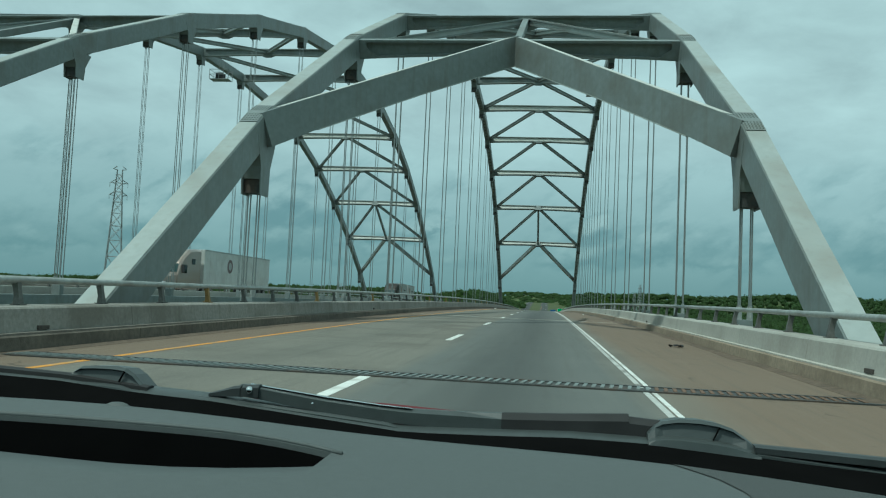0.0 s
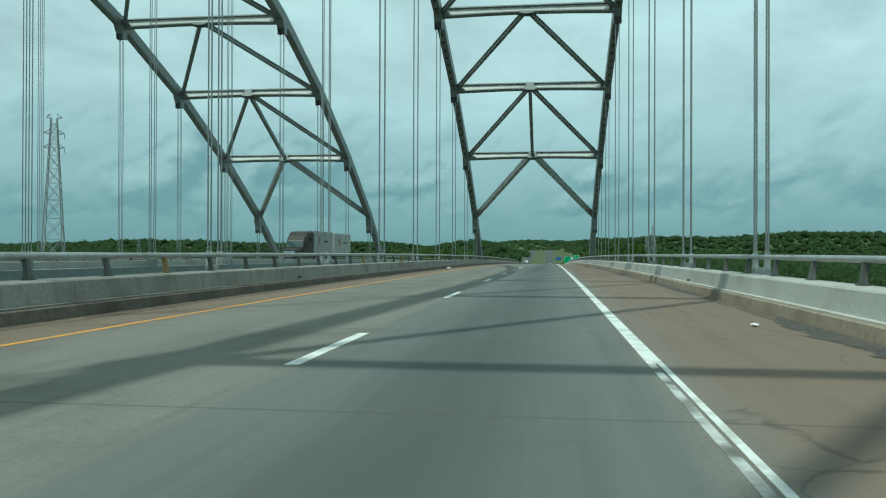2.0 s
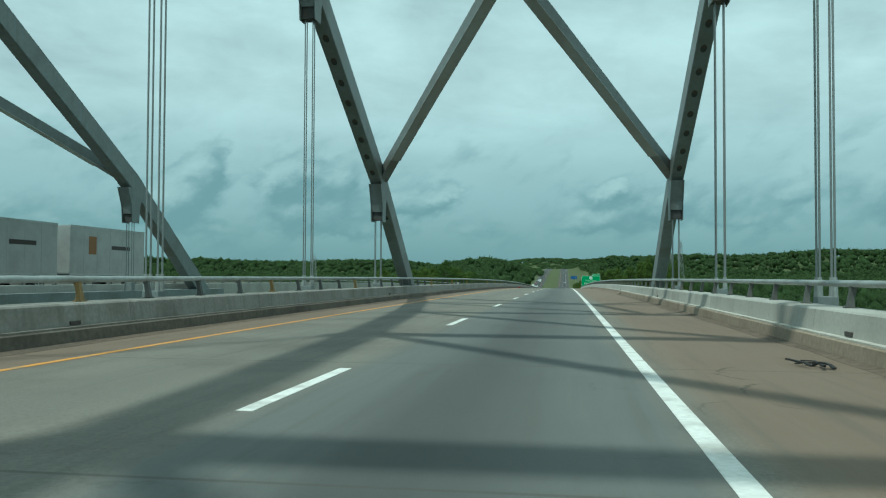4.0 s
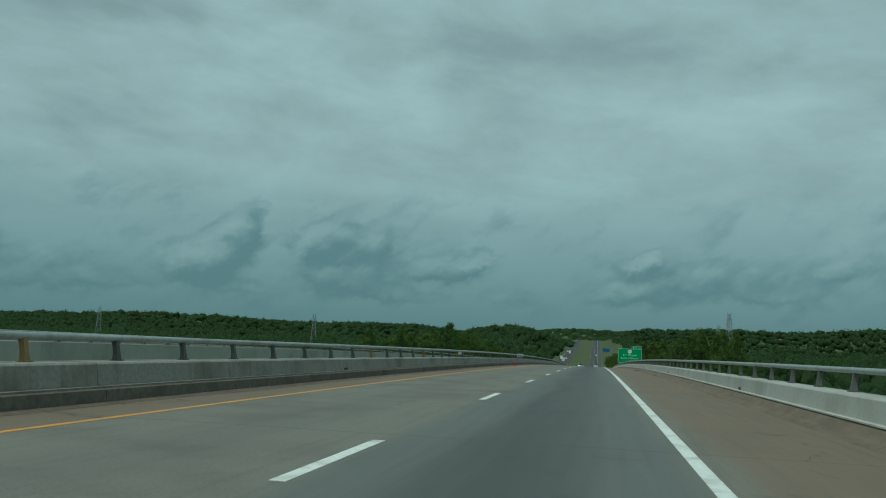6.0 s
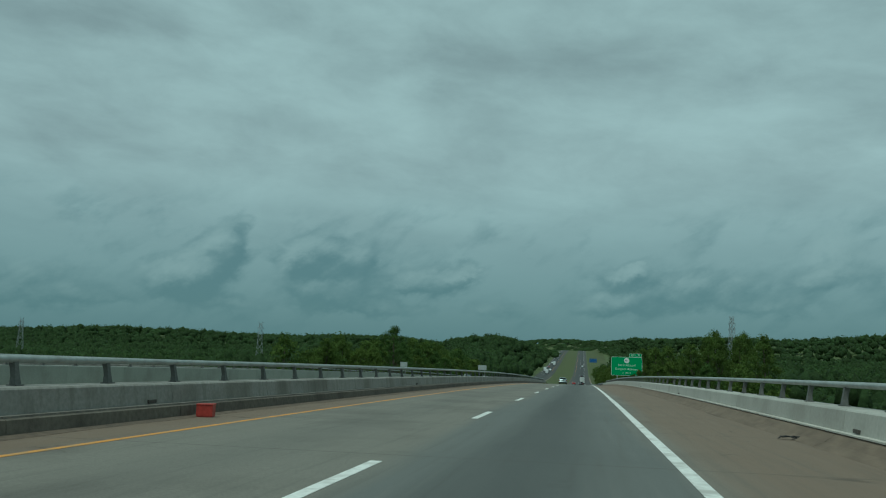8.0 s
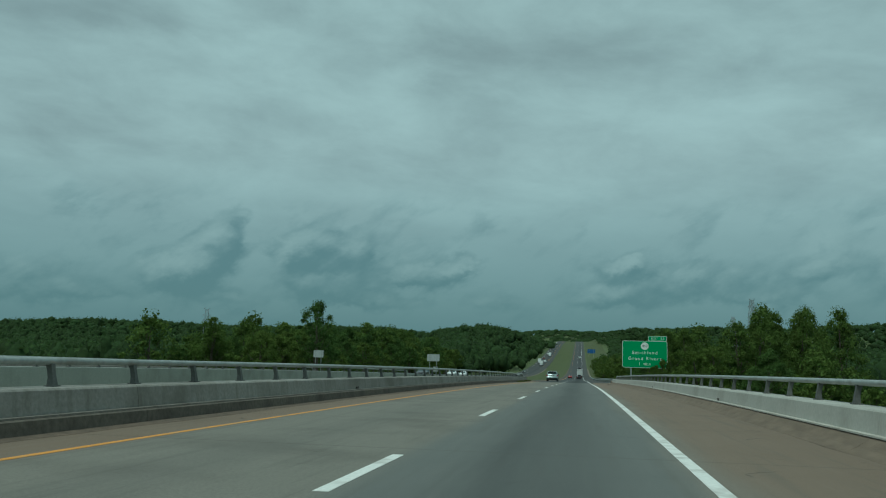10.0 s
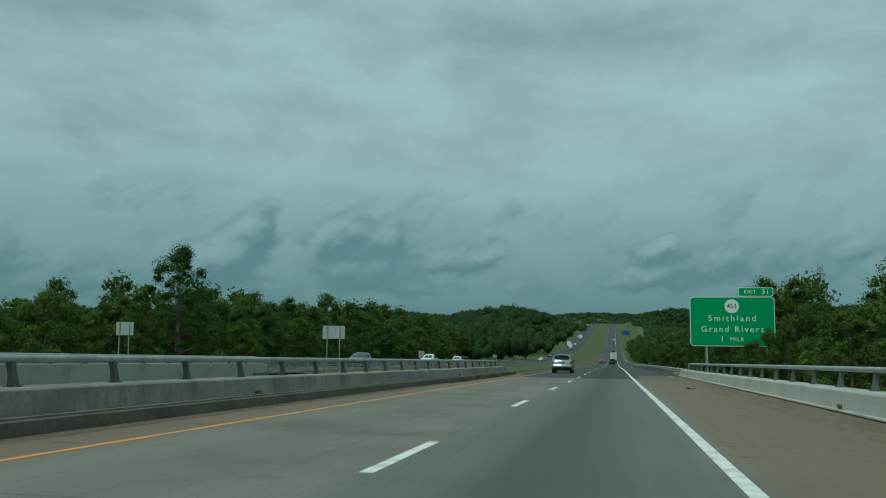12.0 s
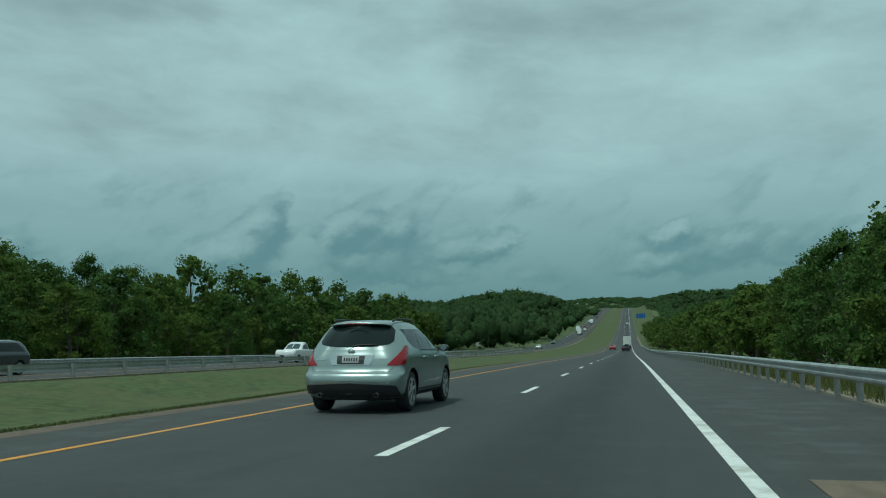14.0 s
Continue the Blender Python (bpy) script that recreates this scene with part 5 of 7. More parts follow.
def build_tower(x, y, top, base_half, label):
    """A lattice mast of a power line: four legs, bracing and three pairs of arms."""
    g = float(terrain(x, y)) - 0.5
    h = top - g
    tw = thing("power_pylon", label, "pylon", "power pylons", at=pose(x, y, g, 0, 0, 25))
    half = lambda z: base_half * (1 - z / h) * 0.78 + base_half * 0.24
    r = max(0.036, 0.0016 * h)
    legs = [(sx, sy) for sx in (-1, 1) for sy in (-1, 1)]
    for sx, sy in legs:
        bm = bm_new()
        beam(bm, (sx * half(0), sy * half(0), 0), (sx * half(h), sy * half(h), h * 0.97), 2.4 * r, 2.4 * r, (sx, -sy, 0.3))
        part("leg", bm, M["lattice"], tw)
    bm = bm_new()
    z, n = 0.0, 0
    while z < 0.93 * h and n < 16:
        z2 = min(z + 2.2 * half(z) + 0.6, 0.96 * h)
        a, b = half(z), half(z2)
        for p, q in (((-a, -a), (b, -b)), ((a, -a), (-b, -b)), ((-a, a), (b, b)), ((a, a), (-b, b)), ((-a, -a), (-b, b)), ((-a, a), (-b, -b)), ((a, -a), (b, b)), ((a, a), (b, -b))):
            beam(bm, (*p, z), (*q, z2), 1.5 * r, 1.5 * r, (0.2, 0.3, 1))
        for p, q in (((-b, -b), (b, -b)), ((b, -b), (b, b)), ((b, b), (-b, b)), ((-b, b), (-b, -b))):
            beam(bm, (*p, z2), (*q, z2), 1.5 * r, 1.5 * r, (0.2, 0.3, 1))
        z, n = z2, n + 1
    part("bracing", bm, M["lattice"], tw, "crossed lattice bracing")
    for t in (0.80, 0.88, 0.97):
        for s in (-1, 1):
            reach = h * (0.055 if t < 0.95 else 0.042)
            bm = bm_new()
            tip = (s * reach, 0, t * h + 0.004 * h)
            for sy in (-1, 1):
                beam(bm, (s * half(t * h), sy * half(t * h), t * h), tip, 1.6 * r, 1.6 * r, (0, 0.2, 1))
                beam(bm, (s * half(t * h), sy * half(t * h), t * h + 0.022 * h), tip, 1.6 * r, 1.6 * r, (0, 0.2, 1))
            if t < 0.95:
                beam(bm, tip, (tip[0], 0, tip[2] - 0.03 * h), 1.8 * r, 1.8 * r, (0, 1, 0))
            part("arm", bm, M["lattice"], tw)


def build_small_things():
    y = 261.2
    c = thing("crate", "faded red plastic crate on the dirty shoulder", "crate", at=pose(-7.5, y, rz(y), 0, 0, 12) @ Matrix.Scale(0.8, 4))
    bm = bm_new()
    box(bm, (-0.19, -0.15, 0.0), (0.19, 0.15, 0.03), 0.008)
    part("base", bm, M["crate"], c)
    for a, b in (((-0.20, -0.16, 0.03), (0.20, -0.14, 0.30)), ((-0.20, 0.14, 0.03), (0.20, 0.16, 0.30)), ((-0.20, -0.14, 0.03), (-0.18, 0.14, 0.30)), ((0.18, -0.14, 0.03), (0.20, 0.14, 0.30))):
        bm = bm_new()
        box(bm, a, b, 0.006)
        part("side", bm, M["crate"], c)
    bm = bm_new()
    box(bm, (-0.215, -0.175, 0.30), (0.215, 0.175, 0.325), 0.008)
    part("rim", bm, M["crate"], c)
    rng = np.random.default_rng(3)
    for x, y, n, label, name in ((3.75, 239.6, 3, "curled black tyre scrap on the shoulder", "tyre_scrap"), (3.6, 262.0, 3, "curled black tyre scrap on the shoulder", "tyre_scrap"),
                                 (3.4, 134.6, 4, "tangled dark wire and tyre scrap by the kerb", "tyre_scrap"), (3.85, 129.6, 3, "curled black tyre scrap on the shoulder", "tyre_scrap"), (3.0, 402.0, 2, "thin dark tyre strip on the shoulder", "tyre_scrap"),
                                 (3.3, 22.5, 3, "thin dark tyre strip on the shoulder", "tyre_scrap")):
        s = thing(name, label, "debris", "road debris", at=pose(x, y, rz(y) + 0.004, 0, 0, float(rng.uniform(0, 180))))
        for i in range(n):
            bm = bm_new()
            a0, r = rng.uniform(0, 3), rng.uniform(0.10, 0.28)
            pts = [(r * math.cos(a0 + 0.5 * k) + 0.1 * k, r * math.sin(a0 + 0.5 * k), 0.015 + 0.05 * abs(math.sin(k * 0.9 + i))) for k in range(6)]
            rings = []
            for k, q in enumerate(pts):
                q = Vector(q)
                rings.append([q + Vector((0, 0, -0.008)), q + Vector((0.03, 0.035, -0.008)), q + Vector((0.03, 0.035, 0.008)), q + Vector((0, 0, 0.008))])
            loft(bm, rings)
            part("strip", bm, M["rubber"], s)
    for x, y, r, label in ((-7.55, 122.4, 0.11, "crumpled white paper litter on the shoulder"), (3.2, 74.5, 0.05, "crumpled pale paper litter on the shoulder")):
        bm = bm_new()
        bmesh.ops.create_icosphere(bm, subdivisions=2, radius=r, matrix=Matrix.Diagonal((1.3, 1, 0.6, 1)))
        for v in bm.verts:
            v.co += Vector(noise.noise_vector(v.co * 1.5 / r)) * 0.45 * r
        low = min(v.co.z for v in bm.verts)
        ob = part("litter", bm, M["sign_white"], None)
        ob.location = (x, y, rz(y) - low)
        tagged(ob, label, "litter")
    # dirt banked against the kerbs
    for sx, x in ((1, X_TOE_R), (-1, X_TOE_L)):
        bm = bm_new()
        ys = strip_rows(-55, BRIDGE_END, 1.5)
        rows = []
        for y in ys:
            w = 0.22 + 0.35 * max(0, noise.noise(Vector((y * 0.12, x, 0)))) + 0.12 * noise.noise(Vector((y * 0.9, x, 3)))
            w = max(0.06, w)
            rows.append([(x - sx * w, y, rz(y) + 0.003), (x - sx * w * 0.4, y, rz(y) + 0.014), (x - sx * 0.002, y, rz(y) + 0.03), (x - sx * 0.002, y, rz(y) - 0.02), (x - sx * w, y, rz(y) - 0.02)])
        loft(bm, rows)
        tagged(part("kerb_dirt", bm, M["kerb_dirt"]), "brown dirt and gravel banked along the kerb", "dirt", kind="stuff")
    # dark worn patches in the gutter of the arch span
    for y0, y1, w in ((69.6, 76.3, 0.50), (82.5, 92.6, 0.26), (39.0, 44.6, 0.40), (101.0, 106.5, 0.30), (57.0, 60.5, 0.34)):
        bm = bm_new()
        rows = []
        for y in np.linspace(y0, y1, 60):
            t = (y - y0) / (y1 - y0)
            e = w * (math.sin(math.pi * t) ** 0.6) * (0.8 + 0.5 * noise.noise(Vector((y * 1.3, 2.0, w)))) + 0.01
            e *= 0.75 + 0.7 * abs(noise.noise(Vector((y * 4.1, 5.0, w))))
            rows.append([(X_TOE_R - 0.05 - e, y, rz(y) + 0.005), (X_TOE_R - 0.05 - 0.5 * e, y, rz(y) + 0.019), (X_TOE_R - 0.05, y, rz(y) + 0.034)])
        loft(bm, rows, False, False)
        tagged(part("gutter_patch", bm, M["gutter"], None, "", True), "dark broken surface patch in the gutter", "dirt", kind="structure")
    # brown silt over the first stretch of the asphalt shoulder
    bm = bm_new()
    rows = []
    for y in strip_rows(BRIDGE_END + 0.1, 434.2, 0.8):
        e = 0.07 * noise.noise(Vector((y * 0.7, 0, 5)))
        rows.append([(x, y, rz(y) + 0.006 + (0.012 * (x - 1.6) / 3 + 0.010 * noise.noise(Vector((x * 1.3, y * 0.6, 1)))) * (0.2 < (x - 1.6) / 3 < 0.99)) for x in (1.62 + e, 2.0 + e, 2.5, 3.0, 3.5, 4.0, 4.45)])
    loft(bm, rows, False, False)
    tagged(part("silt", bm, M["silt"], None, "", True), "tan-brown silt washed over the asphalt shoulder", "dirt", kind="stuff")
    bm = bm_new()
    rows = []
    for y in strip_rows(BRIDGE_END + 0.1, 433, 1.0):
        e = 0.06 * noise.noise(Vector((y * 0.6, 0, 9))) + 0.7 * float(smooth(427, 433, y))
        rows.append([(x, y, rz(y) + 0.005 + 0.010 * (i in (1, 2))) for i, x in enumerate((-8.06, -7.7, -7.2 - e * 0.5, -6.72 - e))])
    loft(bm, rows, False, False)
    tagged(part("silt", bm, M["silt"], None, "", True), "tan-brown silt along the median edge of the asphalt", "dirt", kind="stuff")
    # low kerb stub past the parapet on the median side
    a, b = BRIDGE_END + 6.55, BRIDGE_END + 10.5
    bm = bm_new()
    loft(bm, [[(X_TOE_L - 0.28, y, rz(y) - 0.2), (X_TOE_L, y, rz(y) - 0.2), (X_TOE_L - 0.04, y, rz(y) + h), (X_TOE_L - 0.28, y, rz(y) + h)] for y, h in ((a, 0.20), (b - 1.5, 0.16), (b, 0.02))])
    bmesh.ops.recalc_face_normals(bm, faces=bm.faces[:])
    tagged(part("kerb_end", bm, M["kerb_soiled_shaded"]), "low dark concrete kerb end past the parapet", "kerb", kind="structure")
    # drain inlet in the gutter at the end of the right parapet
    inlet = thing("drain_inlet", "concrete gutter inlet with a dark slot beside the shoulder", "drain", at=pose(4.18, 429.2, rz(429.2)))
    bm = bm_new()
    box(bm, (-0.22, -1.35, -0.15), (0.34, 1.35, 0.05), 0.015)
    slab = part("slab", bm, M["kerb_tan"], inlet)
    bm = bm_new()
    box(bm, (0.05, -1.30, 0.05), (0.34, -1.02, 0.26), 0.015)
    part("cheek", bm, M["kerb_tan"], inlet)
    bm = bm_new()
    box(bm, (0.05, 1.02, 0.05), (0.34, 1.30, 0.26), 0.015)
    part("cheek", bm, M["kerb_tan"], inlet)
    bm = bm_new()
    box(bm, (0.05, -1.30, 0.262), (0.36, 1.30, 0.36), 0.015)
    part("cover", bm, M["kerb_tan"], inlet)
    # black plate stands in for the shade within the inlet
    bm = bm_new()
    box(bm, (0.22, -1.02, 0.052), (0.30, 1.02, 0.258))
    part("slot_back", bm, M["matt"], inlet, "dark inside of the slot")
    # dry verge strips and the gravel edge of the asphalt
    for x0, x1, y0, y1, mat, label in ((-8.7, -8.08, 428, 900, "kerb_dirt", "dark gravel edge between asphalt and grass"), (4.58, 5.5, 424, 900, "dirt", "pale gravel under the guardrail"), (TWIN + 4.58, TWIN + 5.2, 418, 900, "dirt", "pale gravel under the guardrail")):
        bm = bm_new()
        rows = []
        for y in strip_rows(y0, y1, 3):
            e = 0.12 * noise.noise(Vector((y * 0.5, x0, 0)))
            a, b = (x0 + e, x1) if x0 < -5 and x0 > -20 else (x0, x1 + e)
            rows.append([(a, y, rz(y) - 0.10), (b, y, rz(y) - 0.10), (b, y, rz(y) - 0.012), (a, y, rz(y) - 0.012)])
        loft(bm, rows)
        tagged(part("verge", bm, M[mat]), label, "verge", kind="structure")
    # turf of the median and of the open slopes
    bm = bm_new()
    rows = []
    for y in strip_rows(423, 2000, 4):
        rows.append([(x, y, float(terrain(x, y)) + 0.13 + (0.10 if -24 < x < -9 else 0)) for x in (TWIN + 5.0, -22.5, -20.5, -18.5, -16.5, -14.5, -12.5, -10.5, -8.5)])
    loft(bm, rows, False, False)
    tagged(part("median_turf", bm, M["turf"], None, "", True), "mown yellow-green grass median", "grass", kind="structure")
    bm = bm_new()
    loft(bm, [[(x, y, float(terrain(x, y)) + 0.2) for x in (5.6, 8, 11, 15, 19, 24, 29, 35)] for y in strip_rows(700, 2000, 6)], False, False)
    tagged(part("slope_turf", bm, M["turf"], None, "", True), "mown yellow-green grass slope beside the far road", "grass", kind="structure")


def grass_tufts():
    """Blades along the median's edge and under the guardrail."""
    rng = np.random.default_rng(9)
    n = 84000
    y = 424 + 75 * rng.random(n) ** 1.3
    side = rng.random(n)
    x = np.where(side < 0.62, -8.55 - 1.5 * rng.random(n) ** 2, 5.0 + 2.6 * rng.random(n))
    weeds = np.arange(n) >= 78000                       # weeds along the foot of the parapet and the kerb stub
    y = np.where(weeds, 404 + 26 * rng.random(n) ** 0.7, y)
    x = np.where(weeds, X_TOE_L + 0.03 + 0.22 * rng.random(n) ** 2 + 0.05 * np.sin(y * 2.1), x)
    z = np.where(weeds, road_z(y), terrain(x, y) + np.where(x < 0, 0.2, 0.0))
    tall = np.where(x > 0, rng.uniform(0.15, 0.5, n), rng.uniform(0.02, 0.05, n))
    tall = np.where(weeds, (0.06 + 0.22 * rng.random(n)) * np.clip(0.35 + np.sin(y * 1.7) * np.sin(y * 0.53), 0.1, 1), tall)
    w = np.where(x > 0, 0.018, 0.012) * (1 + rng.random(n))
    a = rng.uniform(0, 6.28, n)
    lean = rng.normal(size=(n, 2)) * 0.25 * tall[:, None]
    base = np.stack([x, y, z], 1)
    d = np.stack([np.cos(a) * w, np.sin(a) * w, np.zeros(n)], 1)
    tip = base + np.stack([lean[:, 0], lean[:, 1], tall], 1)
    v = np.stack([base - d, base + d, tip], 1).reshape(-1, 3)
    tagged(array_mesh("grass", v, np.arange(3 * n).reshape(-1, 3), M["blade"]), "yellow-green roadside grass blades", "grass", kind="stuff")


def build_cage(x, y, z):
    """An inspection basket hung from the rib."""
    c = thing("inspection_cage", "grey steel inspection basket hung under the arch rib", "inspection cage", "inspection cages", at=pose(x, y, z))
    bm = bm_new()
    box(bm, (-1.1, -0.6, 0.0), (1.1, 0.6, 0.06))
    part("floor", bm, M["lattice"], c)
    for hz in (0.55, 1.1):
        for a, b in (((-1.1, -0.6), (1.1, -0.6)), ((-1.1, 0.6), (1.1, 0.6)), ((-1.1, -0.6), (-1.1, 0.6)), ((1.1, -0.6), (1.1, 0.6))):
            bm = bm_new()
            beam(bm, (*a, hz), (*b, hz), 0.05, 0.05)
            part("rail", bm, M["lattice"], c)
    for px in (-1.1, 0, 1.1):
        for py in (-0.6, 0.6):
            bm = bm_new()
            beam(bm, (px, py, 0), (px, py, 1.12 if px else 2.2), 0.05, 0.05, (1, 0, 0))
            part("upright", bm, M["lattice"], c)
    bm = bm_new()
    box(bm, (-0.5, -0.35, 0.06), (0.4, 0.35, 0.75), 0.02)
    part("winch", bm, M["plastic"], c)


build_cage(RIB_R - 0.9, ARCH_Y + 6.7 * PANEL, node_z(7) - 2.6)
build_cage(TWIN + RIB_L + 1.1, ARCH_Y + 6.3 * PANEL, node_z(7) - 2.6)
build_finger_joint(0.0, 11.8)
build_joint_strip(45.55)
build_finger_joint(TWIN, 11.8)
build_small_things()
grass_tufts()
build_exit_sign()
build_guardrail(4.62, -1, 421.5, 720, 1.905, "galvanised two-wave guardrail on steel posts beside the asphalt shoulder")
build_guardrail(TWIN + 4.9, -1, 420.0, 640, 3.81, "galvanised two-wave guardrail along the opposite carriageway", high=0.46)
build_guardrail(TWIN - 8.6, 1, 418.0, 700, 1.905, "galvanised two-wave guardrail on the far verge below the trees", high=0.48)
build_back_sign(-22.4, 429.3, -3.45, 1.9, 1.05, "blank aluminium back of a road sign on two posts")
build_back_sign(-40.1, 427.4, -3.3, 1.6, 1.1, "blank aluminium back of a road sign on two posts")
build_back_sign(-42.5, 545.0, rz(545) + 1.4, 1.3, 1.5, "blank aluminium back of a small road sign", posts=1)
build_back_sign(-42.5, 660.0, rz(660) + 1.5, 1.6, 1.1, "blank aluminium back of a small road sign")
build_back_sign(-42.5, 705.0, rz(705) + 1.5, 3.2, 2.6, "pale back of a large road sign")
build_back_sign(10.6, 1130.0, rz(1130) + 3.8, 7.5, 4.0, "blue service sign on the open grass slope", face="blue")
build_tower(-246.8, 438.6, 71.5, 5.6, "tall grey lattice power pylon among the trees")
build_tower(79.5, 707.8, 24.4, 2.6, "grey lattice power pylon rising out of the woods")
build_tower(80.9, 764.2, 17.9, 2.4, "grey lattice power pylon rising out of the woods")
build_tower(-167.3, 652.0, 13.5, 2.4, "grey lattice power pylon rising out of the woods")
build_tower(-333.7, 686.6, 14.0, 2.4, "grey lattice power pylon rising out of the woods")


# ---------------------------------------------------------------- vehicles
class Shell:
    """A car body as a stack of rounded plan outlines: rows of (z, half width, tail y, nose y, tail radius, nose radius)."""

    def __init__(self, rows):
        self.rows = np.array(rows, float)

    def row(self, z):
        return [float(np.interp(z, self.rows[:, 0], self.rows[:, i])) for i in range(1, 6)]

    def outline(self, z, n=14, side=30):
        """Points of the right half, from the middle of the tail to the middle of the nose."""
        w, y0, y1, r0, r1 = self.row(z)
        r0, r1 = min(r0, w * 0.98), min(r1, w * 0.98)
        crown0, crown1 = 0.10 * (w - r0), 0.12 * (w - r1)
        pts = [((w - r0) * s, y0 + 0.09 * s * s) for s in np.linspace(0, 1, 6)[:-1]]
        for a in np.linspace(0, math.pi / 2, n):
            pts.append((w - r0 + r0 * math.sin(a), y0 + 0.09 + r0 - r0 * math.cos(a)))
        ys = np.linspace(y0 + 0.09 + r0, y1 - 0.12 - r1, side + 1)[1:-1]
        belly = 0.02
        pts += [(w + belly * math.sin(math.pi * (y - ys[0]) / (ys[-1] - ys[0])), y) for y in ys]
        for a in np.linspace(0, math.pi / 2, n):
            pts.append((w - r1 + r1 * math.cos(a), y1 - 0.12 - r1 + r1 * math.sin(a)))
        pts += [((w - r1) * s, y1 - 0.12 * s * s) for s in np.linspace(1, 0, 6)[1:]]
        return np.array(pts)

    def point(self, a, z, off=0.006):
        """The place a metres along the outline from the middle of the tail (negative: left side), pushed out by off."""
        p = self.outline(z)
        seg = np.hypot(*np.diff(p, axis=0).T)
        s = np.concatenate([[0], np.cumsum(seg)])
        t = min(abs(a), s[-1] - 1e-4)
        i = min(int(np.searchsorted(s, t, side="right")) - 1, len(seg) - 1)
        q = p[i] + (p[i + 1] - p[i]) * (t - s[i]) / max(seg[i], 1e-9)
        d = (p[i + 1] - p[i]) / max(seg[i], 1e-9)
        q = q + np.array([d[1], -d[0]]) * off
        return Vector((math.copysign(q[0], a) if abs(a) > 1e-6 else q[0], q[1], z))

    def reach(self, y, z):
        """How far along the outline the flank reaches y."""
        p = self.outline(z)
        s = np.concatenate([[0], np.cumsum(np.hypot(*np.diff(p, axis=0).T))])
        half = len(p) // 2 + 8
        return float(np.interp(y, p[:, 1], s))

    def body(self, arches, radius, levels):
        bm = bm_new()
        rings = []
        for z in levels:
            o = self.outline(z)
            left = [(-x, y) for x, y in o[::-1][1:-1]]
            rings.append([(x, y, z) for x, y in list(o) + left])
        made = loft(bm, rings, True, True)
        kill = []
        for f in bm.faces:
            c = f.calc_center_median()
            if abs(f.normal.z) < 0.95 and any((c.y - ay) ** 2 + (c.z - az) ** 2 < radius ** 2 and abs(c.x) > 0.55 for ay, az in arches):
                kill.append(f)
        bmesh.ops.delete(bm, geom=kill, context="FACES")
        for v in bm.verts:
            if v.is_boundary and abs(v.co.x) > 0.5:
                for ay, az in arches:
                    d = Vector((v.co.y - ay, v.co.z - az))
                    if 0.4 * radius < d.length < radius * 1.5 and v.co.z > levels[0] + 0.01:
                        d = d.normalized() * radius
                        v.co.y, v.co.z = ay + d.x, az + d.y
        return bm

    def patch(self, low, high, off=0.006, n=14, m=6, y_mode=False):
        """A curved panel on the body between two lines of (a, z), or of (y, z) on the flank."""
        bm = bm_new()

        def along_line(line, s):
            line = np.array(line, float)
            t = np.linspace(0, 1, len(line))
            return float(np.interp(s, t, line[:, 0])), float(np.interp(s, t, line[:, 1]))

        rows = []
        for j in range(m + 1):
            row = []
            for i in range(n + 1):
                p, q = along_line(low, i / n), along_line(high, i / n)
                u, z = (p[k] + (q[k] - p[k]) * j / m for k in (0, 1))
                if y_mode:
                    sgn = y_mode
                    u = sgn * self.reach(u, z)
                row.append(self.point(u, z, off))
            rows.append(row)
        loft(bm, rows, False, False)
        return bm


def wheel(parent, x, y, r, width, spokes=6, rim_mat="alloy"):
    """A tyre with its rim, spokes and dark inside, standing on the ground."""
    s = 1 if x > 0 else -1
    bm = bm_new()
    prof = [(-0.5, 0.72), (-0.5, 0.92), (-0.40, 0.985), (-0.2, 1.0), (0.2, 1.0), (0.40, 0.985), (0.5, 0.92), (0.5, 0.72)]
    rings = [[(x + p * width, y + r * q * math.cos(a), r + r * q * math.sin(a)) for p, q in prof] for a in (2 * math.pi * i / 28 for i in range(28))]
    rings.append(rings[0])
    loft(bm, rings, False, False)
    bmesh.ops.remove_doubles(bm, verts=bm.verts, dist=1e-5)
    tyre = part("wheel", bm, M["rubber"], parent, "black rubber tyre", True)
    bm = bm_new()
    disc(bm, (x + s * width * 0.10, y, r), (1, 0, 0), 0, r * 0.70, 0.01)
    part("brake", bm, M["plastic"], tyre)
    bm = bm_new()
    disc(bm, (x + s * width * 0.40, y, r), (1, 0, 0), r * 0.62, r * 0.74, width * 0.10, 28)
    part("rim", bm, M[rim_mat], tyre)
    for i in range(spokes):
        a = 2 * math.pi * i / spokes + 0.3
        d = Vector((0, math.cos(a), math.sin(a)))
        c = Vector((x + s * width * 0.42, y, r))
        bm = bm_new()
        beam(bm, c + d * 0.02, c + d * r * 0.68, r * 0.20, 0.03, (s, 0, 0), 0.006)
        part("spoke", bm, M[rim_mat], tyre)
    bm = bm_new()
    disc(bm, (x + s * width * 0.46, y, r), (1, 0, 0), 0, r * 0.17, 0.02, 14)
    part("hub", bm, M[rim_mat], tyre)


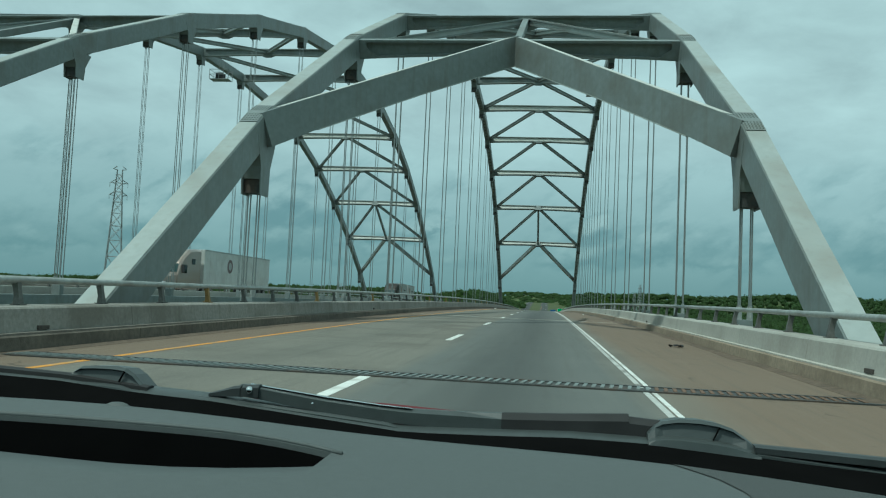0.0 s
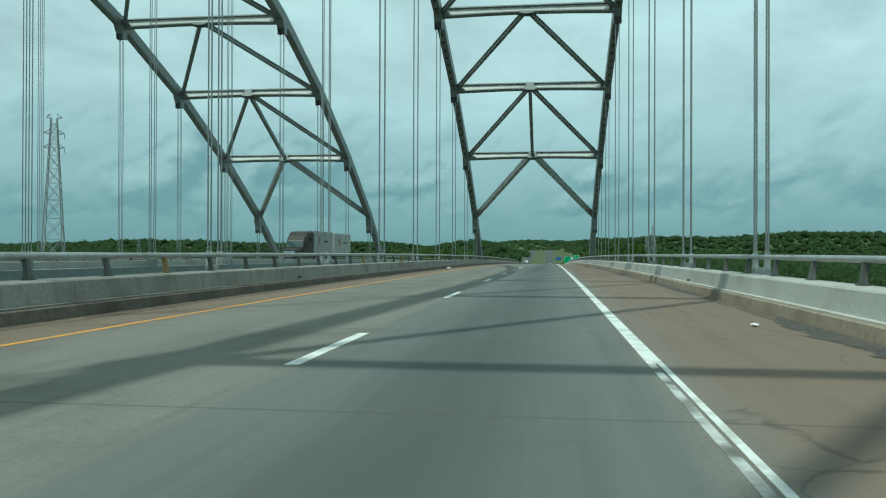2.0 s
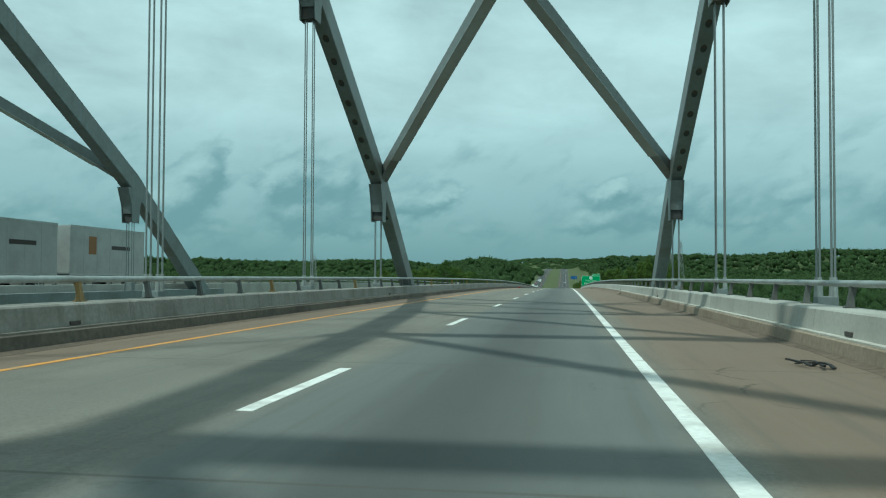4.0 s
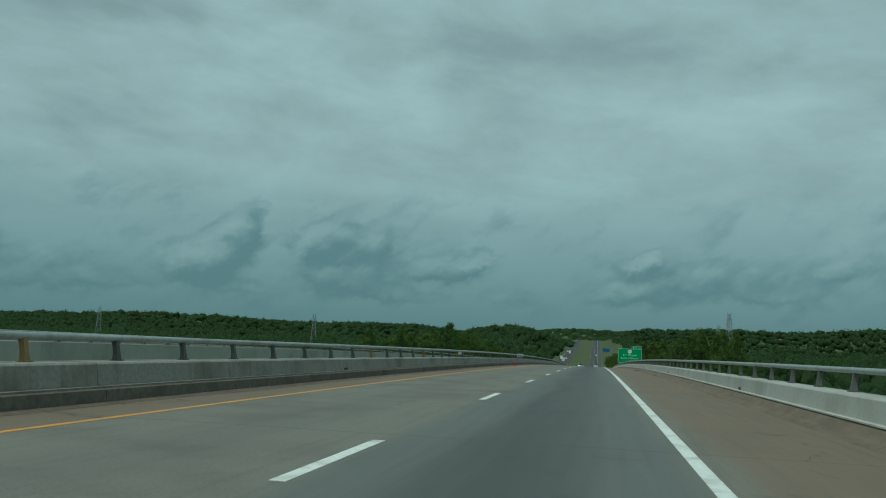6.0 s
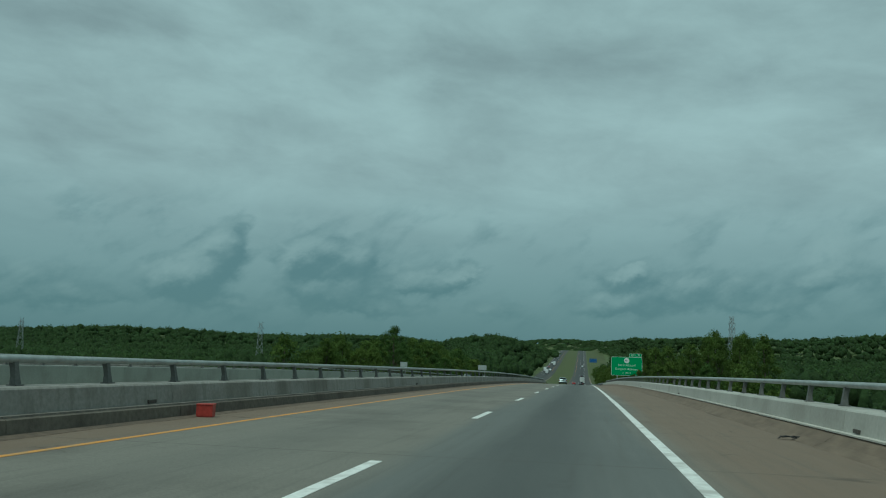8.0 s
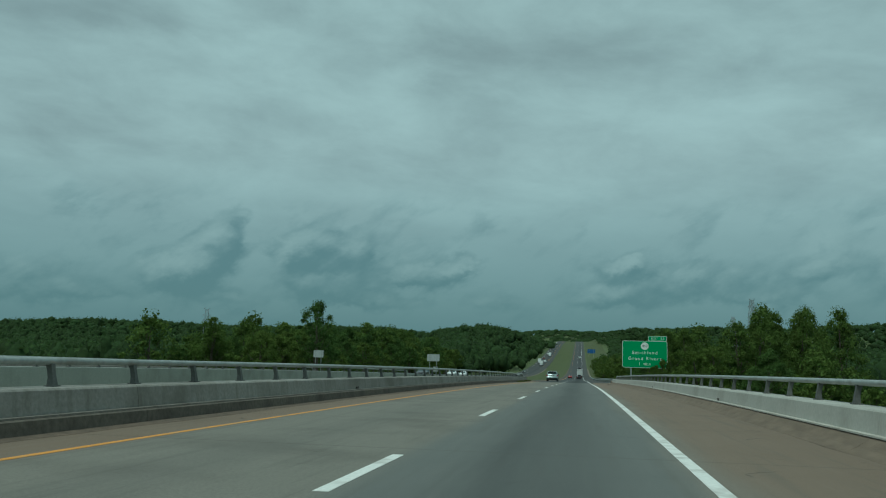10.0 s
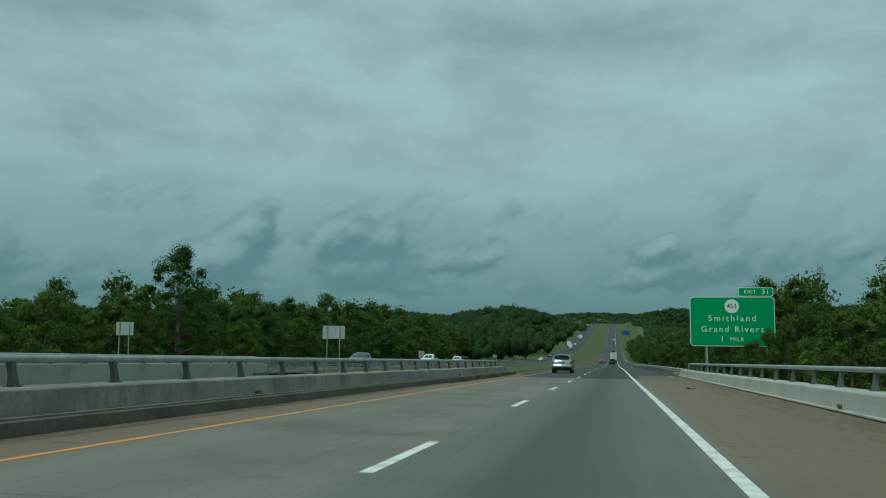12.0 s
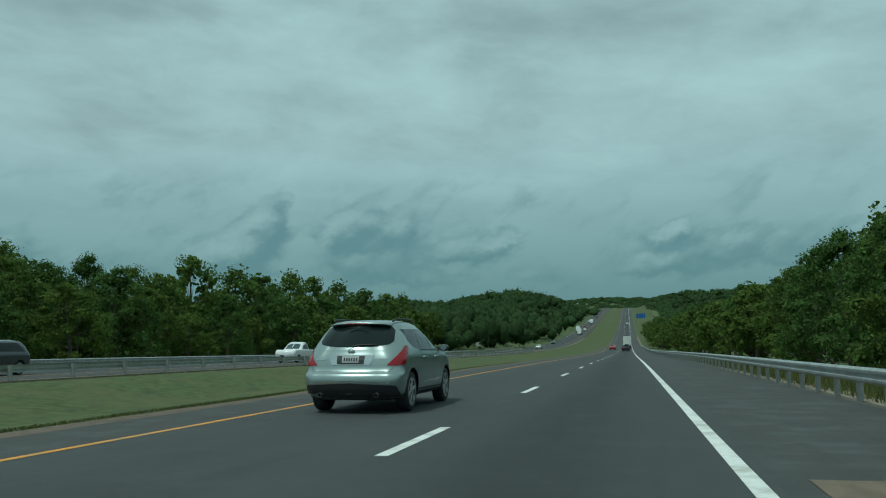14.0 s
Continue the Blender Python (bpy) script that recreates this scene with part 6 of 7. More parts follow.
def build_suv(at):
    car = thing("suv_car", "silver sport utility car with dark tinted rear glass", "car", at=at)
    sh = Shell([(0.27, 0.80, -2.16, 2.20, 0.25, 0.40), (0.36, 0.90, -2.30, 2.34, 0.30, 0.45), (0.50, 0.925, -2.36, 2.40, 0.30, 0.50), (0.62, 0.935, -2.37, 2.40, 0.30, 0.52),
                (0.70, 0.935, -2.34, 2.38, 0.30, 0.55), (0.74, 0.935, -2.27, 2.36, 0.32, 0.55), (0.95, 0.935, -2.23, 2.26, 0.36, 0.60), (1.03, 0.925, -2.20, 2.02, 0.40, 0.62),
                (1.09, 0.91, -2.17, 1.62, 0.42, 0.62), (1.14, 0.895, -2.15, 1.24, 0.44, 0.60), (1.25, 0.855, -2.07, 0.98, 0.44, 0.55), (1.40, 0.795, -1.94, 0.64, 0.44, 0.50),
                (1.52, 0.735, -1.82, 0.34, 0.44, 0.46), (1.60, 0.69, -1.74, 0.12, 0.42, 0.44), (1.645, 0.63, -1.66, -0.06, 0.40, 0.40), (1.675, 0.52, -1.48, -0.25, 0.36, 0.36), (1.69, 0.30, -1.25, -0.45, 0.2, 0.2)])
    lv = [0.27, 0.31, 0.36, 0.42, 0.50, 0.56, 0.62, 0.66, 0.70, 0.72, 0.74, 0.84, 0.95, 0.99, 1.03, 1.06, 1.09, 1.115, 1.14, 1.19, 1.25, 1.32, 1.40, 1.46, 1.52, 1.56, 1.60, 1.625, 1.645, 1.66, 1.675, 1.683, 1.69]
    arches = [(-1.41, 0.37), (1.41, 0.37)]
    part("body", sh.body(arches, 0.43, lv), M["silver"], car, "silver painted body", True)
    bm = bm_new()
    box(bm, (-0.66, -1.9, 0.22), (0.66, 1.9, 0.30), 0.03)
    part("underbody", bm, M["plastic"], car, "dark underbody")
    for ay, _ in arches:
        bm = bm_new()
        for s in (-1, 1):
            rings = [[(s * 0.55, ay + 0.425 * math.cos(a), 0.37 + 0.425 * math.sin(a)), (s * 0.90, ay + 0.425 * math.cos(a), 0.37 + 0.425 * math.sin(a))] for a in np.linspace(-0.25, math.pi + 0.25, 16)]
            loft(bm, rings, False, False)
            loft(bm, [[(s * 0.56, ay - 0.43, 0.28), (s * 0.56, ay + 0.43, 0.28)], [(s * 0.56, ay - 0.43, 0.8), (s * 0.56, ay + 0.43, 0.8)]], False, False)
        part("wheel_well", bm, M["plastic"], car, "black wheel well")
        for s in (-1, 1):
            wheel(car, s * 0.80, ay, 0.365, 0.235)
    # glass
    part("rear_window", sh.patch([(-0.74, 1.285), (-0.66, 1.225), (-0.4, 1.185), (0, 1.175), (0.4, 1.185), (0.66, 1.225), (0.74, 1.285)], [(-0.72, 1.48), (-0.64, 1.555), (-0.36, 1.58), (0, 1.586), (0.36, 1.58), (0.64, 1.555), (0.72, 1.48)], 0.006, 22, 6), M["tinted"], car, "dark tinted rear window", True)
    for s in (-1, 1):
        part("quarter_window", sh.patch([(-1.42, 1.30), (-1.18, 1.18), (-0.86, 1.135)], [(-1.50, 1.505), (-1.25, 1.51), (-0.80, 1.52)], 0.006, 12, 6, s), M["tinted"], car, "dark tinted quarter window", True)
        part("side_window", sh.patch([(-0.80, 1.13), (0.08, 1.12)], [(-0.74, 1.52), (-0.08, 1.53)], 0.006, 10, 6, s), M["tinted"], car, "dark tinted rear door window", True)
        part("side_window", sh.patch([(0.16, 1.12), (1.02, 1.125)], [(0.00, 1.53), (0.12, 1.515)], 0.006, 12, 6, s), M["pane"], car, "front door window", True)
        part("window_trim", sh.patch([(-0.86, 1.112), (1.05, 1.105)], [(-0.86, 1.130), (1.05, 1.120)], 0.010, 24, 1, s), M["plastic"], car)
        part("tail_lamp", sh.patch([(s * 0.66, 0.855), (s * 0.86, 0.845), (s * 1.04, 0.875)], [(s * 1.00, 1.195), (s * 1.08, 1.215), (s * 1.18, 1.16)], 0.012, 10, 8), M["lens_red"], car, "slanted red tail lamp", True)
        for y, z0, z1 in ((-0.83, 0.42, 1.12), (0.12, 0.34, 1.12), (1.06, 0.45, 1.12)):
            part("door_gap", sh.patch([(y - 0.004, z0), (y + 0.004, z0)], [(y - 0.004 + (0.04 if y < 0 else 0), z1), (y + 0.004 + (0.04 if y < 0 else 0), z1)], 0.003, 1, 10, s), M["plastic"], car)
        part("side_cladding", sh.patch([(-0.98, 0.285), (0.98, 0.285)], [(-0.96, 0.40), (0.96, 0.40)], 0.008, 12, 2, s), M["plastic"], car, "dark sill cladding")
        for y in (-0.62, 0.30):
            c = sh.point(s * sh.reach(y, 0.985), 0.985, 0.035)
            bm = bm_new()
            tube(bm, [c + Vector((-s * 0.03, -0.11, 0)), c + Vector((0, -0.08, 0.005)), c + Vector((0, 0.08, 0.005)), c + Vector((-s * 0.03, 0.11, 0))], 0.016, 8)
            part("door_handle", bm, M["chrome"], car, "bright door handle", True)
        bm = bm_new()
        bmesh.ops.create_uvsphere(bm, u_segments=16, v_segments=10, radius=1.0, matrix=Matrix.LocRotScale((s * 1.00, 0.92, 1.155), None, (0.105, 0.06, 0.075)))
        mirror = part("door_mirror", bm, M["dark_paint"], car, "dark door mirror", True)
        bm = bm_new()
        disc(bm, (s * 1.00, 0.862, 1.158), (0, 1, 0), 0, 0.060, 0.006, 20)
        part("mirror_glass", bm, M["chrome"], mirror)
        bm = bm_new()
        beam(bm, (s * 0.86, 0.95, 1.13), (s * 0.98, 0.93, 1.14), 0.05, 0.04)
        part("mirror_arm", bm, M["plastic"], mirror)
        bm = bm_new()
        pts = [(s * 0.575, -1.50, 1.655), (s * 0.60, -1.36, 1.695), (s * 0.615, -0.9, 1.712), (s * 0.60, -0.3, 1.705), (s * 0.555, 0.02, 1.675)]
        tube(bm, pts, 0.018, 8)
        part("roof_rail", bm, M["plastic"], car, "black roof rail", True)
        bm = bm_new()
        c = Vector((s * 0.52, -2.34, 0.34))
        disc(bm, c, (0, 1, 0), 0.030, 0.040, 0.05, 16)
        part("exhaust_pipe", bm, M["steel_dark"], car, "dark steel exhaust tip")
    part("lower_cladding", sh.patch([(-0.98, 0.285), (0, 0.285), (0.98, 0.285)], [(-0.86, 0.50), (0, 0.545), (0.86, 0.50)], 0.010, 18, 3), M["plastic"], car, "dark lower bumper cladding", True)
    part("bumper_strip", sh.patch([(-0.78, 0.535), (0, 0.570), (0.78, 0.535)], [(-0.76, 0.55), (0, 0.585), (0.76, 0.55)], 0.014, 18, 1), M["chrome"], car)
    for lo, hi in ((((-0.72, 0.745), (-0.80, 0.84)), ((-0.712, 0.745), (-0.792, 0.84))), (((0.72, 0.745), (0.80, 0.84)), ((0.712, 0.745), (0.792, 0.84))), (((-0.72, 0.740), (0.72, 0.740)), ((-0.72, 0.748), (0.72, 0.748)))):
        part("tailgate_gap", sh.patch(lo, hi, 0.004, 16, 1), M["plastic"], car)
    part("plate_recess", sh.patch([(-0.36, 0.865), (0.36, 0.865)], [(-0.43, 1.035), (0.43, 1.035)], 0.008, 10, 2), M["chrome"], car, "chrome surround of the plate")
    part("plate_shadow", sh.patch([(-0.25, 0.875), (0.25, 0.875)], [(-0.26, 1.025), (0.26, 1.025)], 0.014, 8, 2), M["plastic"], car)
    plate = part("number_plate", sh.patch([(-0.155, 0.905), (0.155, 0.905)], [(-0.155, 1.02), (0.155, 1.02)], 0.022, 6, 2), M["plate"], car, "pale number plate with dark bars")
    for i in range(6):
        x = -0.12 + 0.045 * i
        part("bar", sh.patch([(x, 0.930), (x + 0.028, 0.930)], [(x, 0.992), (x + 0.028, 0.992)], 0.026, 1, 1), M["sign_black"], plate)
    bm = bm_new()
    c = sh.point(0.0, 1.105, 0.02)
    disc(bm, c, (0, 1, 0.15), 0.038, 0.054, 0.006, 24)
    box(bm, c + Vector((-0.066, -0.008, -0.010)), c + Vector((0.066, 0.004, 0.010)))
    part("badge", bm, M["alloy"], car, "plain round bright badge")
    for a0, a1 in ((-0.70, -0.50), (0.44, 0.66)):
        part("badge_strip", sh.patch([(a0, 0.955), (a1, 0.955)], [(a0, 0.975), (a1, 0.975)], 0.008, 6, 1), M["chrome"], car)
    bm = bm_new()
    loft(bm, [[(x, y0 + 0.07, z0), (x, y0 + 0.26, z0 + 0.035), (x, y0 + 0.26, z0 - 0.02), (x, y0 + 0.075, z0 - 0.018)] for x, y0, z0 in
              ((-0.58, -1.74, 1.585), (-0.46, -1.82, 1.605), (-0.25, -1.855, 1.618), (0, -1.865, 1.622), (0.25, -1.855, 1.618), (0.46, -1.82, 1.605), (0.58, -1.74, 1.585))])
    sp = part("spoiler", bm, M["silver"], car, "silver roof spoiler", True)
    bm = bm_new()
    box(bm, (-0.21, -1.872, 1.596), (0.21, -1.845, 1.616), 0.004)
    part("brake_lamp", bm, M["lens_red"], sp, "red high brake lamp")
    bm = bm_new()
    tube(bm, [sh.point(0.0, 1.19, 0.03), sh.point(0.12, 1.215, 0.03), sh.point(0.40, 1.225, 0.025)], 0.010, 6)
    part("rear_wiper", bm, M["plastic"], car, "black rear wiper")
    part("windscreen", Shell.patch(sh, [(sh.reach(1.2, 1.15) + 0.35, 1.15), (sh.reach(1.2, 1.15) + 0.9, 1.15)], [(sh.reach(0.05, 1.56) + 0.25, 1.56), (sh.reach(0.05, 1.56) + 0.6, 1.56)], 0.006, 8, 6), M["pane"], car, "windscreen", True)
    return car


def build_car(name, at, paint, label, kind="sedan", group="oncoming cars"):
    """A passenger car seen far off: shell, glass, lamps and wheels."""
    car = thing(name, label, "car" if kind != "pickup" else "pickup truck", group, at=at)
    if kind == "sedan":
        rows = [(0.25, 0.75, -2.15, 2.2, 0.25, 0.4), (0.45, 0.88, -2.35, 2.38, 0.3, 0.5), (0.70, 0.90, -2.36, 2.36, 0.32, 0.55), (0.86, 0.89, -2.30, 2.15, 0.34, 0.6), (0.93, 0.86, -2.1, 1.3, 0.36, 0.55),
                (0.98, 0.84, -1.85, 0.95, 0.36, 0.5), (1.2, 0.74, -1.45, 0.45, 0.36, 0.45), (1.38, 0.62, -1.0, 0.0, 0.34, 0.36), (1.44, 0.40, -0.7, -0.2, 0.2, 0.2)]
        win, top = (0.99, 1.33), 1.44
        span = (-1.25, 0.75)
    elif kind == "van":
        rows = [(0.28, 0.78, -2.15, 2.1, 0.25, 0.4), (0.5, 0.92, -2.3, 2.32, 0.3, 0.5), (0.85, 0.94, -2.3, 2.28, 0.3, 0.55), (1.02, 0.93, -2.26, 1.85, 0.32, 0.55), (1.12, 0.90, -2.22, 1.25, 0.34, 0.5),
                (1.4, 0.82, -2.05, 0.75, 0.36, 0.45), (1.62, 0.70, -1.85, 0.2, 0.36, 0.4), (1.70, 0.45, -1.5, -0.1, 0.25, 0.25)]
        win, top = (1.14, 1.56), 1.7
        span = (-1.7, 0.75)
    else:
        rows = [(0.35, 0.85, -2.75, 2.7, 0.1, 0.3), (0.6, 0.97, -2.85, 2.85, 0.1, 0.3), (1.0, 0.98, -2.85, 2.82, 0.1, 0.32), (1.15, 0.96, -2.84, 2.6, 0.1, 0.35)]
        win, top = (1.2, 1.7), 1.85
        span = (-0.6, 0.9)
    sh = Shell(rows)
    zs = np.array([r[0] for r in rows])
    lv = sorted(set(zs.tolist() + ((zs[1:] + zs[:-1]) / 2).tolist()))
    wy = 1.35 if kind != "pickup" else 1.75
    part("body", sh.body([(-wy, 0.34), (wy, 0.34)], 0.40, lv), M[paint], car, "", True)
    if kind == "pickup":
        cab = Shell([(1.13, 0.93, -0.95, 1.35, 0.15, 0.3), (1.25, 0.90, -0.92, 1.1, 0.18, 0.35), (1.6, 0.80, -0.80, 0.65, 0.2, 0.35), (1.78, 0.72, -0.70, 0.35, 0.2, 0.3), (1.85, 0.55, -0.5, 0.1, 0.2, 0.25)])
        part("cab", cab.body([], 0.1, [1.13, 1.19, 1.25, 1.42, 1.6, 1.7, 1.78, 1.82, 1.85]), M[paint], car, "", True)
        bm = bm_new()
        box(bm, (-0.86, -2.74, 0.98), (0.86, -1.02, 1.158))
        part("load_bed", bm, M["plastic"], car, "dark load bed")
        gl = cab
    else:
        gl = sh
    for s in (-1, 1):
        part("side_window", gl.patch([(span[0], win[0]), (span[1], win[0])], [(span[0] * 0.75, win[1]), (span[1] * 0.25, win[1])], 0.006, 8, 3, s), M["tinted"], car, "", True)
        for y in (-wy, wy):
            wheel(car, s * 0.80, y, 0.34, 0.22, 5)
        lamp_a = sh.outline(0.75)
        total = float(np.sum(np.hypot(*np.diff(lamp_a, axis=0).T)))
        part("head_lamp", sh.patch([(s * (total - 0.80), 0.66), (s * (total - 0.45), 0.66)], [(s * (total - 0.85), 0.80), (s * (total - 0.45), 0.78)], 0.01, 5, 2), M["lens_clear"], car)
        part("tail_lamp", sh.patch([(s * 0.55, 0.72), (s * 0.85, 0.72)], [(s * 0.55, 0.88), (s * 0.85, 0.88)], 0.01, 5, 2), M["lens_red"], car)
    zt = win[0] + 0.02
    tot = float(np.sum(np.hypot(*np.diff(gl.outline(zt), axis=0).T)))
    tot2 = float(np.sum(np.hypot(*np.diff(gl.outline(win[1]), axis=0).T)))
    part("windscreen", gl.patch([(tot - 0.7, zt), (tot - 0.001, zt)], [(tot2 - 0.55, win[1]), (tot2 - 0.001, win[1])], 0.008, 6, 4), M["pane"], car, "", True)
    part("windscreen", gl.patch([(-tot + 0.7, zt), (-tot + 0.001, zt)], [(-tot2 + 0.55, win[1]), (-tot2 + 0.001, win[1])], 0.008, 6, 4), M["pane"], car, "", True)
    part("rear_window", gl.patch([(-0.55, zt + 0.02), (0.55, zt + 0.02)], [(-0.48, win[1]), (0.48, win[1])], 0.008, 8, 4), M["tinted"], car, "", True)
    total = float(np.sum(np.hypot(*np.diff(sh.outline(0.62), axis=0).T)))
    part("grille", sh.patch([(total - 0.42, 0.50), (total - 0.001, 0.50)], [(total - 0.42, 0.68), (total - 0.001, 0.68)], 0.012, 4, 2), M["plastic"], car)
    bm = bm_new()
    box(bm, (-0.8, -2.0, 0.2), (0.8, 2.0, 0.3))
    part("underbody", bm, M["plastic"], car)
    return car


def trailer_box(parent, y0, y1, paint, decal):
    """A panelled box trailer from y0 to y1 behind the tractor, with rails, doors, landing gear and wheels."""
    bm = bm_new()
    box(bm, (-1.28, y0, 1.15), (1.28, y1, 4.08), 0.03)
    b = part("trailer_body", bm, M[paint], parent, "pale panelled trailer box")
    n = int((y1 - y0) / 1.22)
    for s in (-1, 1):
        for i in range(1, n):
            y = y0 + (y1 - y0) * i / n
            bm = bm_new()
            box(bm, (s * 1.28 - 0.008, y - 0.02, 1.22), (s * 1.28 + 0.008, y + 0.02, 4.0))
            part("panel_rib", bm, M[paint], b)
        for z in (1.17, 4.04):
            bm = bm_new()
            box(bm, (s * 1.28 - 0.02, y0, z - 0.06), (s * 1.28 + 0.02, y1, z + 0.06))
            part("side_rail", bm, M["guard"], b)
        if decal == "seal":
            bm = bm_new()
            disc(bm, (s * 1.296, y0 + 5.6, 2.9), (1, 0, 0), 0, 0.62, 0.003, 28)
            part("roundel", bm, M["seal"], b, "maroon roundel decal")
            bm = bm_new()
            disc(bm, (s * 1.300, y0 + 5.6, 2.9), (1, 0, 0), 0, 0.36, 0.003, 28)
            part("roundel_middle", bm, M["trailer_grey"], b)
        else:
            bm = bm_new()
            box(bm, (s * 1.294 - 0.004, y0 + 1.9, 2.4), (s * 1.294 + 0.004, y0 + 2.7, 3.5), 0.002)
            part("shield_decal", bm, M["gold"], b, "plain brown and gold shield decal")
            bm = bm_new()
            box(bm, (s * 1.294 - 0.004, y0 + 4.4, 2.75), (s * 1.294 + 0.004, y0 + 6.6, 3.0), 0.002)
            part("lettering_bar", bm, M["brown_paint"], b)
    bm = bm_new()
    box(bm, (-0.5, y0 + 1.0, 0.95), (0.5, y1 - 0.3, 1.15))
    part("chassis", bm, M["plastic"], parent)
    for s in (-1, 1):
        for y in ((y1 - 2.6, y1 - 1.35) if y1 - y0 > 10 else (y1 - 1.6,)):
            wheel(parent, s * 1.05, y, 0.50, 0.50, 5, "guard")


def build_truck(at, cab_paint, boxes, trailer_paint, decal, label, group="trucks on the opposite bridge"):
    """A conventional tractor, nose at y = 0, with one or more trailers behind it (towards +y)."""
    tr = thing("truck", label, "truck", group, at=at)

    def cabin(name, rings, label=""):
        bm = bm_new()
        loft(bm, [[(-w + 0.06, y, z0), (w - 0.06, y, z0), (w, y, z0 + 0.06), (w, y, z1 - 0.18), (w - 0.16, y, z1), (-w + 0.16, y, z1), (-w, y, z1 - 0.18), (-w, y, z0 + 0.06)] for y, w, z0, z1 in rings])
        return part(name, bm, M[cab_paint], tr, label)

    hood = cabin("bonnet", [(0.15, 0.70, 0.75, 1.55), (0.35, 0.80, 0.62, 1.72), (1.6, 0.98, 0.60, 1.95), (2.1, 1.05, 0.60, 2.0)], "sloping painted bonnet")
    cabin("cab", [(2.05, 1.10, 0.65, 2.02), (2.55, 1.12, 0.65, 2.85), (3.1, 1.15, 0.65, 3.35), (4.0, 1.18, 0.65, 3.9), (5.3, 1.20, 0.65, 4.02), (6.0, 1.20, 0.70, 4.02)], "painted sleeper cab with a roof fairing")
    bm = bm_new()
    loft(bm, [[(-1.0, 2.04, 2.05), (1.0, 2.04, 2.05)], [(-0.96, 2.45, 2.72), (0.96, 2.45, 2.72)]], False, False)
    part("windscreen", bm, M["pane"], tr, "raked windscreen")
    for s in (-1, 1):
        bm = bm_new()
        box(bm, (s * 1.15 - 0.02, 2.65, 2.0), (s * 1.15 + 0.03, 3.55, 2.65), 0.01)
        part("side_window", bm, M["tinted"], tr)
        bm = bm_new()
        box(bm, (s * 1.20 - 0.02, 4.3, 2.75), (s * 1.20 + 0.02, 4.9, 3.2), 0.01)
        part("sleeper_window", bm, M["tinted"], tr)
        bm = bm_new()
        box(bm, (s * 1.42 - 0.1, 2.25, 2.0), (s * 1.42 + 0.1, 2.34, 2.65), 0.03)
        mir = part("mirror", bm, M["plastic"], tr, "tall black door mirror")
        bm = bm_new()
        beam(bm, (s * 1.12, 2.45, 2.55), (s * 1.40, 2.3, 2.5), 0.04, 0.04)
        part("mirror_arm", bm, M["plastic"], mir)
        bm = bm_new()
        box(bm, (s * 0.82 - 0.16, 0.22, 0.95), (s * 0.82 + 0.12, 0.5, 1.25), 0.05)
        part("head_lamp", bm, M["lens_clear"], tr)
        bm = bm_new()
        box(bm, (s * 1.0 - 0.2, 4.0, 0.55), (s * 1.0 + 0.18, 5.8, 1.1), 0.06)
        part("fuel_tank", bm, M["guard"], tr, "steel fuel tank")
        for y in (1.15, 6.6, 7.9):
            wheel(tr, s * 1.05, y, 0.50, 0.32 if y < 2 else 0.50, 5, "guard")
    bm = bm_new()
    box(bm, (-0.62, 0.08, 0.85), (0.62, 0.18, 1.5), 0.03)
    part("grille", bm, M["chrome"], tr, "chrome grille")
    bm = bm_new()
    box(bm, (-1.12, -0.02, 0.42), (1.12, 0.3, 0.78), 0.05)
    part("bumper", bm, M["chrome"] if cab_paint != "brown_paint" else M["plastic"], tr)
    bm = bm_new()
    box(bm, (-0.45, 0.6, 0.75), (0.45, 8.6, 1.0))
    part("chassis", bm, M["plastic"], tr)
    for y0, y1 in boxes:
        trailer_box(tr, y0, y1, trailer_paint, decal)
    return tr


def build_box_truck(at, label):
    tr = thing("box_truck", label, "truck", "traffic ahead", at=at)
    bm = bm_new()
    box(bm, (-1.22, -7.0, 1.0), (1.22, 0, 3.9), 0.03)
    part("cargo_box", bm, M["white_paint"], tr, "plain white cargo box")
    bm = bm_new()
    box(bm, (-1.1, -7.03, 1.1), (1.1, -7.005, 3.75), 0.01)
    part("rear_door", bm, M["trailer"], tr)
    bm = bm_new()
    box(bm, (-1.05, 0.1, 0.7), (1.05, 2.2, 2.6), 0.15)
    part("cab", bm, M["white_paint"], tr)
    bm = bm_new()
    box(bm, (-0.9, -7.0, 0.6), (0.9, 2.0, 0.95))
    part("chassis", bm, M["plastic"], tr)
    for s in (-1, 1):
        bm = bm_new()
        box(bm, (s * 0.95 - 0.12, -7.06, 0.75), (s * 0.95 + 0.12, -7.0, 0.92))
        part("tail_lamp", bm, M["lens_red"], tr)
        for y in (-5.6, 1.0):
            wheel(tr, s * 0.98, y, 0.48, 0.3, 5, "guard")


def on_road(x, y, turn=0.0):
    grade = math.degrees(math.atan((rz(y + 2) - rz(y - 2)) / 4))
    return pose(x, y, rz(y) + 0.004) @ pose(0, 0, 0, 0, 0, turn) @ pose(0, 0, 0, grade if turn == 0 else -grade)


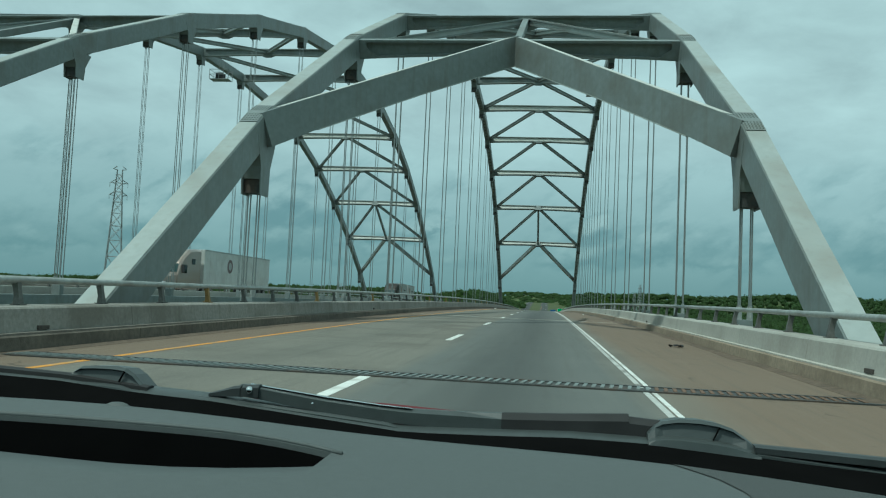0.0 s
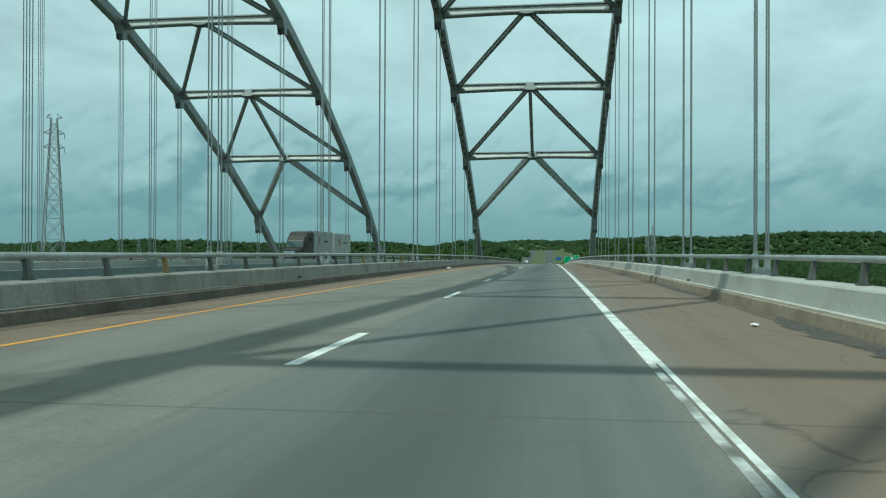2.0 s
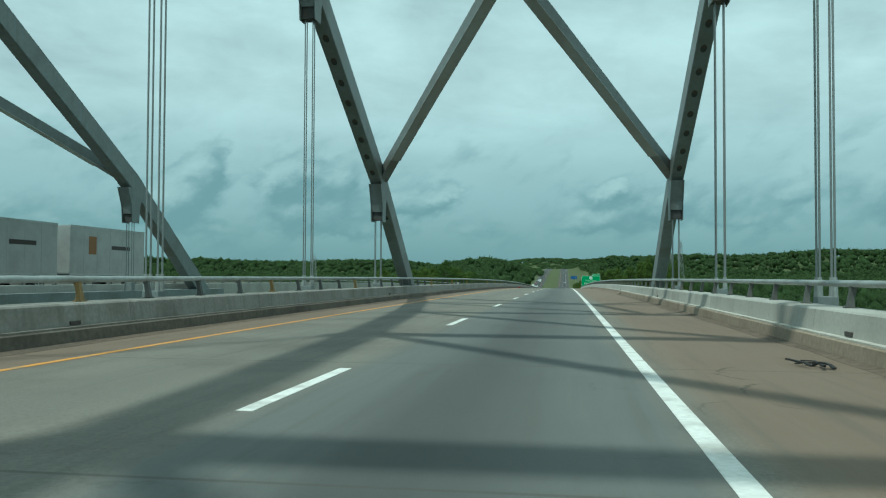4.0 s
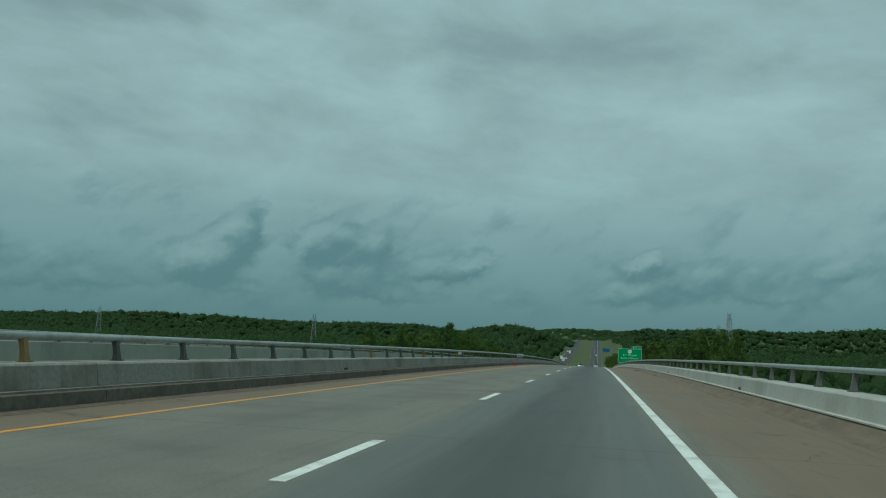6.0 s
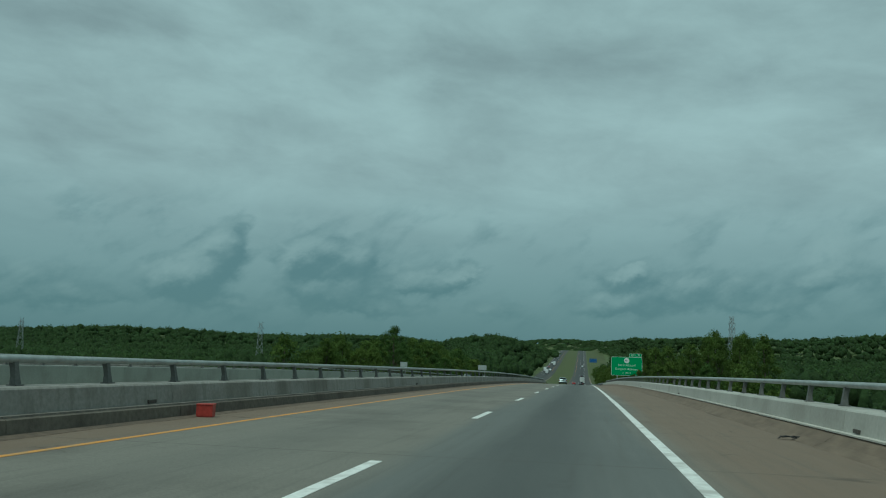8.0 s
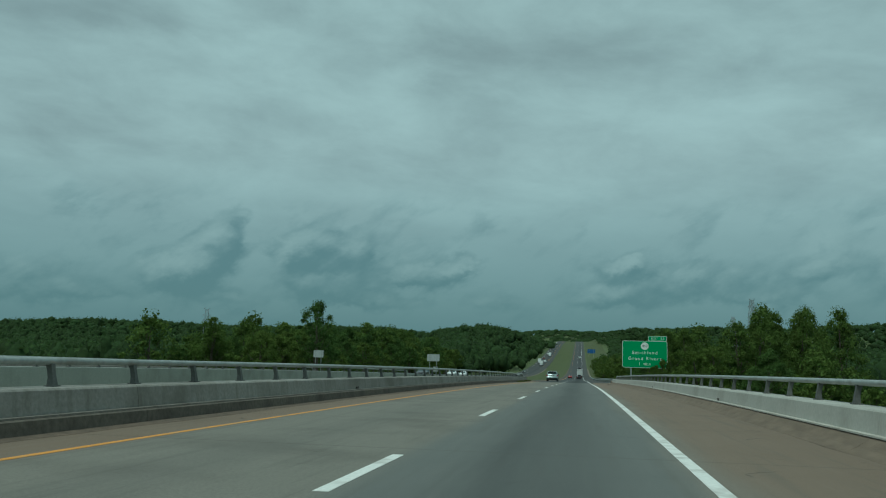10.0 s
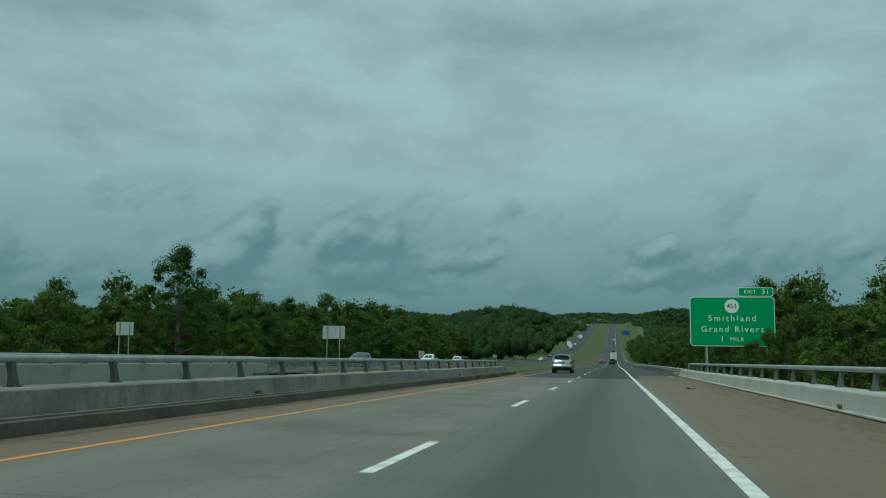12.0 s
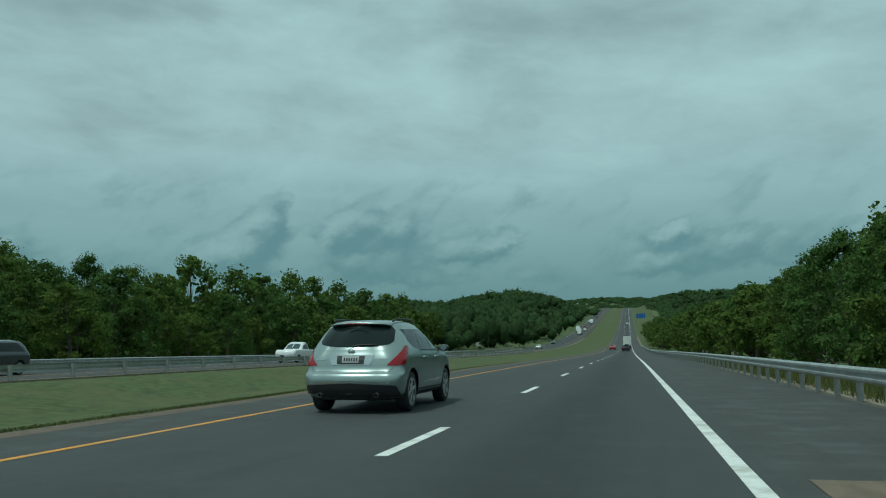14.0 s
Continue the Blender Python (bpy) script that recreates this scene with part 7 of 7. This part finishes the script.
build_suv(on_road(-4.72, 442.6))
build_truck(on_road(-29.9, 59.2), "tan_paint", [(6.5, 22.6)], "trailer", "seal", "light bronze tractor pulling a long pale box trailer on the bridge")
build_truck(on_road(-29.9, 152.0), "brown_paint", [(5.9, 14.4), (15.6, 24.1)], "trailer_grey", "shield", "dark brown tractor pulling two short grey box trailers on the bridge")
for nm, x, y, paint, kind, label in (
        ("suv_car", -29.8, 459.5, "dark_paint", "van", "dark grey oncoming sport utility car"), ("pickup_truck", -29.8, 497.0, "white_paint", "pickup", "white oncoming pickup truck"),
        ("pickup_truck", -33.5, 541.0, "white_paint", "pickup", "white oncoming pickup truck"), ("car", -29.8, 704.0, "white_paint", "sedan", "white oncoming saloon car"),
        ("car", -33.5, 800.0, "dark_paint", "sedan", "dark oncoming saloon car"), ("suv_car", -29.8, 1010.0, "white_paint", "van", "white oncoming sport utility car"),
        ("car", -33.5, 1075.0, "red_paint", "sedan", "red oncoming saloon car"), ("suv_car", -33.4, 1160.0, "white_paint", "van", "white oncoming sport utility car"),
        ("car", -29.8, 1250.0, "dark_paint", "sedan", "dark oncoming saloon car")):
    build_car(nm, on_road(x, y, 180), paint, label, kind)
for nm, x, y, paint, kind, label in (
        ("pickup_truck", -0.7, 632.0, "dark_paint", "pickup", "dark pickup truck on the road"), ("car", -4.5, 668.0, "red_paint", "sedan", "red saloon car on the road"),
        ("car", -0.7, 905.0, "dark_paint", "sedan", "dark saloon car driving up the far hill"), ("suv_car", -0.7, 1100.0, "white_paint", "van", "white car driving up the far hill")):
    build_car(nm, on_road(x, y), paint, label, kind, "traffic ahead")
build_box_truck(on_road(-0.4, 700.0), "white box truck on the road")
for x, y in ((-29.8, 940.0), (-33.4, 985.0), (-29.8, 1120.0)):
    build_box_truck(on_road(x, y, 180), "white box truck coming down the far hill")


# ---------------------------------------------------------------- the car at the start of the drive
def build_start_car():
    base = rz(1.6)
    car = thing("car", "dark red car with a grey dashboard and black wipers", "car", at=pose(-0.6, 0.0, base))
    X, Z = 0.6, -base                                     # shift from the road's axes to the car's

    def dash_z(x, y):
        return 1.052 - 0.066 * (x + 0.65) ** 2 - 0.05 * (1.673 - y) ** 2 - 0.45 * max(0.0, 1.28 - y) ** 2

    def grid(rows, name, mat, label="", smooth_=True):
        bm = bm_new()
        loft(bm, [[(x + X, y, z + Z) for x, y, z in r] for r in rows], False, False)
        return part(name, bm, mat, car, label, smooth_)

    def back(x):
        """Where the dashboard ends under the glass."""
        return 1.648 - 0.045 * math.exp(-((x + 0.35) / 0.2) ** 2)

    xs = np.linspace(-1.25, 0.30, 44)
    def hollow(x):
        """Near and far rim and depth of the opening in front of the display."""
        far = 1.548 - 0.10 * (x + 0.55) ** 2 - 1.9 * max(0.0, min(x, -0.352) + 0.50) ** 2
        near = 1.416 + (2.75 if x > -0.5 else 0.55) * (min(x, -0.352) + 0.5) ** 2
        return min(near, far - 0.004), far, (0.09 if x < -0.37 else 0.0)

    cols = []
    for x in sorted(list(xs) + [-0.371, -0.369]):
        near, far, deep = hollow(x)
        near = min(near, far - 0.004)
        line = [(x, 1.06, 0.62), (x, 1.07, 0.90)] + [(x, y, dash_z(x, y)) for y in np.linspace(1.10, near, 12)]
        line += [(x, near + 0.001, dash_z(x, near) - deep), (x, far - 0.001, dash_z(x, far) - deep)]
        line += [(x, y, dash_z(x, y)) for y in np.linspace(far, back(x), 8)] + [(x, back(x) + 0.012, dash_z(x, back(x)) - 0.014)]
        cols.append(line)
    dash = grid([[c[i] for c in cols] for i in range(len(cols[0]))], "dashboard", M["dash"], "grey soft-grained dashboard", False)
    dash.data.polygons.foreach_set("use_smooth", [abs(f.normal.z) > 0.8 for f in dash.data.polygons])
    # black lining painted in for the shade deep in the opening
    rims = []
    for x in np.linspace(-1.02, -0.374, 30):
        near, far, _ = hollow(x)
        rims.append([(x, near + 0.003, dash_z(x, near) - 0.004), (x, near + 0.004, dash_z(x, near) - 0.086), (x, far - 0.004, dash_z(x, far) - 0.086), (x, far - 0.003, dash_z(x, far) - 0.004)])
    rims.append([(x + 0.003, y, z) for x, y, z in rims[-1]])
    grid([[r[i] for r in rims] for i in range(4)], "display_hollow", M["matt"], "black lining for the shade in the display hood", False).parent = dash
    bm = bm_new()
    lip = [Vector((x + X, hollow(x)[1] + 0.003, dash_z(x, hollow(x)[1]) + 0.001 + Z)) for x in np.linspace(-1.02, -0.36, 24)]
    tube(bm, lip, [0.0042 * (1 - 0.6 * i / len(lip)) for i in range(len(lip))], 6)
    part("hollow_lip", bm, M["dash"], dash, "", True)
    for x, y, w, mat in ((-0.620, 1.50, 0.012, "plastic"), (-0.490, 1.50, 0.014, "plastic"), (-0.472, 1.51, 0.004, "lens_red")):
        bm = bm_new()
        box(bm, (x + X - w, y - 0.002, dash_z(x, y) + Z - 0.086), (x + X + w, y + 0.002, dash_z(x, y) + Z - 0.050))
        part("display_fitting", bm, M[mat], dash)
    # grained cover of the loudspeaker
    rows = []
    for y in np.linspace(1.12, 1.640, 14):
        x0 = -0.047 - 0.05 * max(0.0, (y - 1.545) / 0.1) ** 2.2
        rows.append([(x0 + (0.29 - x0) * s, y, dash_z(x0 + (0.29 - x0) * s, y) + 0.0008) for s in np.linspace(0, 1, 10)])
    grid(rows, "speaker_cover", M["grille"], "dark grained speaker cover").parent = dash
    bm = bm_new()
    bmesh.ops.create_uvsphere(bm, u_segments=14, v_segments=8, radius=1.0, matrix=Matrix.LocRotScale((-0.618 + X, 1.642, 1.045 + Z), None, (0.016, 0.01, 0.010)))
    part("sensor_dome", bm, M["dash"], dash, "", True)
    # scuttle between glass and bonnet
    top = ((-1.30, 1.060), (-0.896, 1.055), (-0.803, 1.052), (-0.695, 1.043), (-0.608, 1.039), (-0.367, 1.017), (-0.25, 1.020), (-0.18, 1.023), (-0.084, 1.022), (0.033, 1.014), (0.171, 1.006), (0.32, 0.994))
    tx, tz = [q[0] for q in top], [q[1] for q in top]
    edge = lambda x: float(np.interp(x, tx, tz))
    xs = np.linspace(-1.3, 0.32, 50)
    grid([[(x, back(x) + 0.014, dash_z(x, back(x)) - 0.02) for x in xs], [(x, 1.74, dash_z(x, back(x)) - 0.035) for x in xs], [(x, 1.82, edge(x) - 0.012) for x in xs], [(x, 1.836, edge(x) - 0.0045) for x in xs]],
         "scuttle", M["matt"], "matt black scuttle band under the glass")
    grid([[(x, 1.837, edge(x) - 0.0050) for x in xs], [(x, 1.839, edge(x) - 0.0036) for x in xs], [(x, 1.847, edge(x) - 0.001) for x in xs], [(x, 1.856, edge(x)) for x in xs], [(x, 1.875, edge(x)) for x in xs], [(x, 1.92, edge(x) - 0.03) for x in xs]],
         "scuttle_edge", M["cowl"], "glossy grey-black scuttle edge")
    # wiper pivots under stepped covers
    covers = (((-0.804, 1.044, 1.036), (-0.792, 1.059, 1.036), (-0.782, 1.0655, 1.036), (-0.765, 1.067, 1.035), (-0.742, 1.0675, 1.034), (-0.724, 1.066, 1.033), (-0.712, 1.059, 1.032), (-0.702, 1.049, 1.032), (-0.694, 1.040, 1.032)),
              ((-0.088, 1.028, 1.016), (-0.080, 1.036, 1.016), (-0.071, 1.0415, 1.015), (-0.053, 1.045, 1.014), (-0.030, 1.0452, 1.012), (-0.010, 1.043, 1.011), (0.006, 1.038, 1.010), (0.020, 1.029, 1.009), (0.034, 1.018, 1.009)))
    for outline in covers:
        bm = bm_new()
        rings = []
        for i, (x, t, b) in enumerate(outline):
            h = t - b
            deep = 0.006 if 1 < i < 7 else 0.0       # the sunken panel above the step
            rings.append([(x + X, y, z + Z) for y, z in ((1.834, b), (1.836, b + 0.30 * h), (1.840, b + 0.36 * h), (1.842 + deep, b + 0.42 * h), (1.846 + deep, b + 0.84 * h), (1.847, b + 0.90 * h), (1.853, t), (1.884, t - 0.002), (1.898, b))])
        loft(bm, rings)
        bmesh.ops.recalc_face_normals(bm, faces=bm.faces[:])
        cover = part("wiper_pivot", bm, M["cowl"], car, "stepped grey-black wiper pivot cover")
        x1, t1, b1 = outline[5]
        bm = bm_new()
        beam(bm, (x1 + X - 0.006, 1.8455, b1 + 0.42 * (t1 - b1) + Z), (x1 + X + 0.001, 1.8465, t1 - 0.004 + Z), 0.0015, 0.002, (0, -1, 0))
        part("cover_rib", bm, M["matt"], cover)

    def bar(name, pts, w, mat, label):
        """A moulded bar with a rounded upper edge: rows of x, y, top and height."""
        bm = bm_new()
        loft(bm, [[(x + X, y + dy, z + Z + dz) for dy, dz in ((-w, -h), (w, -h), (w, -0.2 * h), (0.5 * w, 0), (-0.3 * w, 0), (-w, -0.22 * h))] for x, y, z, h in pts])
        bmesh.ops.recalc_face_normals(bm, faces=bm.faces[:])
        return part(name, bm, mat, car, label)

    arm = bar("wiper_arm", [(-0.575, 1.858, 1.0545, 0.014), (-0.555, 1.858, 1.0548, 0.016), (-0.465, 1.860, 1.0440, 0.018), (-0.40, 1.862, 1.0385, 0.018), (-0.367, 1.864, 1.0365, 0.018), (-0.30, 1.866, 1.0365, 0.020), (-0.25, 1.868, 1.0375, 0.030)], 0.009, M["cowl"], "glossy grey-black wiper arm")
    # chrome strip added for the bright highlight along the arm
    bar("arm_edge", [(-0.562, 1.856, 1.0560, 0.0022), (-0.465, 1.858, 1.0452, 0.0022), (-0.40, 1.860, 1.0396, 0.0018), (-0.362, 1.862, 1.0372, 0.0010)], 0.004, M["chrome"], "thin chrome strip on the upper edge").parent = arm
    bar("arm_clip", [(-0.612, 1.854, 1.0425, 0.004), (-0.595, 1.853, 1.0475, 0.008), (-0.582, 1.852, 1.0520, 0.012), (-0.572, 1.852, 1.0535, 0.013), (-0.5715, 1.853, 1.0515, 0.012), (-0.568, 1.852, 1.0545, 0.014), (-0.549, 1.852, 1.0558, 0.015)], 0.008, M["trim"], "black clip of the wiper arm").parent = arm
    for x, z, r in ((-0.560, 1.0490, 0.0048), (-0.481, 1.0375, 0.0018)):
        bm = bm_new()
        bmesh.ops.create_uvsphere(bm, u_segments=12, v_segments=8, radius=r, matrix=Matrix.Translation((x + X, 1.8445, z + Z)))
        part("arm_rivet", bm, M["chrome"], arm, "", True)
    bar("wiper_blade", [(-1.2, 1.85, 1.066, 0.010), (-0.90, 1.852, 1.060, 0.009), (-0.80, 1.852, 1.056, 0.008), (-0.69, 1.852, 1.046, 0.006)], 0.009, M["rubber"], "black rubber wiper blade")
    bar("wiper_blade", [(-0.70, 1.846, 1.0405, 0.009), (-0.60, 1.847, 1.0375, 0.010), (-0.46, 1.848, 1.0265, 0.010), (-0.39, 1.849, 1.0205, 0.010), (-0.372, 1.849, 1.0165, 0.007), (-0.368, 1.849, 1.0125, 0.002)], 0.006, M["cowl"], "grey-black wiper blade frame")
    bar("wiper_blade", [(-0.255, 1.868, 1.0378, 0.030), (-0.181, 1.868, 1.0412, 0.032), (-0.108, 1.868, 1.0455, 0.034), (-0.1075, 1.868, 1.0425, 0.030), (-0.07, 1.868, 1.0400, 0.030)], 0.010, M["rubber"], "black rubber wiper blade")
    bar("wiper_arm", [(0.028, 1.850, 1.0225, 0.008), (0.10, 1.850, 1.0200, 0.009), (0.171, 1.850, 1.0170, 0.009), (0.32, 1.850, 1.0110, 0.009)], 0.012, M["trim"], "black wiper arm")
    bar("wiper_blade", [(0.030, 1.840, 1.0140, 0.0035), (0.171, 1.840, 1.0025, 0.0035), (0.32, 1.840, 0.9915, 0.0035)], 0.004, M["cowl"], "grey-black wiper blade frame")
    # bonnet and front body
    bw = np.linspace(-1.40, 0.20, 14)
    crown = lambda x: -0.05 * min(1.0, ((x + 0.45) / 0.5) ** 2) - 0.02 * ((x + 0.6) / 0.8) ** 4
    part_rows = [[(x, y, z + crown(x)) for x in bw] for y, z in ((1.93, 0.985), (1.96, 1.029), (2.2, 0.992), (2.5, 0.935), (2.75, 0.875), (2.92, 0.79), (2.98, 0.66), (2.96, 0.40), (2.85, 0.26))]
    grid(part_rows, "bonnet", M["maroon"], "dark red painted bonnet and nose")
    for s in (-1, 1):
        bm = bm_new()
        x = s * 0.83
        prof = [(1.10, 0.22), (1.95, 0.22), (2.02, 0.45), (2.15, 0.62), (2.35, 0.66), (2.55, 0.60), (2.68, 0.40), (2.72, 0.24), (2.9, 0.26), (2.97, 0.55), (2.90, 0.78), (2.5, 0.90), (2.0, 0.95), (1.10, 0.96)]
        loft(bm, [[(x - 0.03, y, z + Z) for y, z in prof], [(x + 0.03, y, z + Z) for y, z in prof]])
        part("wing", bm, M["maroon"], car, "dark red painted front wing")
        wheel(car, s * 0.74, 2.36, 0.32, 0.2, 5)


build_start_car()
